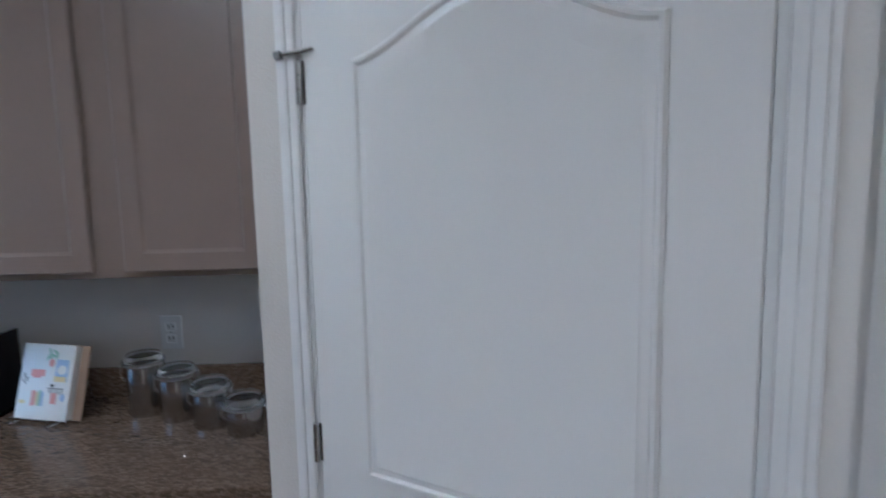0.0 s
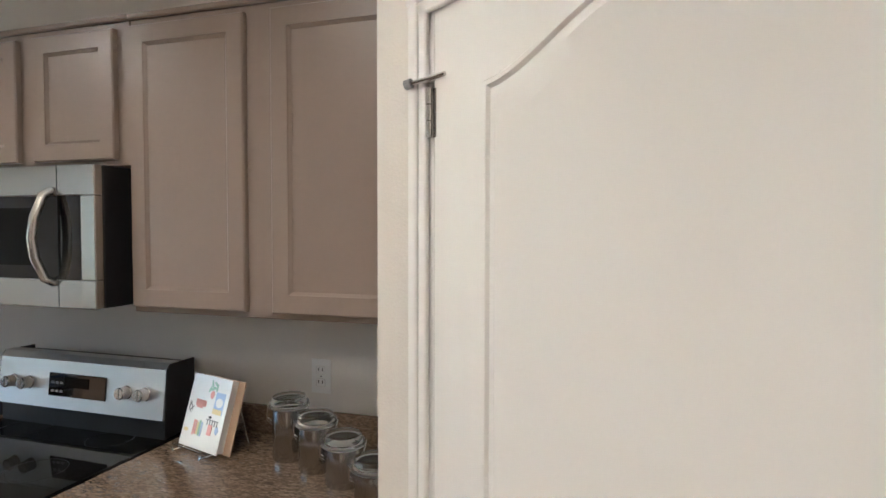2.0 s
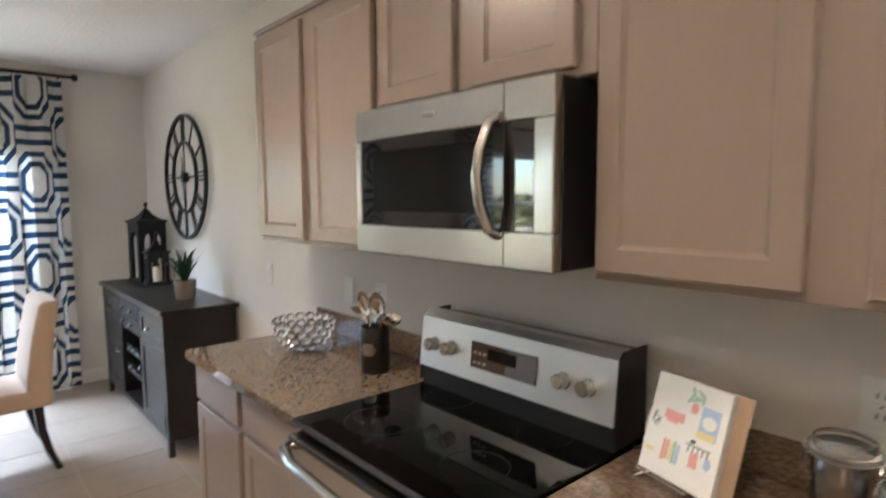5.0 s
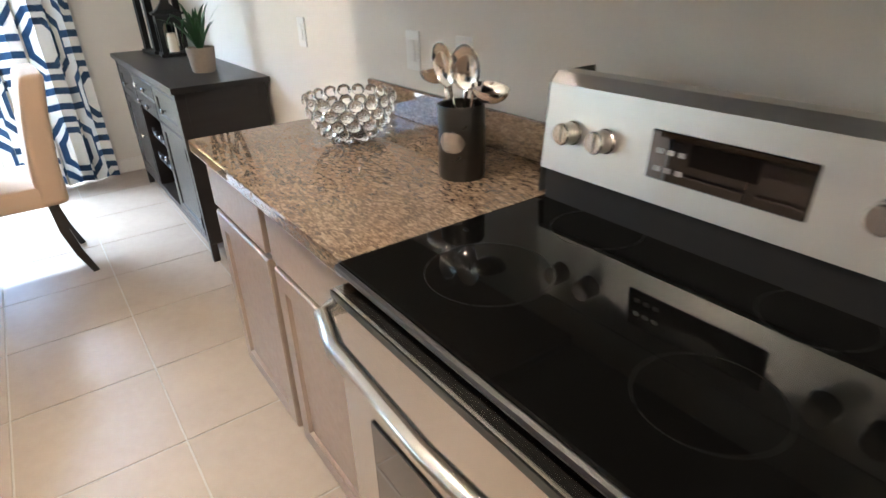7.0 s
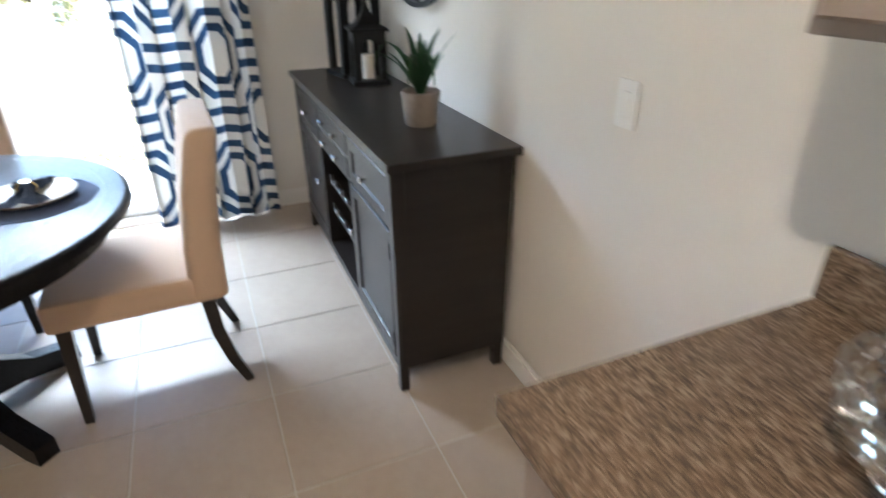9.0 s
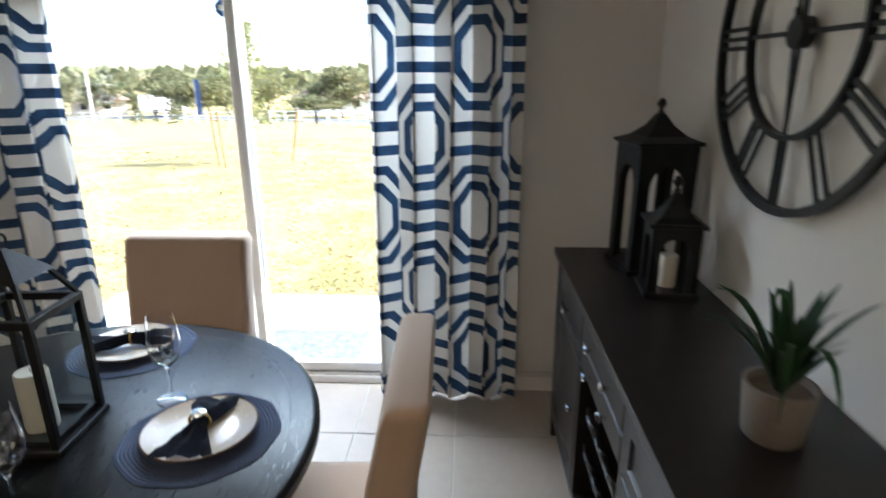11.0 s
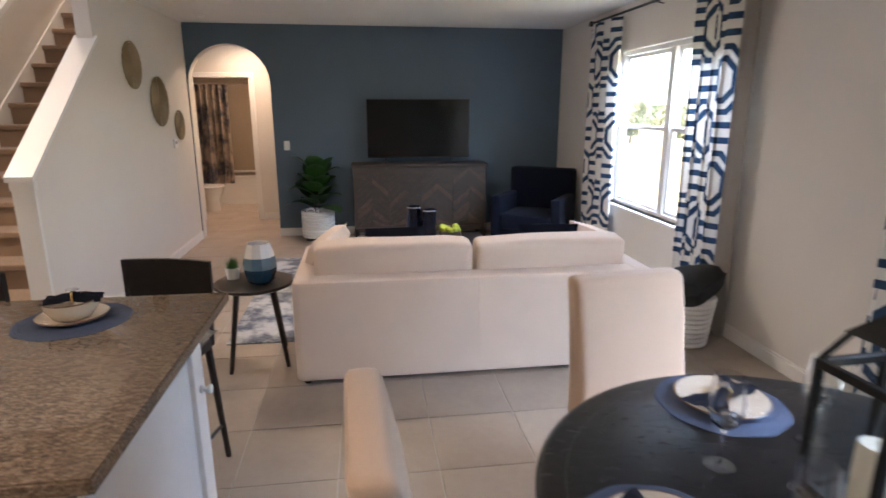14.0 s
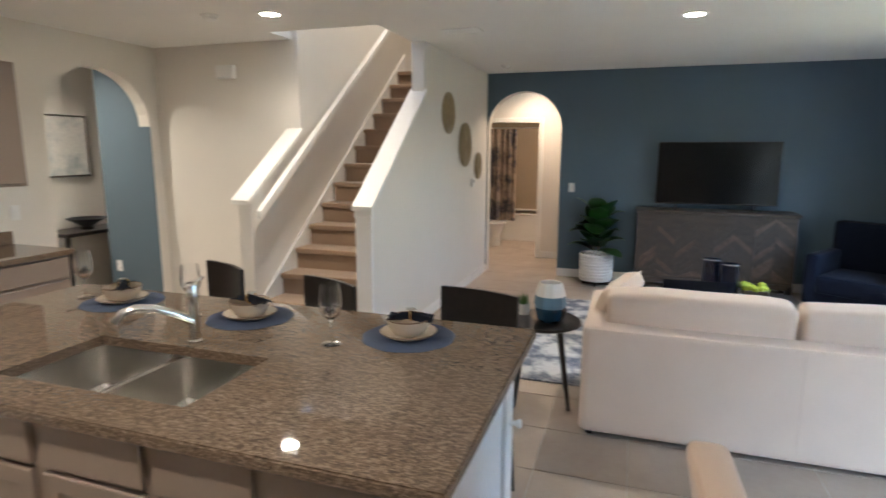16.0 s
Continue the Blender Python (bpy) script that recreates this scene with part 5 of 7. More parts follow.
# counter run on the east wall
e = thing("base_cabinet", pose(0, 0, 0), "white-grey base cabinet beside the foyer arch", "cabinet")
part("body", box(2.33, XE - 0.002, -4.02, -2.3, 0.10, 0.876, 0.002), M_cab, e)
part("toe_kick", box(2.41, XE - 0.002, -4.01, -2.3, 0, 0.10), M_cab, e)
for a, b in ((-4.0, -3.45), (-3.42, -2.88), (-2.85, -2.32)):
    part("drawer_front", box(2.31, 2.329, a, b, 0.71, 0.86, 0.004), M_cab, e)
    part("door", box(2.31, 2.329, a, b, 0.125, 0.69, 0.004), M_cab, e)
e = thing("countertop", pose(0, 0, 0), "granite countertop with backsplash on the east wall", "countertop")
part("slab", box(2.295, XE - 0.001, -4.05, -2.28, 0.877, CT, 0.005, 2), M_granite, e)
part("backsplash", box(XE - 0.021, XE - 0.001, -4.05, -2.28, CT + 0.0005, CT + 0.1, 0.003), M_granite, e)
e = thing("wall_cabinet", pose(0, 0, 0), "greige wall cabinet over the east counter", "cabinet")
part("body", box(2.63, XE - 0.002, -4.0, -2.3, UB, UT, 0.002), M_cab, e)
for a, b in ((-3.98, -3.45), (-3.42, -2.88), (-2.85, -2.32)):
    part("door", box(2.61, 2.629, a, b, UB + 0.02, UT - 0.02, 0.004), M_cab, e)

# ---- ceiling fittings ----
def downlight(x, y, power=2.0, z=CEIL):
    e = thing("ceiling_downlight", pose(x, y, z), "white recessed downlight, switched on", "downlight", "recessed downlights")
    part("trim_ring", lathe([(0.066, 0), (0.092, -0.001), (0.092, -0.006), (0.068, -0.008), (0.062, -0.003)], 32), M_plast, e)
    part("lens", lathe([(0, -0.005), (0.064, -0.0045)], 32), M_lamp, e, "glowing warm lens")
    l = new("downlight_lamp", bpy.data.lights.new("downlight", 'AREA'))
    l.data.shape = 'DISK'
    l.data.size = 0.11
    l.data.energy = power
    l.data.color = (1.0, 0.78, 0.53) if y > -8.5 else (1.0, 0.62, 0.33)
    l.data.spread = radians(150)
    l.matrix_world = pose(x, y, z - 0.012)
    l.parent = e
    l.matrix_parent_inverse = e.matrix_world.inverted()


for x, y, power in ((0.97, -4.72, 1.3), (-1.97, -5.65, 2.0), (-0.75, -1.35, 1.4), (0.9, -1.35, 0.8), (2.1, -2.6, 1.4), (-0.28, -9.1, 1.5), (3.75, -4.6, 2.6), (-0.2, -10.8, 1.4)):
    downlight(x, y, power)
# unseen lamp added for the warm light falling on the upper stair walls
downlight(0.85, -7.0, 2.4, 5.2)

e = thing("ceiling_vent", pose(-0.2, -5.69, CEIL), "white louvred ceiling air vent", "vent")
part("frame", boxes([(-0.16, 0.16, -0.085, -0.065, -0.012, 0), (-0.16, 0.16, 0.065, 0.085, -0.012, 0), (-0.16, -0.14, -0.065, 0.065, -0.012, 0), (0.14, 0.16, -0.065, 0.065, -0.012, 0)], 0.002), M_plast, e)
part("backing", box(-0.14, 0.14, -0.065, 0.065, -0.002, -0.0005), M_black, e)
for k in range(6):
    part("slat", box(-0.14, 0.14, -0.0055, 0.0055, -0.001, 0.001, 0, 1, pose(0, -0.052 + 0.021 * k, -0.008, 35, 0, 0)), M_plast, e)
for x, y in ((1.42, -4.62), (-0.12, -7.78)):
    e = thing("smoke_detector", pose(x, y, CEIL), "white round smoke detector on the ceiling", "smoke detector")
    part("base", lathe([(0, 0), (0.065, 0), (0.065, -0.012), (0.055, -0.016), (0, -0.016)], 28), M_plast, e, smooth=True)
    part("cover", lathe([(0.05, -0.016), (0.048, -0.034), (0.03, -0.042), (0, -0.043)], 28), M_plast, e, smooth=True)
e = thing("door_chime", pose(2.09, KY, 2.36), "cream plastic door chime box on the wall", "chime")
part("cover", box(-0.10, 0.10, 0.001, 0.05, -0.06, 0.06, 0.01, 3), M_plast, e)
part("grille", box(-0.08, 0.08, 0.05, 0.053, -0.04, 0.02, 0.001), M_trim, e)
e = thing("thermostat", pose(STX0, -7.72, 1.25), "white thermostat on the stair wall", "thermostat")
part("case", box(-0.025, -0.001, -0.05, 0.05, -0.05, 0.05, 0.006, 2), M_plast, e)
part("screen", box(-0.0265, -0.0245, -0.03, 0.03, -0.005, 0.03), M_greyprint, e)

# ---- dining area ----
TX, TY, TR = -2.885, -1.905, 0.69
tb = thing("dining_table", pose(TX, TY, 0), "round black-brown wooden pedestal dining table", "table")
part("tabletop", lathe([(0, 0.722), (TR - 0.02, 0.722), (TR, 0.730), (TR, 0.750), (TR - 0.006, 0.757), (TR - 0.02, 0.76), (0, 0.76)], 96), M_tablewood, tb, smooth=True)
part("inlay_ring", lathe([(TR - 0.075, 0.7601), (TR - 0.0735, 0.7606), (TR - 0.072, 0.7601)], 96), M_black, tb)
part("apron", lathe([(TR - 0.09, 0.66), (TR - 0.075, 0.655), (TR - 0.07, 0.722), (TR - 0.095, 0.722)], 64), M_tablewood, tb)
part("column", lathe([(0, 0.05), (0.11, 0.05), (0.12, 0.10), (0.075, 0.20), (0.065, 0.45), (0.10, 0.60), (0.16, 0.68), (0.16, 0.722), (0, 0.722)], 24), M_tablewood, tb, smooth=True)
for k in range(4):
    bm = prism([(0.02, 0.20), (0.12, 0.20), (0.26, 0.11), (0.42, 0.065), (0.42, 0.0), (0.36, 0.0), (0.20, 0.045), (0.02, 0.06)], -0.035, 0.035, UP_Y)
    part("foot", bm, M_tablewood, tb).matrix_local = pose(0, 0, 0, 0, 0, 45 + 90 * k)
for k in range(4):
    part("brace", tube([(0.10, 0, 0.14), (0.34, 0, 0.66)], 0.022, 6), M_tablewood, tb).matrix_local = pose(0, 0, 0, 0, 0, 45 + 90 * k)


def rounded(x0, x1, y0, y1, z0, z1, r, seg=4):
    return box(x0, x1, y0, y1, z0, z1, r, seg)


def dining_chair(m):
    e = thing("dining_chair", m, "beige linen upholstered dining chair with dark legs", "chair", "chairs round the dining table")
    part("seat", rounded(-0.245, 0.245, -0.27, 0.22, 0.385, 0.49, 0.028), M_linen, e, smooth=True)
    bm = rounded(-0.25, 0.25, -0.05, 0.05, 0.0, 0.60, 0.046, 5)
    bmesh.ops.bisect_plane(bm, geom=bm.verts[:] + bm.edges[:] + bm.faces[:], plane_co=(0, 0, 0.2), plane_no=(0, 0, 1))
    bmesh.ops.bisect_plane(bm, geom=bm.verts[:] + bm.edges[:] + bm.faces[:], plane_co=(0, 0, 0.4), plane_no=(0, 0, 1))
    for v in bm.verts:
        t = v.co.z / 0.6
        v.co.y *= 1.3 - 0.32 * t
        v.co.y += 0.225 + 0.075 * t * t + 0.0
        v.co.y -= 0.012 * (1 - (v.co.x / 0.25) ** 2) * -1 * t
        v.co.z += 0.385
    part("backrest", bm, M_linen, e, smooth=True)
    part("seam", tube([(-0.246, 0.235, 0.45), (-0.2495, 0.245, 0.6), (-0.2495, 0.27, 0.8), (-0.247, 0.30, 0.96)], 0.003, 5), M_linen, e)
    for s in (-1, 1):
        part("front_leg", tube([(s * 0.205, -0.225, 0.39), (s * 0.21, -0.235, 0.2), (s * 0.212, -0.245, 0.0)], [0.030, 0.026, 0.020], 4), M_darkwood, e, "dark stained tapered leg")
        part("back_leg", tube([(s * 0.21, 0.215, 0.39), (s * 0.212, 0.225, 0.25), (s * 0.214, 0.255, 0.12), (s * 0.216, 0.30, 0.0)], [0.032, 0.030, 0.026, 0.020], 4), M_darkwood, e, "dark stained curved leg")
    return e


ch = dining_chair(pose(-2.95, -1.27, 0, 0, 0, 2))
copy_thing(ch, pose(-2.93, -2.76, 0, 0, 0, 188))
copy_thing(ch, pose(-3.66, -1.99, 0, 0, 0, 92))
copy_thing(ch, pose(-2.12, -2.10, 0, 0, 0, -88))

for k, (x, y, g) in enumerate(((-2.43, -1.87, (-2.648, -1.748)), (-2.90, -2.39, (-2.705, -2.10)), (-3.37, -1.93, (-3.08, -1.65)), (-2.93, -1.50, (-3.02, -2.16)))):
    placemat(x, y, 0.7605, 0.19)
    plate(x, y, 0.7655, 0.138)
    napkin(x, y, 0.772, (115, 35, -65, 5)[k])
    wine_glass(g[0], g[1], 0.7605, 1.06)


def big_lantern(m):
    e = thing("candle_lantern", m, "tall black metal lantern with glass panes and candle", "lantern")
    s, h = 0.090, 0.342
    part("base", boxes([(-s - 0.015, s + 0.015, -s - 0.015, s + 0.015, 0, 0.018)], 0.003), M_iron, e)
    part("base_rim", boxes([(-s, s, -s, -s + 0.018, 0.018, 0.036), (-s, s, s - 0.018, s, 0.018, 0.036), (-s, -s + 0.018, -s + 0.018, s - 0.018, 0.018, 0.036), (s - 0.018, s, -s + 0.018, s - 0.018, 0.018, 0.036)]), M_iron, e)
    for a in (-1, 1):
        for b in (-1, 1):
            part("post", box(a * s - 0.009, a * s + 0.009, b * s - 0.009, b * s + 0.009, 0.018, h, 0.002), M_iron, e)
            part("hip_bar", tube([(a * s, b * s, h), (a * s * 0.62, b * s * 0.62, h + 0.075)], 0.007, 4), M_iron, e)
    for rot in range(4):
        part("top_rail", box(-s, s, s - 0.009, s + 0.009, h - 0.02, h, 0.002), M_iron, e).matrix_local = pose(0, 0, 0, 0, 0, 90 * rot)
        pn = part("pane", box(-s + 0.008, s - 0.008, s - 0.002, s + 0.001, 0.03, h - 0.02), M_pane, e)
        pn.matrix_local = pose(0, 0, 0, 0, 0, 90 * rot)
    bm = bmesh.new()
    r = bmesh.ops.create_cone(bm, cap_ends=True, segments=4, radius1=s * 1.05, radius2=0.012, depth=0.065, matrix=Matrix.Translation((0, 0, h + 0.105)) @ Matrix.Rotation(radians(45), 4, 'Z'))
    part("roof", bm, M_iron, e)
    part("ring", tube([(0.022 * math.cos(2 * math.pi * k / 16), 0, h + 0.155 + 0.018 * math.sin(2 * math.pi * k / 16)) for k in range(16)], 0.003, 6, True), M_iron, e)
    c = part("candle", lathe([(0, 0.019), (0.036, 0.019), (0.037, 0.03), (0.037, 0.165), (0.034, 0.172), (0.01, 0.168), (0, 0.168)], 24), M_wax, e, "ivory pillar candle", smooth=True)
    part("wick", tube([(0, 0, 0.168), (0.001, 0, 0.18)], 0.001, 5), M_black, c)
    return e


big_lantern(pose(-2.925, -1.897, 0.7605, 0, 0, 3))

# ---- sideboard ----
SBX0, SBX1, SBD, SBH = -4.10, -2.40, -0.475, 0.90
sb = thing("sideboard", pose(0, 0, 0), "black-brown wooden sideboard with wine rack against the wall", "sideboard")
part("top", box(SBX0, SBX1, SBD, -0.012, SBH - 0.028, SBH, 0.004, 2), M_darkwood, sb)
part("end_panel", box(SBX1 - 0.055, SBX1 - 0.03, SBD + 0.03, -0.03, 0.10, SBH - 0.028, 0.003), M_darkwood, sb)
part("end_panel", box(SBX0 + 0.03, SBX0 + 0.055, SBD + 0.03, -0.03, 0.10, SBH - 0.028, 0.003), M_darkwood, sb)
part("back_panel", box(SBX0 + 0.05, SBX1 - 0.05, -0.045, -0.03, 0.10, SBH - 0.028), M_darkwood, sb)
for x in (SBX0 + 0.052, SBX1 - 0.052):
    for y in (SBD + 0.04, -0.05):
        bm = box(x - 0.024, x + 0.024, y - 0.024, y + 0.024, 0, SBH - 0.028, 0.003)
        for v in bm.verts:
            if v.co.z < 0.05:
                v.co.x = x + (v.co.x - x) * 0.72
                v.co.y = y + (v.co.y - y) * 0.72
        part("leg", bm, M_darkwood, sb)
C = [SBX0 + 0.076, -3.52, -2.98, SBX1 - 0.076]
F = SBD + 0.022
part("bottom_shelf", box(C[0], C[3], F, -0.045, 0.10, 0.135, 0.002), M_darkwood, sb)
part("top_rail", box(C[0], C[3], F, F + 0.02, SBH - 0.06, SBH - 0.028), M_darkwood, sb)
for x in (C[1], C[2]):
    part("divider", box(x - 0.013, x + 0.013, F, -0.045, 0.135, SBH - 0.06), M_darkwood, sb)


def sb_knob(par, x, z):
    part("knob", lathe([(0.006, 0), (0.006, 0.012), (0.014, 0.018), (0.015, 0.024), (0.009, 0.029), (0, 0.03)], 14), M_chrome, par, "polished nickel knob").matrix_local = pose(x, F - 0.003, z, 90, 0, 0)


def inset_front(name, x0, x1, z0, z1):
    y = F - 0.002
    d = part(name, ring_front(x0, x1, z0, z1, y, 0.045), M_darkwood, sb)
    part("panel", box(x0 + 0.043, x1 - 0.043, y + 0.008, y + 0.015, z0 + 0.043, z1 - 0.043), M_darkwood, d)
    return d


for a, b, kx in ((C[0] + 0.004, C[1] - 0.017, -1), (C[2] + 0.017, C[3] - 0.004, 1)):
    d = inset_front("drawer_front", a, b, 0.655, 0.835)
    sb_knob(d, (a + b) / 2, 0.745)
    d = inset_front("door", a, b, 0.14, 0.645)
    sb_knob(d, a + 0.03 if kx > 0 else b - 0.03, 0.45)
    hx = b - 0.004 if kx > 0 else a + 0.004
    for z in (0.21, 0.57):
        part("door_hinge", box(hx - 0.004, hx + 0.004, F - 0.006, F - 0.002, z - 0.03, z + 0.03), M_iron, d)
for z0, z1 in ((0.75, 0.835), (0.655, 0.742)):
    d = part("drawer_front", box(C[1] + 0.017, C[2] - 0.017, F - 0.002, F + 0.018, z0, z1, 0.004), M_darkwood, sb)
    sb_knob(d, C[1] + 0.16, (z0 + z1) / 2)
    sb_knob(d, C[2] - 0.16, (z0 + z1) / 2)
part("rack_deck", box(C[1] + 0.013, C[2] - 0.013, F + 0.01, -0.05, 0.63, 0.648), M_darkwood, sb)
for z in (0.30, 0.45):
    bm = bmesh.new()
    add_box(bm, C[1] + 0.013, C[2] - 0.013, F + 0.03, F + 0.045, z, z + 0.02)
    part("rack_rail", bm, M_darkwood, sb)
    for k in range(4):
        x = C[1] + 0.085 + k * 0.125
        part("bottle_cradle", tube([(x - 0.05, F + 0.03, z + 0.055), (x - 0.035, F + 0.03, z + 0.03), (x, F + 0.03, z + 0.018), (x + 0.035, F + 0.03, z + 0.03), (x + 0.05, F + 0.03, z + 0.055)], 0.008, 6), M_darkwood, sb)


def arch_lantern(m, s, h, label, candle):
    """A square wooden lantern, each side cut by a tall arch, under a peaked roof."""
    e = thing("candle_lantern", m, label, "lantern")
    part("base", box(-s - 0.012, s + 0.012, -s - 0.012, s + 0.012, 0, 0.022, 0.003), M_iron, e)
    for rot in range(4):
        bm = bmesh.new()
        o = s * 0.60
        add_prism(bm, arch_fill(-o, o, h * 0.68, h * 0.17, h), s - 0.012, s, UP_Y)
        add_box(bm, -s, -o, s - 0.012, s, 0.022, h)
        add_box(bm, o, s, s - 0.012, s, 0.022, h)
        part("side", bm, M_iron, e).matrix_local = pose(0, 0, 0, 0, 0, 90 * rot)
    part("cornice", box(-s - 0.014, s + 0.014, -s - 0.014, s + 0.014, h, h + 0.014, 0.003), M_iron, e)
    bm = bmesh.new()
    q = [(s * 1.05, h + 0.014), (s * 0.7, h + 0.03), (s * 0.35, h + 0.065), (s * 0.12, h + 0.105), (0.0, h + 0.108)]
    rings = []
    for r, z in q:
        rings.append([bm.verts.new((r * a, r * b, z)) for a, b in ((1, 1), (-1, 1), (-1, -1), (1, -1))] if r else [bm.verts.new((0, 0, z))])
    for a, b in zip(rings, rings[1:]):
        for k in range(4):
            bm.faces.new(list(dict.fromkeys([a[k], a[(k + 1) % 4], b[(k + 1) % len(b)], b[k % len(b)]])))
    part("roof", bm, M_iron, e)
    part("finial", lathe([(0, h + 0.10), (0.012, h + 0.108), (0.006, h + 0.12), (0.017, h + 0.138), (0.01, h + 0.155), (0, h + 0.16)], 12), M_iron, e, smooth=True)
    if candle:
        part("candle", lathe([(0, 0.023), (0.03, 0.023), (0.03, candle), (0.026, candle + 0.004), (0, candle)], 20), M_wax, e, "ivory pillar candle", smooth=True)
    return e


arch_lantern(pose(-3.86, -0.165, SBH, 0, 0, 8), 0.105, 0.47, "tall black arched lantern on the sideboard", 0.20)
arch_lantern(pose(-3.60, -0.17, SBH, 0, 0, -6), 0.075, 0.24, "small black arched lantern with ivory candle", 0.13)

# succulent in a concrete pot
pt = thing("potted_succulent", pose(-2.79, -0.215, SBH), "green succulent in a taupe concrete pot", "plant")
part("pot", lathe([(0, 0), (0.052, 0), (0.058, 0.006), (0.07, 0.115), (0.07, 0.122), (0.062, 0.122), (0.06, 0.105), (0, 0.105)], 28), M_concpot, pt, smooth=True)
part("soil", lathe([(0, 0.107), (0.059, 0.106)], 16), M_bark, pt)


def blade(L, w, lean, curl, az, base=(0, 0, 0.105), th=0.004):
    """One strap leaf that rises and bends over."""
    bm = bmesh.new()
    n = 8
    rows = []
    for k in range(n + 1):
        t = k / n
        ang = radians(lean) + radians(curl) * t
        r = 0.008 + L * (t * math.sin(radians(lean)) + 0.5 * t * t * (math.sin(ang) - math.sin(radians(lean))))
        z = L * (t * math.cos(radians(lean)) - 0.5 * t * t * (math.cos(radians(lean)) - math.cos(ang)))
        ww = w * (math.sin(math.pi * min(1, 0.18 + 0.82 * t)) ** 0.8) * 0.5 + 0.0008
        rows.append([bm.verts.new((base[0] + r, s * ww, base[2] + z - abs(s) * -0.15 * ww)) for s in (-1, 0, 1)])
    for a, b in zip(rows, rows[1:]):
        for j in range(2):
            bm.faces.new((a[j], a[j + 1], b[j + 1], b[j]))
    bmesh.ops.solidify(bm, geom=bm.faces[:], thickness=th)
    bmesh.ops.rotate(bm, matrix=Matrix.Rotation(radians(az), 3, 'Z'), verts=bm.verts)
    return bm


_r = random.Random(4)
for k in range(22):
    part("leaf", blade(_r.uniform(0.14, 0.27), 0.024, _r.uniform(4, 34), _r.uniform(10, 50), k * 137.5), M_grassgreen, pt, smooth=True)
for az in (-10, 160, 205, 330):
    part("long_leaf", blade(0.40, 0.014, 22, 105, az, th=0.002), M_grassgreen, pt, smooth=True)

# wall clock
ck = thing("wall_clock", pose(-3.28, -0.035, 1.71), "large black iron skeleton clock with roman numerals", "clock")


def hoop(r, t, d=0.012):
    return lathe([(r - t, -d), (r, -d), (r, d), (r - t, d), (r - t, -d)], 72)


def upright(bm):
    bmesh.ops.rotate(bm, matrix=Matrix.Rotation(radians(90), 3, 'X'), verts=bm.verts)
    return bm


part("outer_ring", upright(hoop(0.455, 0.022)), M_iron, ck)
part("inner_ring", upright(hoop(0.262, 0.014)), M_iron, ck)
for k in range(12):
    a = 2 * math.pi * k / 12
    n = (3, 1, 2, 3, 3, 2, 2, 3, 3, 3, 2, 2)[k]
    for j in range(n):
        off = (j - (n - 1) / 2) * 0.027
        tilt_ = (0, 0, 6, -6)[(k + j) % 4] if k % 3 else 0
        part("numeral_bar", box(-0.006, 0.006, -0.004, 0.004, 0.262, 0.434, 0, 1, Matrix.Rotation(a, 4, 'Y') @ pose(off, 0, 0, 0, tilt_ * 0.3, 0)), M_iron, ck)
part("cross_bar", boxes([(-0.25, 0.25, -0.004, 0.004, -0.006, 0.006), (-0.006, 0.006, -0.003, 0.005, -0.25, 0.25)]), M_iron, ck)
part("hour_hand", box(-0.008, 0.008, -0.012, -0.008, -0.04, 0.15, 0, 1, Matrix.Rotation(radians(-8), 4, 'Y')), M_iron, ck)
part("minute_hand", box(-0.006, 0.006, -0.018, -0.014, -0.06, 0.24, 0, 1, Matrix.Rotation(radians(172), 4, 'Y')), M_iron, ck)
part("hub", upright(lathe([(0, -0.02), (0.038, -0.018), (0.038, 0.018), (0, 0.02)], 24)), M_iron, ck)
part("wall_mount", upright(lathe([(0, -0.035), (0.012, -0.035), (0.012, 0.0), (0, 0.0)], 8)), M_iron, ck)

# ---- living room ----
SFX0, SFX1, SFY = -3.62, -1.39, -4.16
sf = thing("sofa", pose(0, 0, 0), "cream fabric sofa seen from behind with loose back cushions", "sofa")
part("back", rounded(SFX0 + 0.02, SFX1 - 0.02, SFY - 0.17, SFY, 0.03, 0.655, 0.03), M_sofa, sf, smooth=True)
part("base", rounded(SFX0 + 0.05, SFX1 - 0.05, SFY - 0.92, SFY - 0.16, 0.05, 0.32, 0.02), M_sofa, sf, smooth=True)
for a, b in ((SFX0, SFX0 + 0.13), (SFX1 - 0.13, SFX1)):
    bm = box(a, b, SFY - 0.95, SFY - 0.004, 0.03, 0.66, 0.045, 4)
    for v in bm.verts:
        if v.co.z > 0.5:
            t = min(1, max(0, (SFY - 0.15 - v.co.y) / 0.5))
            v.co.z += 0.05 * math.sin(math.pi * min(t * 1.2, 1))
    part("arm", bm, M_sofa, sf, smooth=True)
xm = (SFX0 + SFX1) / 2
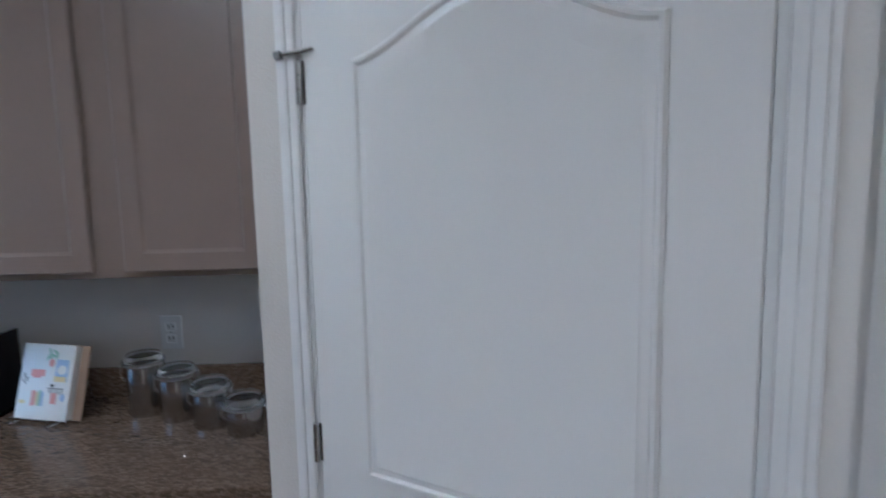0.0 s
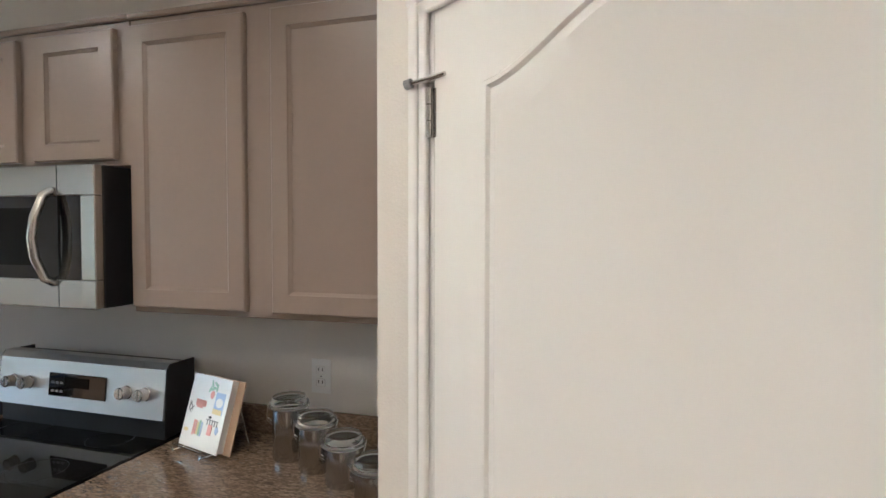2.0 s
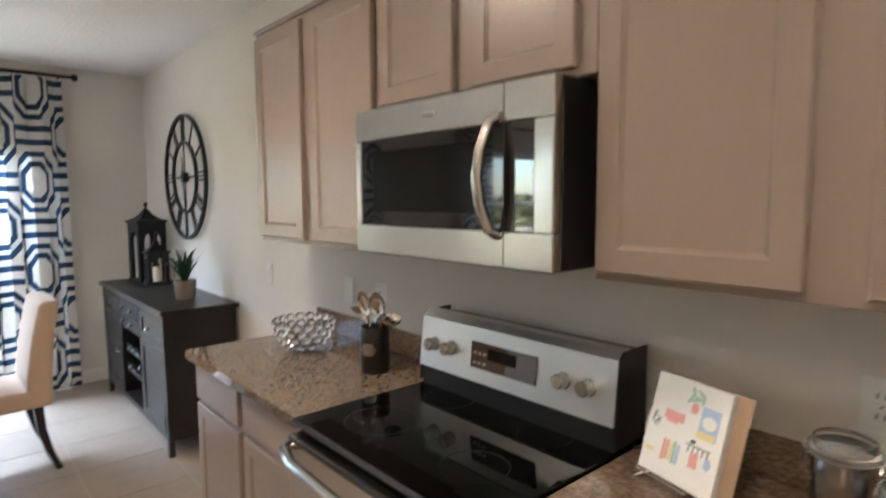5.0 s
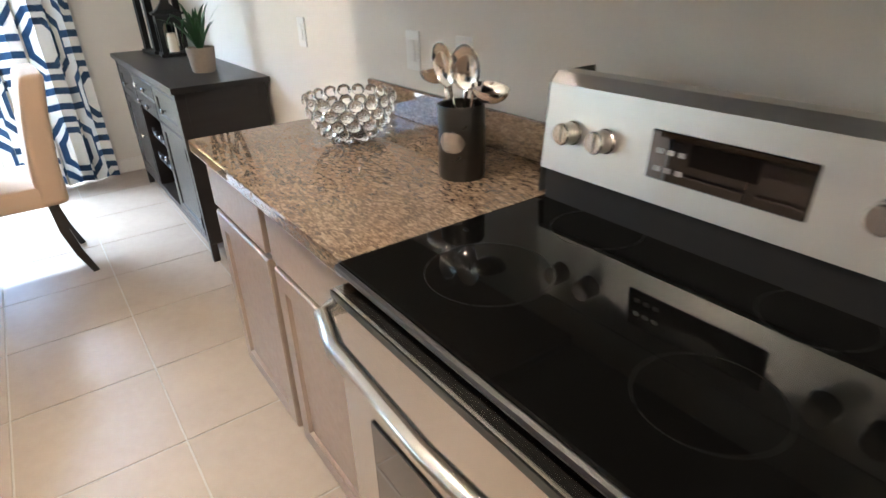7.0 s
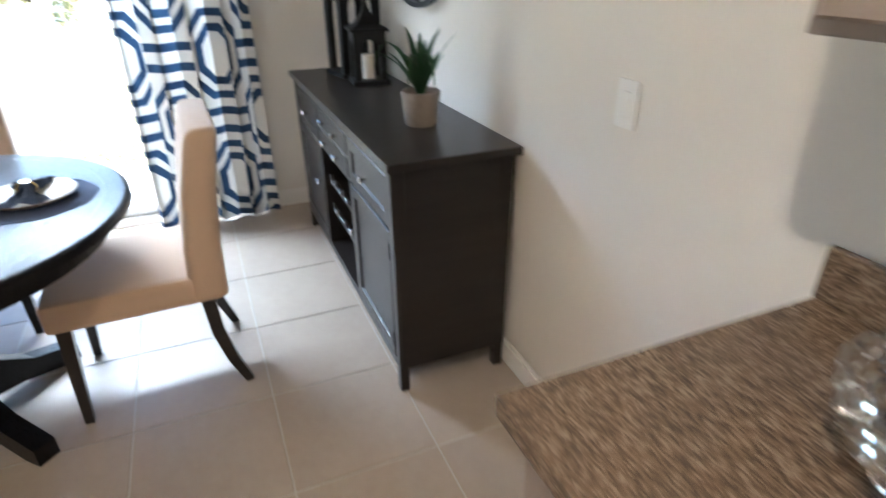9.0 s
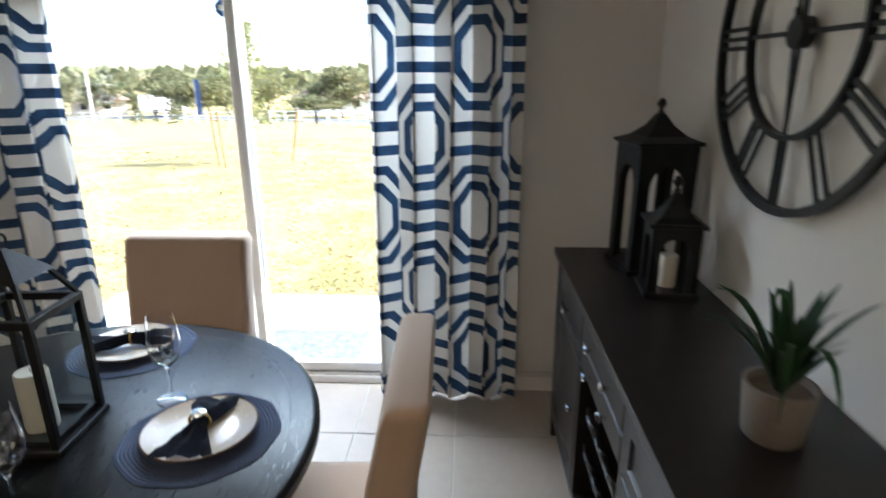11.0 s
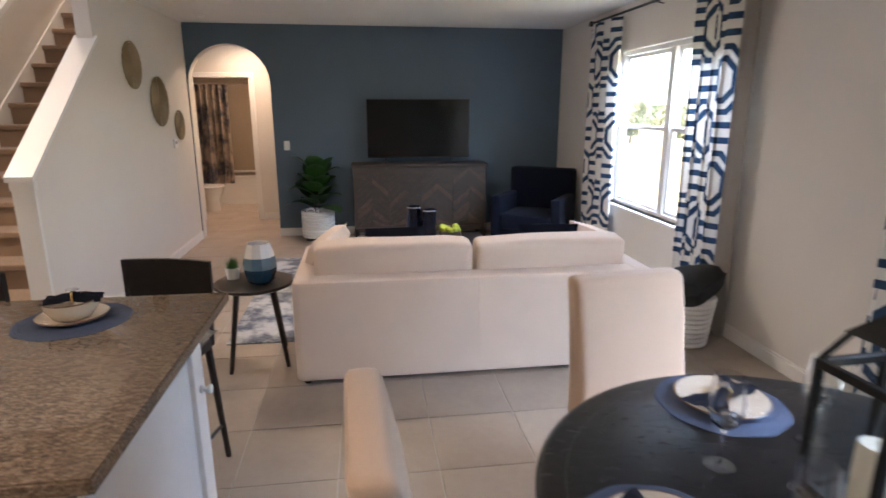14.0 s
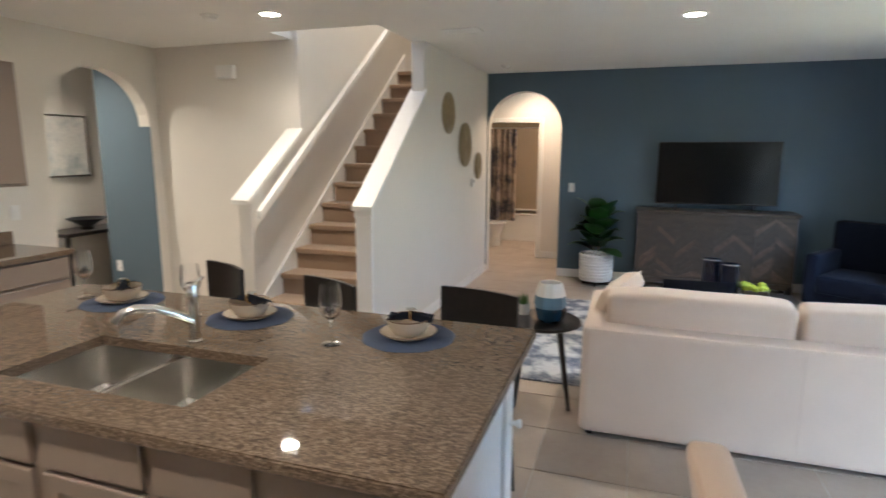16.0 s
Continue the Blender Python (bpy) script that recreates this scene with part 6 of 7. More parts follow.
for k, (a, b) in enumerate(((SFX0 + 0.13, xm - 0.02), (xm + 0.02, SFX1 - 0.13))):
    part("seat_cushion", rounded(a, b, SFY - 0.93, SFY - 0.19, 0.32, 0.47, 0.04), M_sofa, sf, smooth=True)
    cu = rounded(-(b - a) / 2 - 0.01, (b - a) / 2 + 0.01, -0.09, 0.09, 0.0, 0.43, 0.062, 6)
    bmesh.ops.subdivide_edges(cu, edges=[q for q in cu.edges if q.calc_length() > 0.25], cuts=7, use_grid_fill=True)
    for v in cu.verts:
        w_ = 1 - abs(v.co.x / ((b - a) / 2)) ** 4
        v.co.z += (0.022 * w_ + 0.010 * noise.noise((v.co.x * 4, k * 3.0, 0.5))) * (1 if v.co.z > 0.3 else 0)
        v.co.y *= 1 + 0.22 * w_ * math.sin(math.pi * min(1.0, max(0.0, v.co.z / 0.43)))
    part("back_cushion", cu, M_sofa, sf, smooth=True).matrix_local = pose((a + b) / 2, SFY - 0.285, 0.395, -7, 0, 0)
for a in (SFX0 + 0.06, SFX1 - 0.06):
    for y in (SFY - 0.06, SFY - 0.88):
        part("foot", lathe([(0, 0), (0.022, 0), (0.028, 0.04), (0, 0.04)], 10, (a, y, 0)), M_darkwood, sf)
part("back_seam", tube([(xm, SFY + 0.001, 0.06), (xm, SFY + 0.001, 0.645)], 0.0025, 5), M_sofa, sf)


def throw_pillow(m, label, mat, w=0.46):
    ob = part("throw_pillow", pillow(w, w, 0.17, 0.6, 10, 3), mat, None, label, smooth=True, category="pillow")
    ob.matrix_world = m
    return ob


throw_pillow(pose(-2.03, -4.75, 0.665, 70, 0, 4), "navy velvet throw pillow with pinched corners", M_navy, 0.42)
throw_pillow(pose(-3.10, -4.75, 0.66, 70, 0, -5), "navy velvet throw pillow on the sofa", M_navy, 0.42)
throw_pillow(pose(-1.56, -4.72, 0.66, 66, 12, 62), "cream throw pillow leaning on the sofa arm", M_sofa, 0.40)
throw_pillow(pose(-3.45, -4.72, 0.65, 66, -8, -60), "cream throw pillow at the far sofa arm", M_sofa, 0.38)

# side table with vase and small plant
sd = thing("side_table", pose(-1.10, -4.60, 0, 0, 0, 10), "dark brown round wooden side table on splayed legs", "side table")
part("tabletop", lathe([(0, 0.525), (0.235, 0.525), (0.25, 0.533), (0.25, 0.545), (0.245, 0.55), (0, 0.55)], 48), M_darkwood, sd, smooth=True)
for k in range(4):
    a = radians(45 + 90 * k)
    part("leg", tube([(0.15 * math.cos(a), 0.15 * math.sin(a), 0.525), (0.25 * math.cos(a), 0.25 * math.sin(a), 0)], [0.019, 0.013], 8), M_darkwood, sd)
part("under_frame", boxes([(-0.12, 0.12, -0.015, 0.015, 0.495, 0.525), (-0.015, 0.015, -0.12, 0.12, 0.494, 0.524)]), M_darkwood, sd)
vs = thing("table_vase", pose(-1.15, -4.57, 0.55), "faceted white and blue glazed vase on the side table", "vase")
part("foot", lathe([(0, 0), (0.065, 0), (0.085, 0.02), (0.105, 0.085), (0.1051, 0.10)], 10), M_vaseblue, vs)
part("belly", lathe([(0.1051, 0.10), (0.106, 0.12), (0.098, 0.175)], 10), M_vasemid, vs)
part("neck", lathe([(0.098, 0.175), (0.075, 0.255), (0.070, 0.26), (0.066, 0.256), (0.088, 0.175), (0.09, 0.11)], 10), M_vasewhite, vs)
gp = thing("potted_grass", pose(-0.955, -4.68, 0.55), "small green grass plant in a white pot", "plant")
part("pot", lathe([(0, 0), (0.038, 0), (0.048, 0.075), (0.043, 0.075), (0.04, 0.06), (0, 0.06)], 20), M_porcelain, gp, smooth=True)
bm = bmesh.new()
for k in range(120):
    a, r = _r.uniform(0, 6.28), _r.uniform(0, 0.035)
    b = Vector((r * math.cos(a), r * math.sin(a), 0.055))
    t = b + Vector((math.cos(a) * r * 0.9, math.sin(a) * r * 0.9, _r.uniform(0.06, 0.10)))
    w = Vector((-math.sin(a), math.cos(a), 0)) * 0.0022
    bm.faces.new([bm.verts.new(p) for p in (b - w, b + w, t)])
tagged(part("grass", bm, M_leafgreen, gp), kind="stuff")

rug = part("rug", box(-3.55, -0.82, -7.25, -4.86, 0.0, 0.012, 0.003), M_rug, None, "grey, white and navy abstract area rug", category="rug")

ct = thing("coffee_table", pose(-2.35, -6.0, 0), "dark wooden coffee table on the rug", "coffee table")
part("tabletop", box(-0.60, 0.60, -0.34, 0.34, 0.40, 0.44, 0.006, 2), M_darkwood, ct)
part("shelf", box(-0.55, 0.55, -0.30, 0.30, 0.14, 0.16, 0.004), M_darkwood, ct)
for a in (-0.55, 0.55):
    for b in (-0.29, 0.29):
        part("leg", box(a - 0.025, a + 0.025, b - 0.025, b + 0.025, 0.012, 0.40, 0.003), M_darkwood, ct)
M_blueglass = mat_glass("dark_blue_glass", (0.05, 0.12, 0.32), 0.0)
for x, y, h in ((-2.27, -6.02, 0.33), (-2.40, -5.95, 0.31)):
    e = thing("hurricane_vase", pose(x, y, 0.44), "dark blue glass hurricane vase on the coffee table", "vase", "blue glass hurricanes")
    part("glass", lathe([(0, 0), (0.055, 0), (0.06, 0.01), (0.07, h * 0.5), (0.062, h - 0.01), (0.064, h), (0.058, h), (0.064, h * 0.5), (0.054, 0.014), (0, 0.012)], 24), M_blueglass, e, smooth=True)
    part("band", lathe([(0.0635, h - 0.012), (0.0665, h - 0.006), (0.0645, h + 0.001)], 24), M_chrome, e)
mp = thing("moss_planter", pose(-2.60, -6.0, 0.44), "lime green moss in a wooden planter", "plant")
part("planter", box(-0.09, 0.09, -0.07, 0.07, 0, 0.10, 0.006, 2), M_consolewood, mp)
bm = bmesh.new()
for k in range(26):
    bmesh.ops.create_icosphere(bm, subdivisions=1, radius=_r.uniform(0.02, 0.034), matrix=Matrix.Translation((_r.uniform(-0.085, 0.085), _r.uniform(-0.06, 0.06), 0.10 + _r.uniform(0, 0.035))))
tagged(part("moss", bm, M_lime, mp), kind="stuff")

# media console with herringbone doors
cn = thing("media_console", pose(-2.53, -8.23, 0), "weathered brown media console with herringbone wooden doors", "console")
CW, CD, CH = 0.84, 0.20, 0.955
part("top", box(-CW - 0.015, CW + 0.015, -CD, CD + 0.015, CH - 0.035, CH, 0.004), M_consolewood, cn)
part("body", boxes([(-CW, CW, -CD + 0.01, CD - 0.02, 0.14, CH - 0.035)]), M_consolewood, cn)
part("base_rail", box(-CW, CW, CD - 0.05, CD - 0.0, 0.10, 0.16, 0.003), M_consolewood, cn)
for a in (-CW + 0.03, CW - 0.03):
    for b in (-CD + 0.04, CD - 0.03):
        part("leg", box(a - 0.03, a + 0.03, b - 0.03, b + 0.03, 0, 0.14, 0.003), M_iron, cn)
_cs = random.Random(31)
for k in range(4):
    x0 = -CW + 0.025 + k * (2 * CW - 0.05) / 4
    x1 = x0 + (2 * CW - 0.05) / 4 - 0.016
    d = part("door", boxes([(x0, x1, CD - 0.02, CD - 0.012, 0.17, CH - 0.05)]), M_consolewood, cn)
    xc, wd = (x0 + x1) / 2, (x1 - x0) / 2
    n = 11
    for j in range(n):
        z = 0.12 + j * 0.075
        for s in (-1, 1):
            pts = [(xc, z), (xc + s * wd, z - wd * 0.85), (xc + s * wd, z - wd * 0.85 + 0.062), (xc, z + 0.062)]
            pts = [(px, min(max(pz, 0.175), CH - 0.055)) for px, pz in pts]
            if max(p[1] for p in pts) - min(p[1] for p in pts) < 0.03 or len({round(p[1], 4) for p in pts}) < 3:
                continue
            if s < 0:
                pts = pts[::-1]
            part("slat", prism(pts, CD - 0.011, CD - 0.004, UP_Y), _cs.choice((M_mat_h1, M_mat_h2, M_mat_h2, M_consolewood)), d)

tv = thing("television", pose(-2.53, -8.24, CH + 0.0), "flat black television on the media console", "television")
part("bezel", box(-0.65, 0.65, -0.02, 0.018, 0.065, 0.79, 0.006, 2), M_black, tv)
part("screen", box(-0.64, 0.64, 0.018, 0.0205, 0.08, 0.78), M_tv, tv)
for a in (-0.42, 0.42):
    part("foot", tube([(a, 0.02, 0.075), (a, 0.03, 0.03), (a + 0.01, 0.12, 0.006)], 0.008, 6), M_black, tv)
    part("back_foot", tube([(a, -0.02, 0.07), (a, -0.08, 0.006)], 0.008, 6), M_black, tv)
sbar = part("cable_box", box(-0.10, 0.12, 0.06, 0.11, 0.0, 0.012, 0.003), M_black, None, "slim black cable box under the television", category="cable box")
sbar.matrix_world = pose(-2.9, -8.22, CH)

# fiddle-leaf plant in a rope basket
fl = thing("potted_plant", pose(-1.24, -8.12, 0), "leafy green plant in a white rope basket", "plant")
part("stand", boxes([(-0.16, 0.16, -0.012, 0.012, 0.0, 0.06), (-0.0119, 0.0119, -0.16, 0.16, 0.0, 0.061)]), M_consolewood, fl)
for k in range(9):
    z = 0.06 + k * 0.037
    part("rope_coil", lathe([(0.0, z), (0.195 + 0.004 * math.sin(k), z + 0.001), (0.206 + 0.004 * math.sin(k), z + 0.018), (0.195, z + 0.036), (0.0, z + 0.0365)] if k == 0 else [(0.18, z), (0.198, z + 0.001), (0.208, z + 0.018), (0.198, z + 0.036), (0.18, z + 0.036)], 36), M_rope, fl, smooth=True)
for s in (-1, 1):
    part("basket_handle", tube([(s * 0.07 - 0.05, 0.19, 0.385), (s * 0.07 - 0.04, 0.195, 0.43), (s * 0.07, 0.197, 0.45), (s * 0.07 + 0.04, 0.195, 0.43), (s * 0.07 + 0.05, 0.19, 0.385)], 0.011, 8), M_rope, fl)
part("soil", lathe([(0, 0.33), (0.185, 0.335)], 24), M_bark, fl)
for k in range(3):
    part("stem", tube([(0.03 * math.cos(k * 2.1), 0.03 * math.sin(k * 2.1), 0.33), (0.06 * math.cos(k * 2.1), 0.06 * math.sin(k * 2.1), 0.7), (0.05 * math.cos(k * 2.1 + 0.5), 0.05 * math.sin(k * 2.1 + 0.5), 0.95)], [0.012, 0.009, 0.006], 6), M_bark, fl)
for k in range(24):
    z = 0.42 + 0.46 * (k / 24)
    part("leaf", blade(_r.uniform(0.26, 0.38), _r.uniform(0.22, 0.28), _r.uniform(45, 80) * (1.15 - 0.75 * k / 24), _r.uniform(15, 50), k * 137.5, (0.03, 0, z), 0.002), M_leafgreen, fl, smooth=True)

# navy armchair
ac = thing("armchair", pose(-3.84, -7.45, 0, 0, 0, 145), "dark navy velvet armchair in the corner", "armchair")
part("seat", rounded(-0.30, 0.30, -0.38, 0.25, 0.26, 0.44, 0.05), M_navy, ac, smooth=True)
part("frame", rounded(-0.38, 0.38, -0.36, 0.36, 0.14, 0.27, 0.03), M_navy, ac, smooth=True)
part("backrest", rounded(-0.40, 0.40, 0.22, 0.40, 0.14, 0.93, 0.06), M_navy, ac, smooth=True)
for s in (-1, 1):
    part("arm", rounded(min(s * 0.30, s * 0.42), max(s * 0.30, s * 0.42), -0.38, 0.30, 0.14, 0.64, 0.05), M_navy, ac, smooth=True)
    for y in (-0.31, 0.31):
        part("leg", tube([(s * 0.32, y, 0.15), (s * 0.34, y * 1.06, 0)], [0.022, 0.014], 8), M_darkwood, ac)


# rattan wall discs
def disc(y, z, r):
    e = thing("woven_wall_disc", pose(STX0 - 0.001, y, z), "round natural woven rattan wall disc", "wall decor", "three rattan discs")
    n = max(5, int(r / 0.022))
    for k in range(n):
        ra = r * (k + 1) / n
        part("coil", tube([(-0.012 - 0.004 * (j % 2), ra * math.cos(2 * math.pi * j / 40), ra * math.sin(2 * math.pi * j / 40)) for j in range(40)], 0.0085, 5, True), M_rattan, e)
    bm = bmesh.new()
    for k in range(18):
        a = 2 * math.pi * k / 18
        add_tube(bm, [(-0.006, 0.0, 0.0), (-0.006, r * math.cos(a), r * math.sin(a))], 0.004, 4)
    tagged(part("spokes", bm, M_rattan, e), kind="stuff")


disc(-6.74, 2.02, 0.205)
disc(-7.37, 1.70, 0.245)
disc(-7.95, 1.445, 0.16)

# basket with a throw by the curtain
bk = thing("storage_basket", pose(-4.08, -4.50, 0), "woven cream basket holding a black throw", "basket")
for k in range(10):
    z = 0.0 + k * 0.036
    part("coil", lathe([(0.0 if k == 0 else 0.14, z), (0.15 + 0.004 * k, z + 0.001), (0.163 + 0.004 * k, z + 0.018), (0.15 + 0.004 * k, z + 0.0355), (0.14, z + 0.0355)], 28), M_rope, bk, smooth=True)
ob = part("throw_blanket", pillow(0.40, 0.42, 0.24, 0.7, 12, 8), plain("black_knit", (0.012, 0.012, 0.013), 0.95, vary=0.3, grain=120, bumps=0.6), None, "rumpled black knit throw stuffed in the basket", smooth=True, category="blanket")
ob.matrix_world = pose(-4.06, -4.49, 0.42, 20, 12, 30)

# ---- hall and bathroom ----
structure("trim_bath_door", boxes([(-0.31, -0.24, HY, HY + 0.018, 0, 2.05), (0.54, 0.61, HY, HY + 0.018, 0, 2.05), (-0.31, 0.61, HY, HY + 0.018, 2.05, 2.12)], 0.004), M_trim, "white casing of the bathroom doorway", "trim")
sc = thing("shower_curtain", pose(0, -11.05, 0), "navy floral shower curtain hanging by the tub", "shower curtain")
bm = bmesh.new()
rows = []
for r in range(8):
    z = 2.0 - 1.62 * r / 7
    rows.append([bm.verts.new((0.37 + 0.62 * k / 48, 0.03 * math.sin(k * 0.8) + 0.006 * r * math.sin(k * 0.3), z)) for k in range(49)])
for a, b in zip(rows, rows[1:]):
    for k in range(48):
        bm.faces.new((a[k], a[k + 1], b[k + 1], b[k]))
part("cloth", bm, M_showercurtain, sc, smooth=True)
part("rod", tube([(-1.6, 0, 2.02), (1.3, 0, 2.02)], 0.012, 8), M_chrome, sc)
tu = thing("bathtub", pose(0, -11.6, 0), "white bathtub behind the shower curtain", "bathtub")
part("apron", box(-1.6, 1.3, 0.40, 0.46, 0, 0.46, 0.01, 2), M_porcelain, tu)
part("rim", boxes([(-1.6, 1.3, 0.36, 0.47, 0.46, 0.50), (-1.6, 1.3, -0.45, -0.36, 0.46, 0.50)], 0.01), M_porcelain, tu)
to = thing("toilet", pose(0.62, -10.52, 0, 0, 0, 90), "white porcelain toilet in the bathroom", "toilet")
part("bowl", lathe([(0, 0), (0.11, 0), (0.12, 0.04), (0.10, 0.18), (0.17, 0.34), (0.19, 0.38), (0.15, 0.38), (0.10, 0.30), (0, 0.26)], 24), M_porcelain, to, smooth=True)
part("seat", lathe([(0.12, 0.385), (0.195, 0.385), (0.20, 0.40), (0.19, 0.41), (0.0, 0.412)], 24), M_porcelain, to, smooth=True)
part("tank", box(-0.22, 0.22, -0.40, -0.22, 0.36, 0.76, 0.02, 3), M_porcelain, to)

# ---- foyer ----
pc = thing("wall_picture", pose(4.395, -5.62, 1.67), "pale abstract canvas in a thin silver frame", "picture")
part("canvas", box(-0.03, -0.002, -0.34, 0.34, -0.32, 0.32), M_art, pc)
part("frame", boxes([(-0.036, -0.001, -0.36, -0.34, -0.34, 0.34), (-0.036, -0.001, 0.34, 0.36, -0.34, 0.34), (-0.036, -0.001, -0.34, 0.34, 0.32, 0.34), (-0.036, -0.001, -0.34, 0.34, -0.34, -0.32)], 0.003), M_steel, pc)
fo = thing("console_table", pose(4.16, -5.72, 0), "dark wooden console table in the foyer", "console table")
part("tabletop", box(-0.22, 0.22, -0.45, 0.45, 0.72, 0.76, 0.004), M_darkwood, fo)
for a in (-0.19, 0.19):
    for b in (-0.42, 0.42):
        part("leg", box(a - 0.02, a + 0.02, b - 0.02, b + 0.02, 0, 0.72, 0.003), M_darkwood, fo)
bo = part("decorative_bowl", lathe([(0, 0), (0.07, 0), (0.05, 0.03), (0.11, 0.07), (0.20, 0.12), (0.19, 0.125), (0.10, 0.08), (0, 0.06)], 12), M_black, None, "black sculptural bowl on the console table", smooth=True, category="bowl")
bo.matrix_world = pose(4.14, -5.68, 0.76)

# ---- outdoors ----
def land(x, y):
    """Height of the ground: level by the house, falling away across the field."""
    d = max(0.0, math.hypot(x + 4.6, (y + 4) * 0.9) - 9.0)
    s = 0.0 if x > -4 else 1.0
    fall = 0.065 * min(d, 45) + 0.037 * max(0.0, min(d - 45, 60)) + 0.004 * max(0.0, d - 105)
    return -0.16 - s * fall


_rr = [0, 2, 4, 6, 8, 11, 14, 18, 23, 29, 36, 45, 56, 70, 90, 120, 170, 260, 420, 800, 1600, 2500]
bm = bmesh.new()
_na = 64
_ring = []
for r in _rr:
    if r == 0:
        _ring.append([bm.verts.new((-4.6, -4, land(-4.6, -4)))])
        continue
    row = []
    for k in range(_na):
        a = 2 * math.pi * k / _na
        x, y = -4.6 + r * math.cos(a), -4 + r * math.sin(a)
        z = land(x, y) if x < -4.6 else -0.16 - 0.5 * min(1.0, max(0.0, (x + 4.6) / 20.0))
        row.append(bm.verts.new((x, y, z + (0.05 * noise.noise((x * 0.2, y * 0.2, 0)) if r > 6 else 0))))
    _ring.append(row)
for a, b in zip(_ring, _ring[1:]):
    for k in range(_na):
        q = list(dict.fromkeys([a[k % len(a)], b[k], b[(k + 1) % _na], a[(k + 1) % len(a)]]))
        bm.faces.new(q)
bmesh.ops.recalc_face_normals(bm, faces=bm.faces)
part("ground", bm, M_lawn, None, "dry yellow-green lawn falling away from the house", kind="structure", category="ground", smooth=True)

patio = part("patio", box(-5.85, XW - WT - 0.002, -3.6, -0.4, -0.20, -0.055, 0.01), M_concrete, None, "pale concrete patio slab outside the slider", kind="structure", category="patio")
dm = part("doormat", box(-5.20, -4.74, -2.25, -1.50, -0.055, -0.043, 0.003), M_doormat, None, "grey patterned doormat on the patio", category="doormat")


def place_on_land(az, d):
    """A spot d metres from the dining area, az degrees from -x towards +y."""
    x, y = -2.0 - d * math.cos(radians(az)), -0.85 + d * math.sin(radians(az))
    return x, y, land(x, y)


def fence(x0, y0, x1, y1, label):
    e = thing("fence", pose(0, 0, 0), label, "fence")
    L = math.hypot(x1 - x0, y1 - y0)
    n = max(2, int(L / 1.9))
    pts = [(x0 + (x1 - x0) * k / n, y0 + (y1 - y0) * k / n) for k in range(n + 1)]
    for x, y in pts:
        z = land(x, y)
        part("post", box(x - 0.07, x + 0.07, y - 0.07, y + 0.07, z - 0.1, z + 1.1), M_whitefence, e)
    for h in (0.35, 0.68, 1.0):
        for a, b in zip(pts, pts[1:]):
            part("rail", tube([(*a, land(*a) + h), (*b, land(*b) + h)], 0.05, 4), M_whitefence, e)
    return e


_run = [place_on_land(az, d)[:2] for az, d in ((-62, 92), (-45, 82), (-29, 68), (-15, 46), (-3, 31))]
for k in range(4):
    fence(*_run[k], *_run[k + 1], "white three-rail vinyl fence along the road" if k else "white three-rail vinyl fence far across the field")


def hedge_bush(x, y, r, h):
    bm = bmesh.new()
    rnd = random.Random(int(x * 17 + y * 5))
    for k in range(90):
        a, t = rnd.uniform(0, 6.28), rnd.random()
        rad = r * (1 - t) ** 0.6 * rnd.uniform(0.4, 1)
        bmesh.ops.create_icosphere(bm, subdivisions=1, radius=rnd.uniform(0.08, 0.16) * r * 1.6, matrix=Matrix.Translation((rad * math.cos(a), rad * math.sin(a), 0.1 + t * h)) @ Euler((a, t * 3, 0)).to_matrix().to_4x4() @ Matrix.Diagonal((1, 0.7, 0.5, 1)))
    ob = part("shrub", bm, M_tree, None, "small dark green shrub by the fence", category="shrub", kind="")
    ob.matrix_world = pose(x, y, land(x, y) - 0.05)
    return ob


for az, d in ((-30.5, 62), (-27.5, 60), (-20, 50), (-42, 74), (-9, 35)):
    x, y, z = place_on_land(az, d)
    hedge_bush(x, y, 0.7, 2.0)


def crown(rnd, n, rx, ry, rz, leaf, holes=0.0):
    """A mass of small leaf sheets gathered in clumps, with an uneven outline."""
    bm = bmesh.new()
    clumps = [(rnd.gauss(0, 0.42), rnd.gauss(0, 0.42), rnd.uniform(-0.75, 0.9), rnd.uniform(0.22, 0.42)) for _ in range(26)]
    for k in range(n):
        cx, cy, cz, cr = clumps[k % len(clumps)]
        p = Vector((cx + rnd.gauss(0, cr * 0.55), cy + rnd.gauss(0, cr * 0.55), cz + rnd.gauss(0, cr * 0.4)))
        p = Vector((p.x * rx, p.y * ry, p.z * rz))
        q = Euler((rnd.uniform(0, 6.28), rnd.uniform(0, 6.28), rnd.uniform(0, 6.28))).to_matrix()
        s = leaf * rnd.uniform(0.6, 1.4)
        bm.faces.new([bm.verts.new(p + q @ Vector(v) * s) for v in ((-1, 0, 0), (0, -0.5, 0.1), (1, 0, 0), (0, 0.5, 0.1))])
    return bm


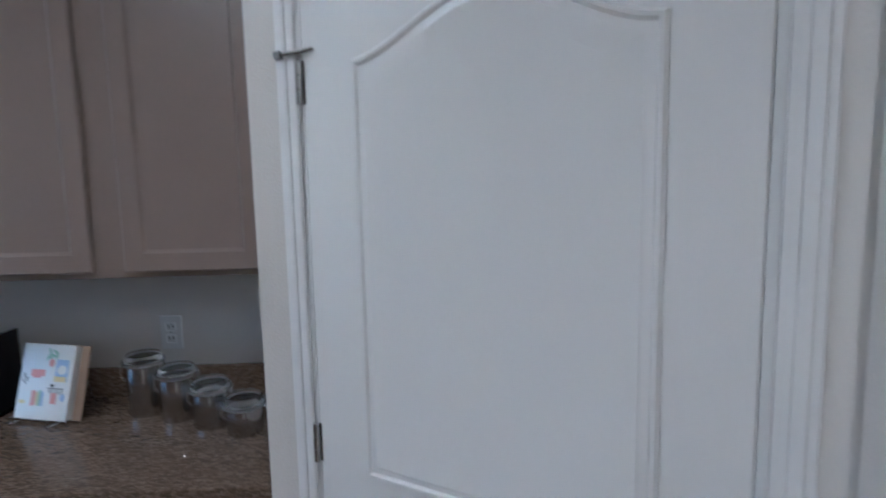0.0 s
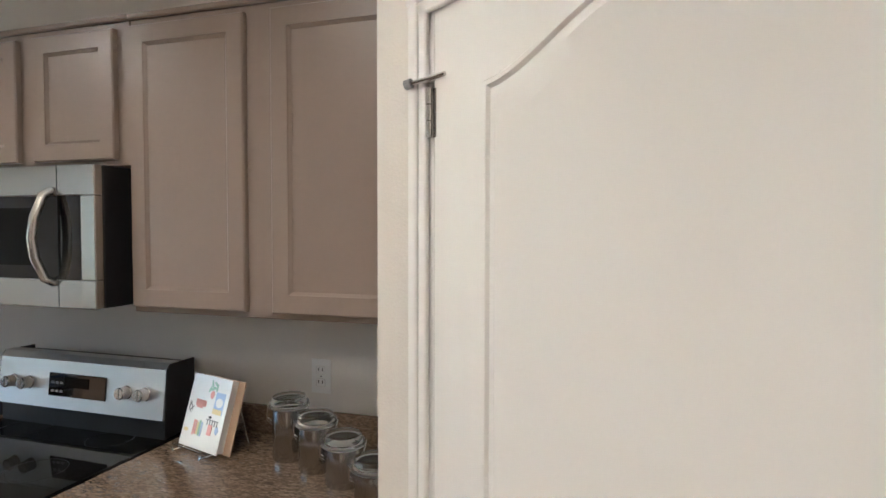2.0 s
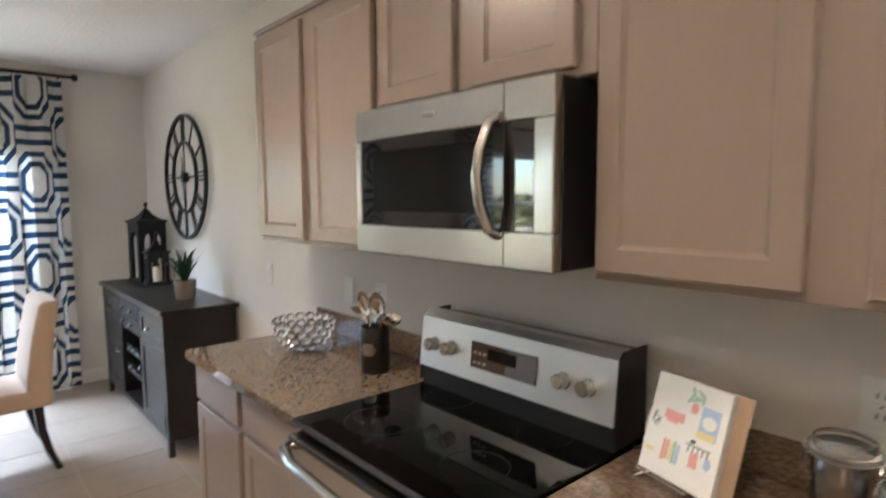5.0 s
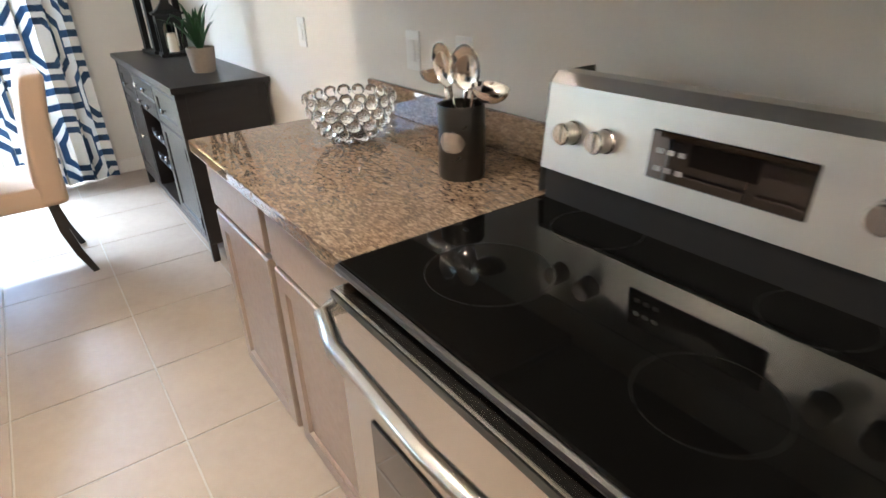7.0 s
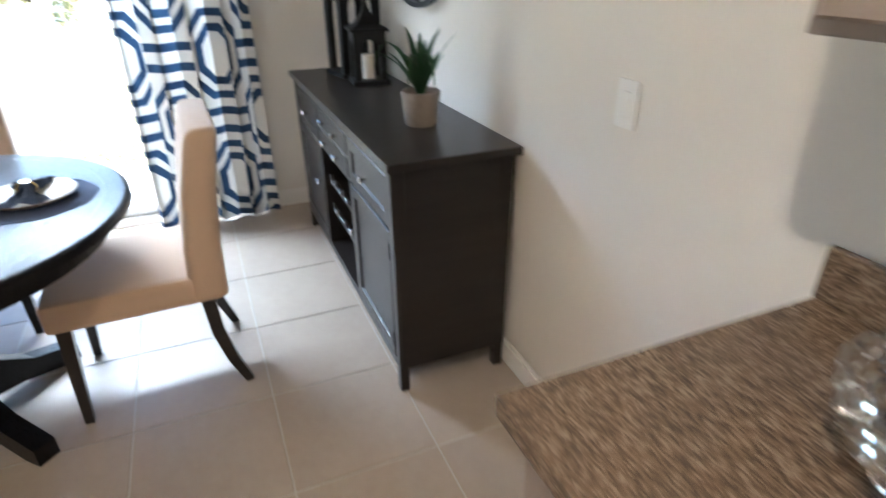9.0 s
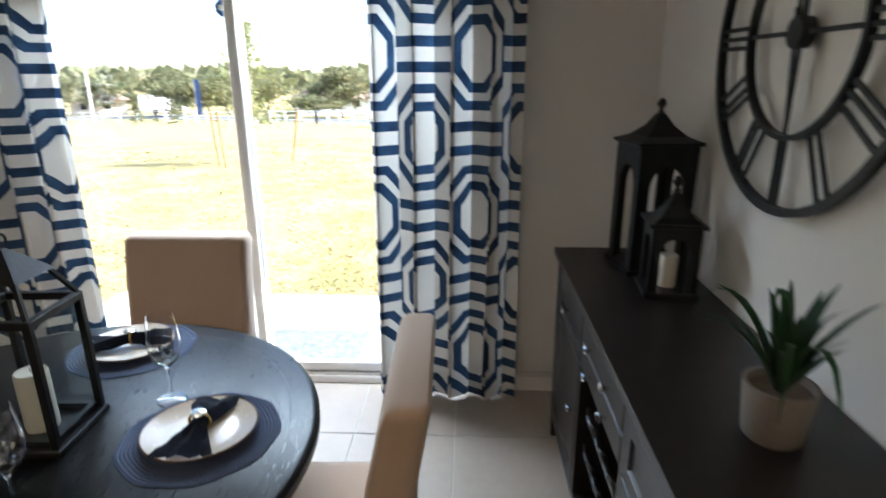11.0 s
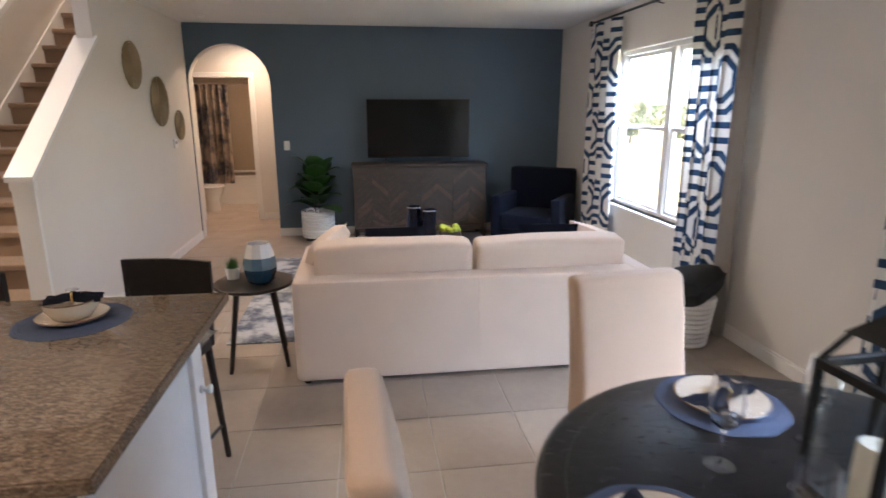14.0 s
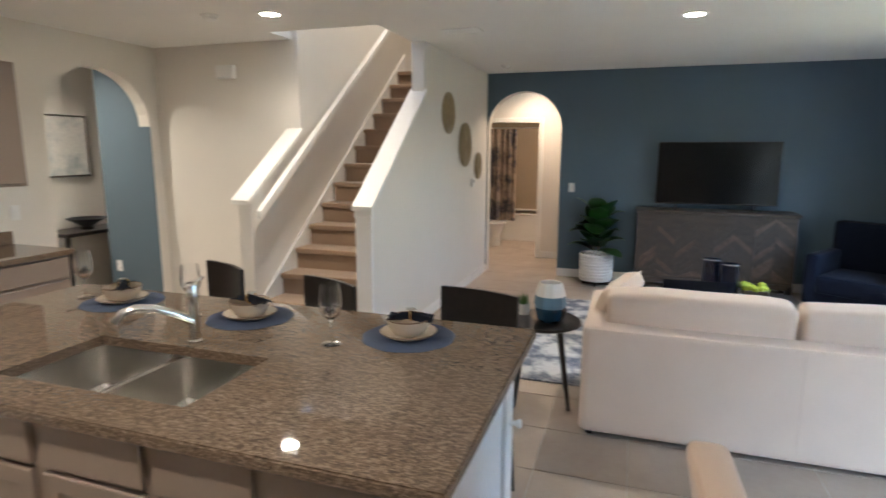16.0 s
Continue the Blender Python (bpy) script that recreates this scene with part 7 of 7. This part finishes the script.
def tree(name, label, seed, h, r, leaf, n, mat):
    e = thing(name, pose(0, 0, -50), label, "tree")
    rnd = random.Random(seed)
    part("trunk", tube([(0, 0, -0.3), (0.05 * r, 0, h * 0.25), (-0.03 * r, 0.05 * r, h * 0.5), (0, 0, h * 0.8)], [0.05 * h, 0.035 * h, 0.022 * h, 0.006 * h], 8), M_bark, e)
    for k in range(6):
        a, z0 = k * 1.1, h * (0.28 + 0.06 * k)
        part("limb", tube([(0, 0, z0), (r * 0.35 * math.cos(a), r * 0.35 * math.sin(a), z0 + h * 0.12), (r * 0.7 * math.cos(a), r * 0.7 * math.sin(a), z0 + h * 0.2)], [0.016 * h, 0.010 * h, 0.004 * h], 5), M_bark, e)
    c = part("crown", crown(rnd, n, r, r, h * 0.38, leaf), mat, e)
    c.location = (0, 0, h * 0.62)
    return e


protos = [tree("oak_tree", "broad green oak tree beyond the road", s, h, r, 0.22, 2600, M_tree) for s, h, r in ((1, 3.9, 3.4), (2, 3.4, 3.8), (3, 4.3, 3.0))]
_t = random.Random(9)
spots = []
for k in range(34):
    az = -78 + k * 3.0 + _t.uniform(-1.4, 1.4)
    spots.append((az, _t.uniform(88, 130)))
for az, d in ((-38, 72), (-27, 78), (-24.5, 82), (-15, 62), (-12.5, 66), (-45, 70), (-52, 75), (-8, 74)):
    spots.append((az, d))
for k, (az, d) in enumerate(spots):
    x, y, z = place_on_land(az, d)
    m = pose(x, y, z, 0, 0, _t.uniform(0, 360)) @ Matrix.Scale(_t.uniform(0.8, 1.15), 4)
    if k < 3:
        protos[k].matrix_world = m
    else:
        copy_thing(protos[k % 3], m)

# far woodland
bm = bmesh.new()
for k in range(5200):
    az = radians(_t.uniform(-95, 40))
    d = _t.uniform(230, 300)
    x, y = -2 - d * math.cos(az), d * math.sin(az)
    z = land(x, y) + _t.uniform(0, 1) * (8.5 + 3.0 * noise.noise((az * 9, 0, 0)))
    q = Euler((_t.uniform(0, 6.28), _t.uniform(0, 6.28), _t.uniform(0, 6.28))).to_matrix()
    s = _t.uniform(1.4, 3.2)
    bm.faces.new([bm.verts.new(Vector((x, y, z)) + q @ Vector(v) * s) for v in ((-1, 0, 0), (0, -0.6, 0.1), (1, 0, 0), (0, 0.6, 0.1))])
part("far_woods", bm, M_tree, None, "distant belt of woodland on the horizon", kind="stuff", category="woods")

# road beyond the fence
bm = bmesh.new()
rd = [place_on_land(az, d)[:2] for az, d in ((-70, 104), (-45, 92), (-29, 79), (-15, 57), (-3, 42), (25, 34))]
rows = []
for k, (x, y) in enumerate(rd):
    a, b = Vector(rd[max(k - 1, 0)]), Vector(rd[min(k + 1, len(rd) - 1)])
    t = (b - a).normalized()
    nrm = Vector((-t.y, t.x))
    rows.append([bm.verts.new((x + nrm.x * s, y + nrm.y * s, land(x, y) + 0.12)) for s in (-2.6, 2.6)])
for a, b in zip(rows, rows[1:]):
    bm.faces.new((a[0], a[1], b[1], b[0]))
bmesh.ops.recalc_face_normals(bm, faces=bm.faces)
part("road", bm, M_asphalt, None, "grey asphalt road beyond the fence", kind="structure", category="road")


def house(az, d, w, dep, h, label, wall, turn=0):
    x, y, z = place_on_land(az, d)
    e = thing("house", pose(x, y, z, 0, 0, turn - az), label, "house")
    part("wall", box(-dep / 2, dep / 2, -w / 2, w / 2, -0.5, h, 0.02), wall, e)
    bm = bmesh.new()
    o = 0.5
    v = [bm.verts.new(p) for p in ((-dep / 2 - o, -w / 2 - o, h), (dep / 2 + o, -w / 2 - o, h), (dep / 2 + o, w / 2 + o, h), (-dep / 2 - o, w / 2 + o, h), (0, -w / 2 + dep * 0.4, h + dep * 0.24), (0, w / 2 - dep * 0.4, h + dep * 0.24))]
    for f in ((0, 1, 4), (1, 2, 5, 4), (2, 3, 5), (3, 0, 4, 5), (3, 2, 1, 0)):
        bm.faces.new([v[k] for k in f])
    part("roof", bm, M_roof, e, "brown shingled hip roof")
    for k in range(int(w // 3)):
        yy = -w / 2 + 1.6 + k * 3.0
        wn = part("window", box(dep / 2 + 0.005, dep / 2 + 0.05, yy - 0.55, yy + 0.55, 0.9, 2.0), M_trim, e)
        part("pane", box(dep / 2 + 0.05, dep / 2 + 0.06, yy - 0.45, yy + 0.45, 1.0, 1.9), M_glassblack, wn)
    return e


M_stucco = plain("pale_stucco", (0.60, 0.54, 0.48), 0.9, vary=0.08, grain=5, bumps=0.1)
house(-33.2, 100, 7, 7, 2.2, "low beige house with brown hip roof", M_stucco)
house(-13.0, 84, 11, 8, 2.1, "low white house with brown hip roof", M_whitefence, 10)
tr = thing("white_trailer", pose(*place_on_land(-28.2, 96), 0, 0, 25), "white box trailer parked beyond the road", "trailer")
part("box_body", box(-1.2, 1.2, -3.2, 3.2, 0.6, 2.7, 0.05), M_whitefence, tr)
for yy in (-1.2, 0.2):
    part("wheel", tube([(1.25, yy, 0.4), (0.95, yy, 0.4)], 0.4, 14), M_black, tr)
pole = thing("utility_pole", pose(*place_on_land(-33.8, 66)), "thin grey utility pole by the road", "pole")
part("post", tube([(0, 0, 0), (0, 0, 7.2)], [0.12, 0.08], 8), M_concrete, pole)
part("lamp_head", box(-0.15, 0.15, -0.3, 0.3, 5.2, 5.5, 0.03), M_whitefence, pole)
ban = thing("feather_banner", pose(*place_on_land(-25.6, 60)), "tall blue feather banner by the fence", "banner")
part("pole", tube([(0, 0, 0), (0, 0, 4.0)], 0.03, 6), M_whitefence, ban)
part("flag", box(-0.01, 0.01, 0.02, 0.5, 0.8, 4.0, 0.004), M_bluesticker, ban)

# staked young tree
x, y, z = place_on_land(-21.3, 12.3)
yt = thing("young_tree", pose(x, y, z), "slender young tree with thin yellow-green foliage", "tree")
part("trunk", tube([(0, 0, -0.1), (0.02, 0.02, 0.8), (0.0, 0.05, 1.6), (0.03, 0.03, 2.62)], [0.045, 0.035, 0.022, 0.006], 8), M_palebark, yt)
_y = random.Random(3)
for k in range(16):
    a, z0 = k * 2.4, 0.70 + k * 0.10
    L = 0.55 * (1 - k / 22)
    part("branch", tube([(0.01, 0.03, z0), (L * 0.5 * math.cos(a), L * 0.5 * math.sin(a), z0 + 0.2), (L * math.cos(a), L * math.sin(a), z0 + 0.42)], [0.010, 0.006, 0.003], 5), M_palebark, yt)
bm = bmesh.new()
for k in range(1700):
    t = _y.random()
    zz = 0.72 + 1.98 * t
    rr = (1.0 * (1 - t) ** 0.75 + 0.12) * abs(_y.gauss(0, 0.62))
    a = _y.choice(range(16)) * 2.4 + _y.gauss(0, 0.45)
    p = Vector((rr * math.cos(a), rr * math.sin(a) + 0.03, zz))
    q = Euler((_y.uniform(0, 6.28), _y.uniform(0, 6.28), _y.uniform(0, 6.28))).to_matrix()
    bm.faces.new([bm.verts.new(p + q @ Vector(v) * _y.uniform(0.026, 0.055)) for v in ((-1, 0, 0), (0, -0.45, 0.1), (1, 0, 0), (0, 0.45, 0.1))])
part("crown", bm, M_young, yt)
for k, (dx, dy, lean) in enumerate(((0.5, -0.55, 4), (0.9, -0.25, 3), (-0.2, 0.75, -9))):
    s_ = thing("tree_stake", pose(x + dx, y + dy, land(x, y), lean, 0, 0), "pine stake bracing the young tree", "stake", "tree stakes")
    part("stake", tube([(0, 0, -0.2), (0, 0, 1.05)], 0.028, 6), M_stake, s_)

# unseen slab added over the house, so daylight comes in by the openings alone
structure("roof_slab", boxes([(XW - WT - 0.35, STX0, -8.9, 0.5, CEIL + 0.13, CEIL + 0.25)]), M_roof, "unseen flat slab over the living space, blocking daylight", "roof")

# dry leaves and straw on the lawn
bm = bmesh.new()
for k in range(5200):
    d = 2.2 + 24 * _y.random() ** 1.5
    a = radians(_y.uniform(-70, 40))
    x, y = -4.0 - d * math.cos(a), -1.5 + d * math.sin(a)
    if x > -5.95:
        continue
    p = Vector((x, y, land(x, y) + 0.035))
    q = Euler((_y.uniform(-0.5, 0.5), _y.uniform(-0.5, 0.5), _y.uniform(0, 6.28))).to_matrix()
    s = _y.uniform(0.012, 0.03)
    bm.faces.new([bm.verts.new(p + q @ Vector(v) * s) for v in ((-1, 0, 0), (0, -0.35, 0.05), (1, 0, 0), (0, 0.35, 0.05))])
part("fallen_leaves", bm, plain("dry_leaf", (0.30, 0.22, 0.11), 0.9, vary=0.4, grain=4, bumps=0.0), None, "scattered dry leaves and straw on the lawn", kind="stuff", category="leaves")

# grass tufts near the house
_g = random.Random(21)
_vs, _fs = [], []
for k in range(26000):
    d = 1.6 + 17 * _g.random() ** 1.3
    a = radians(_g.uniform(-62, 34))
    x, y = -4.3 - d * math.cos(a), -1.6 + d * math.sin(a)
    if x > -5.95 or noise.noise((x * 0.7, y * 0.7, 2.0)) < -0.25 + 0.5 * (_g.random() - 0.5):
        continue
    z = land(x, y) + 0.02
    t = _g.uniform(0, 6.28)
    w, h = _g.uniform(0.006, 0.013) * (1 + d * 0.05), _g.uniform(0.015, 0.038)
    n_ = len(_vs)
    _vs += [(x - w * math.cos(t), y - w * math.sin(t), z), (x + w * math.cos(t), y + w * math.sin(t), z), (x + _g.uniform(-0.05, 0.05), y + _g.uniform(-0.05, 0.05), z + h)]
    _fs.append((n_, n_ + 1, n_ + 2))
_me = bpy.data.meshes.new("grass_tufts")
_me.from_pydata(_vs, [], _fs)
_me.materials.append(mat_two("grass_blades", (0.17, 0.17, 0.055), (0.42, 0.31, 0.14), 1.1, 0.36, 0.64, 0.9, 0.0, c3=(0.24, 0.19, 0.08)))
tagged(new("grass_tufts", _me), "short dry green and straw grass on the lawn", "grass", "", "stuff")

# ---- floor tiles ----
TP = 0.468
_tile = box(-TP / 2 + 0.003, TP / 2 - 0.003, -TP / 2 + 0.003, TP / 2 - 0.003, -0.0035, 0.0, 0.0012)
tile0 = part("tile", _tile, M_tile, floor)
_first = True
rest = bmesh.new()
for i in range(-5, 16):
    for j in range(-26, 1):
        x, y = -2.14 + TP * (i + 0.5), -0.43 + TP * (j + 0.5)
        if not (XW - 0.2 < x < 5.3 and -12.2 < y < 0.1):
            continue
        near = x < 0.6 and y > -8.6 and not (IX0 + 0.3 < x and -2.8 < y < -2.2)
        if near:
            ob = tile0 if _first else tile0.copy()
            if not _first:
                scene.collection.objects.link(ob)
            _first = False
            ob.location = (x, y, 0.0)
        else:
            add_box(rest, x - TP / 2 + 0.003, x + TP / 2 - 0.003, y - TP / 2 + 0.003, y + TP / 2 - 0.003, -0.0035, 0.0)
tagged(part("far_tiles", rest, M_tile, floor), kind="stuff")
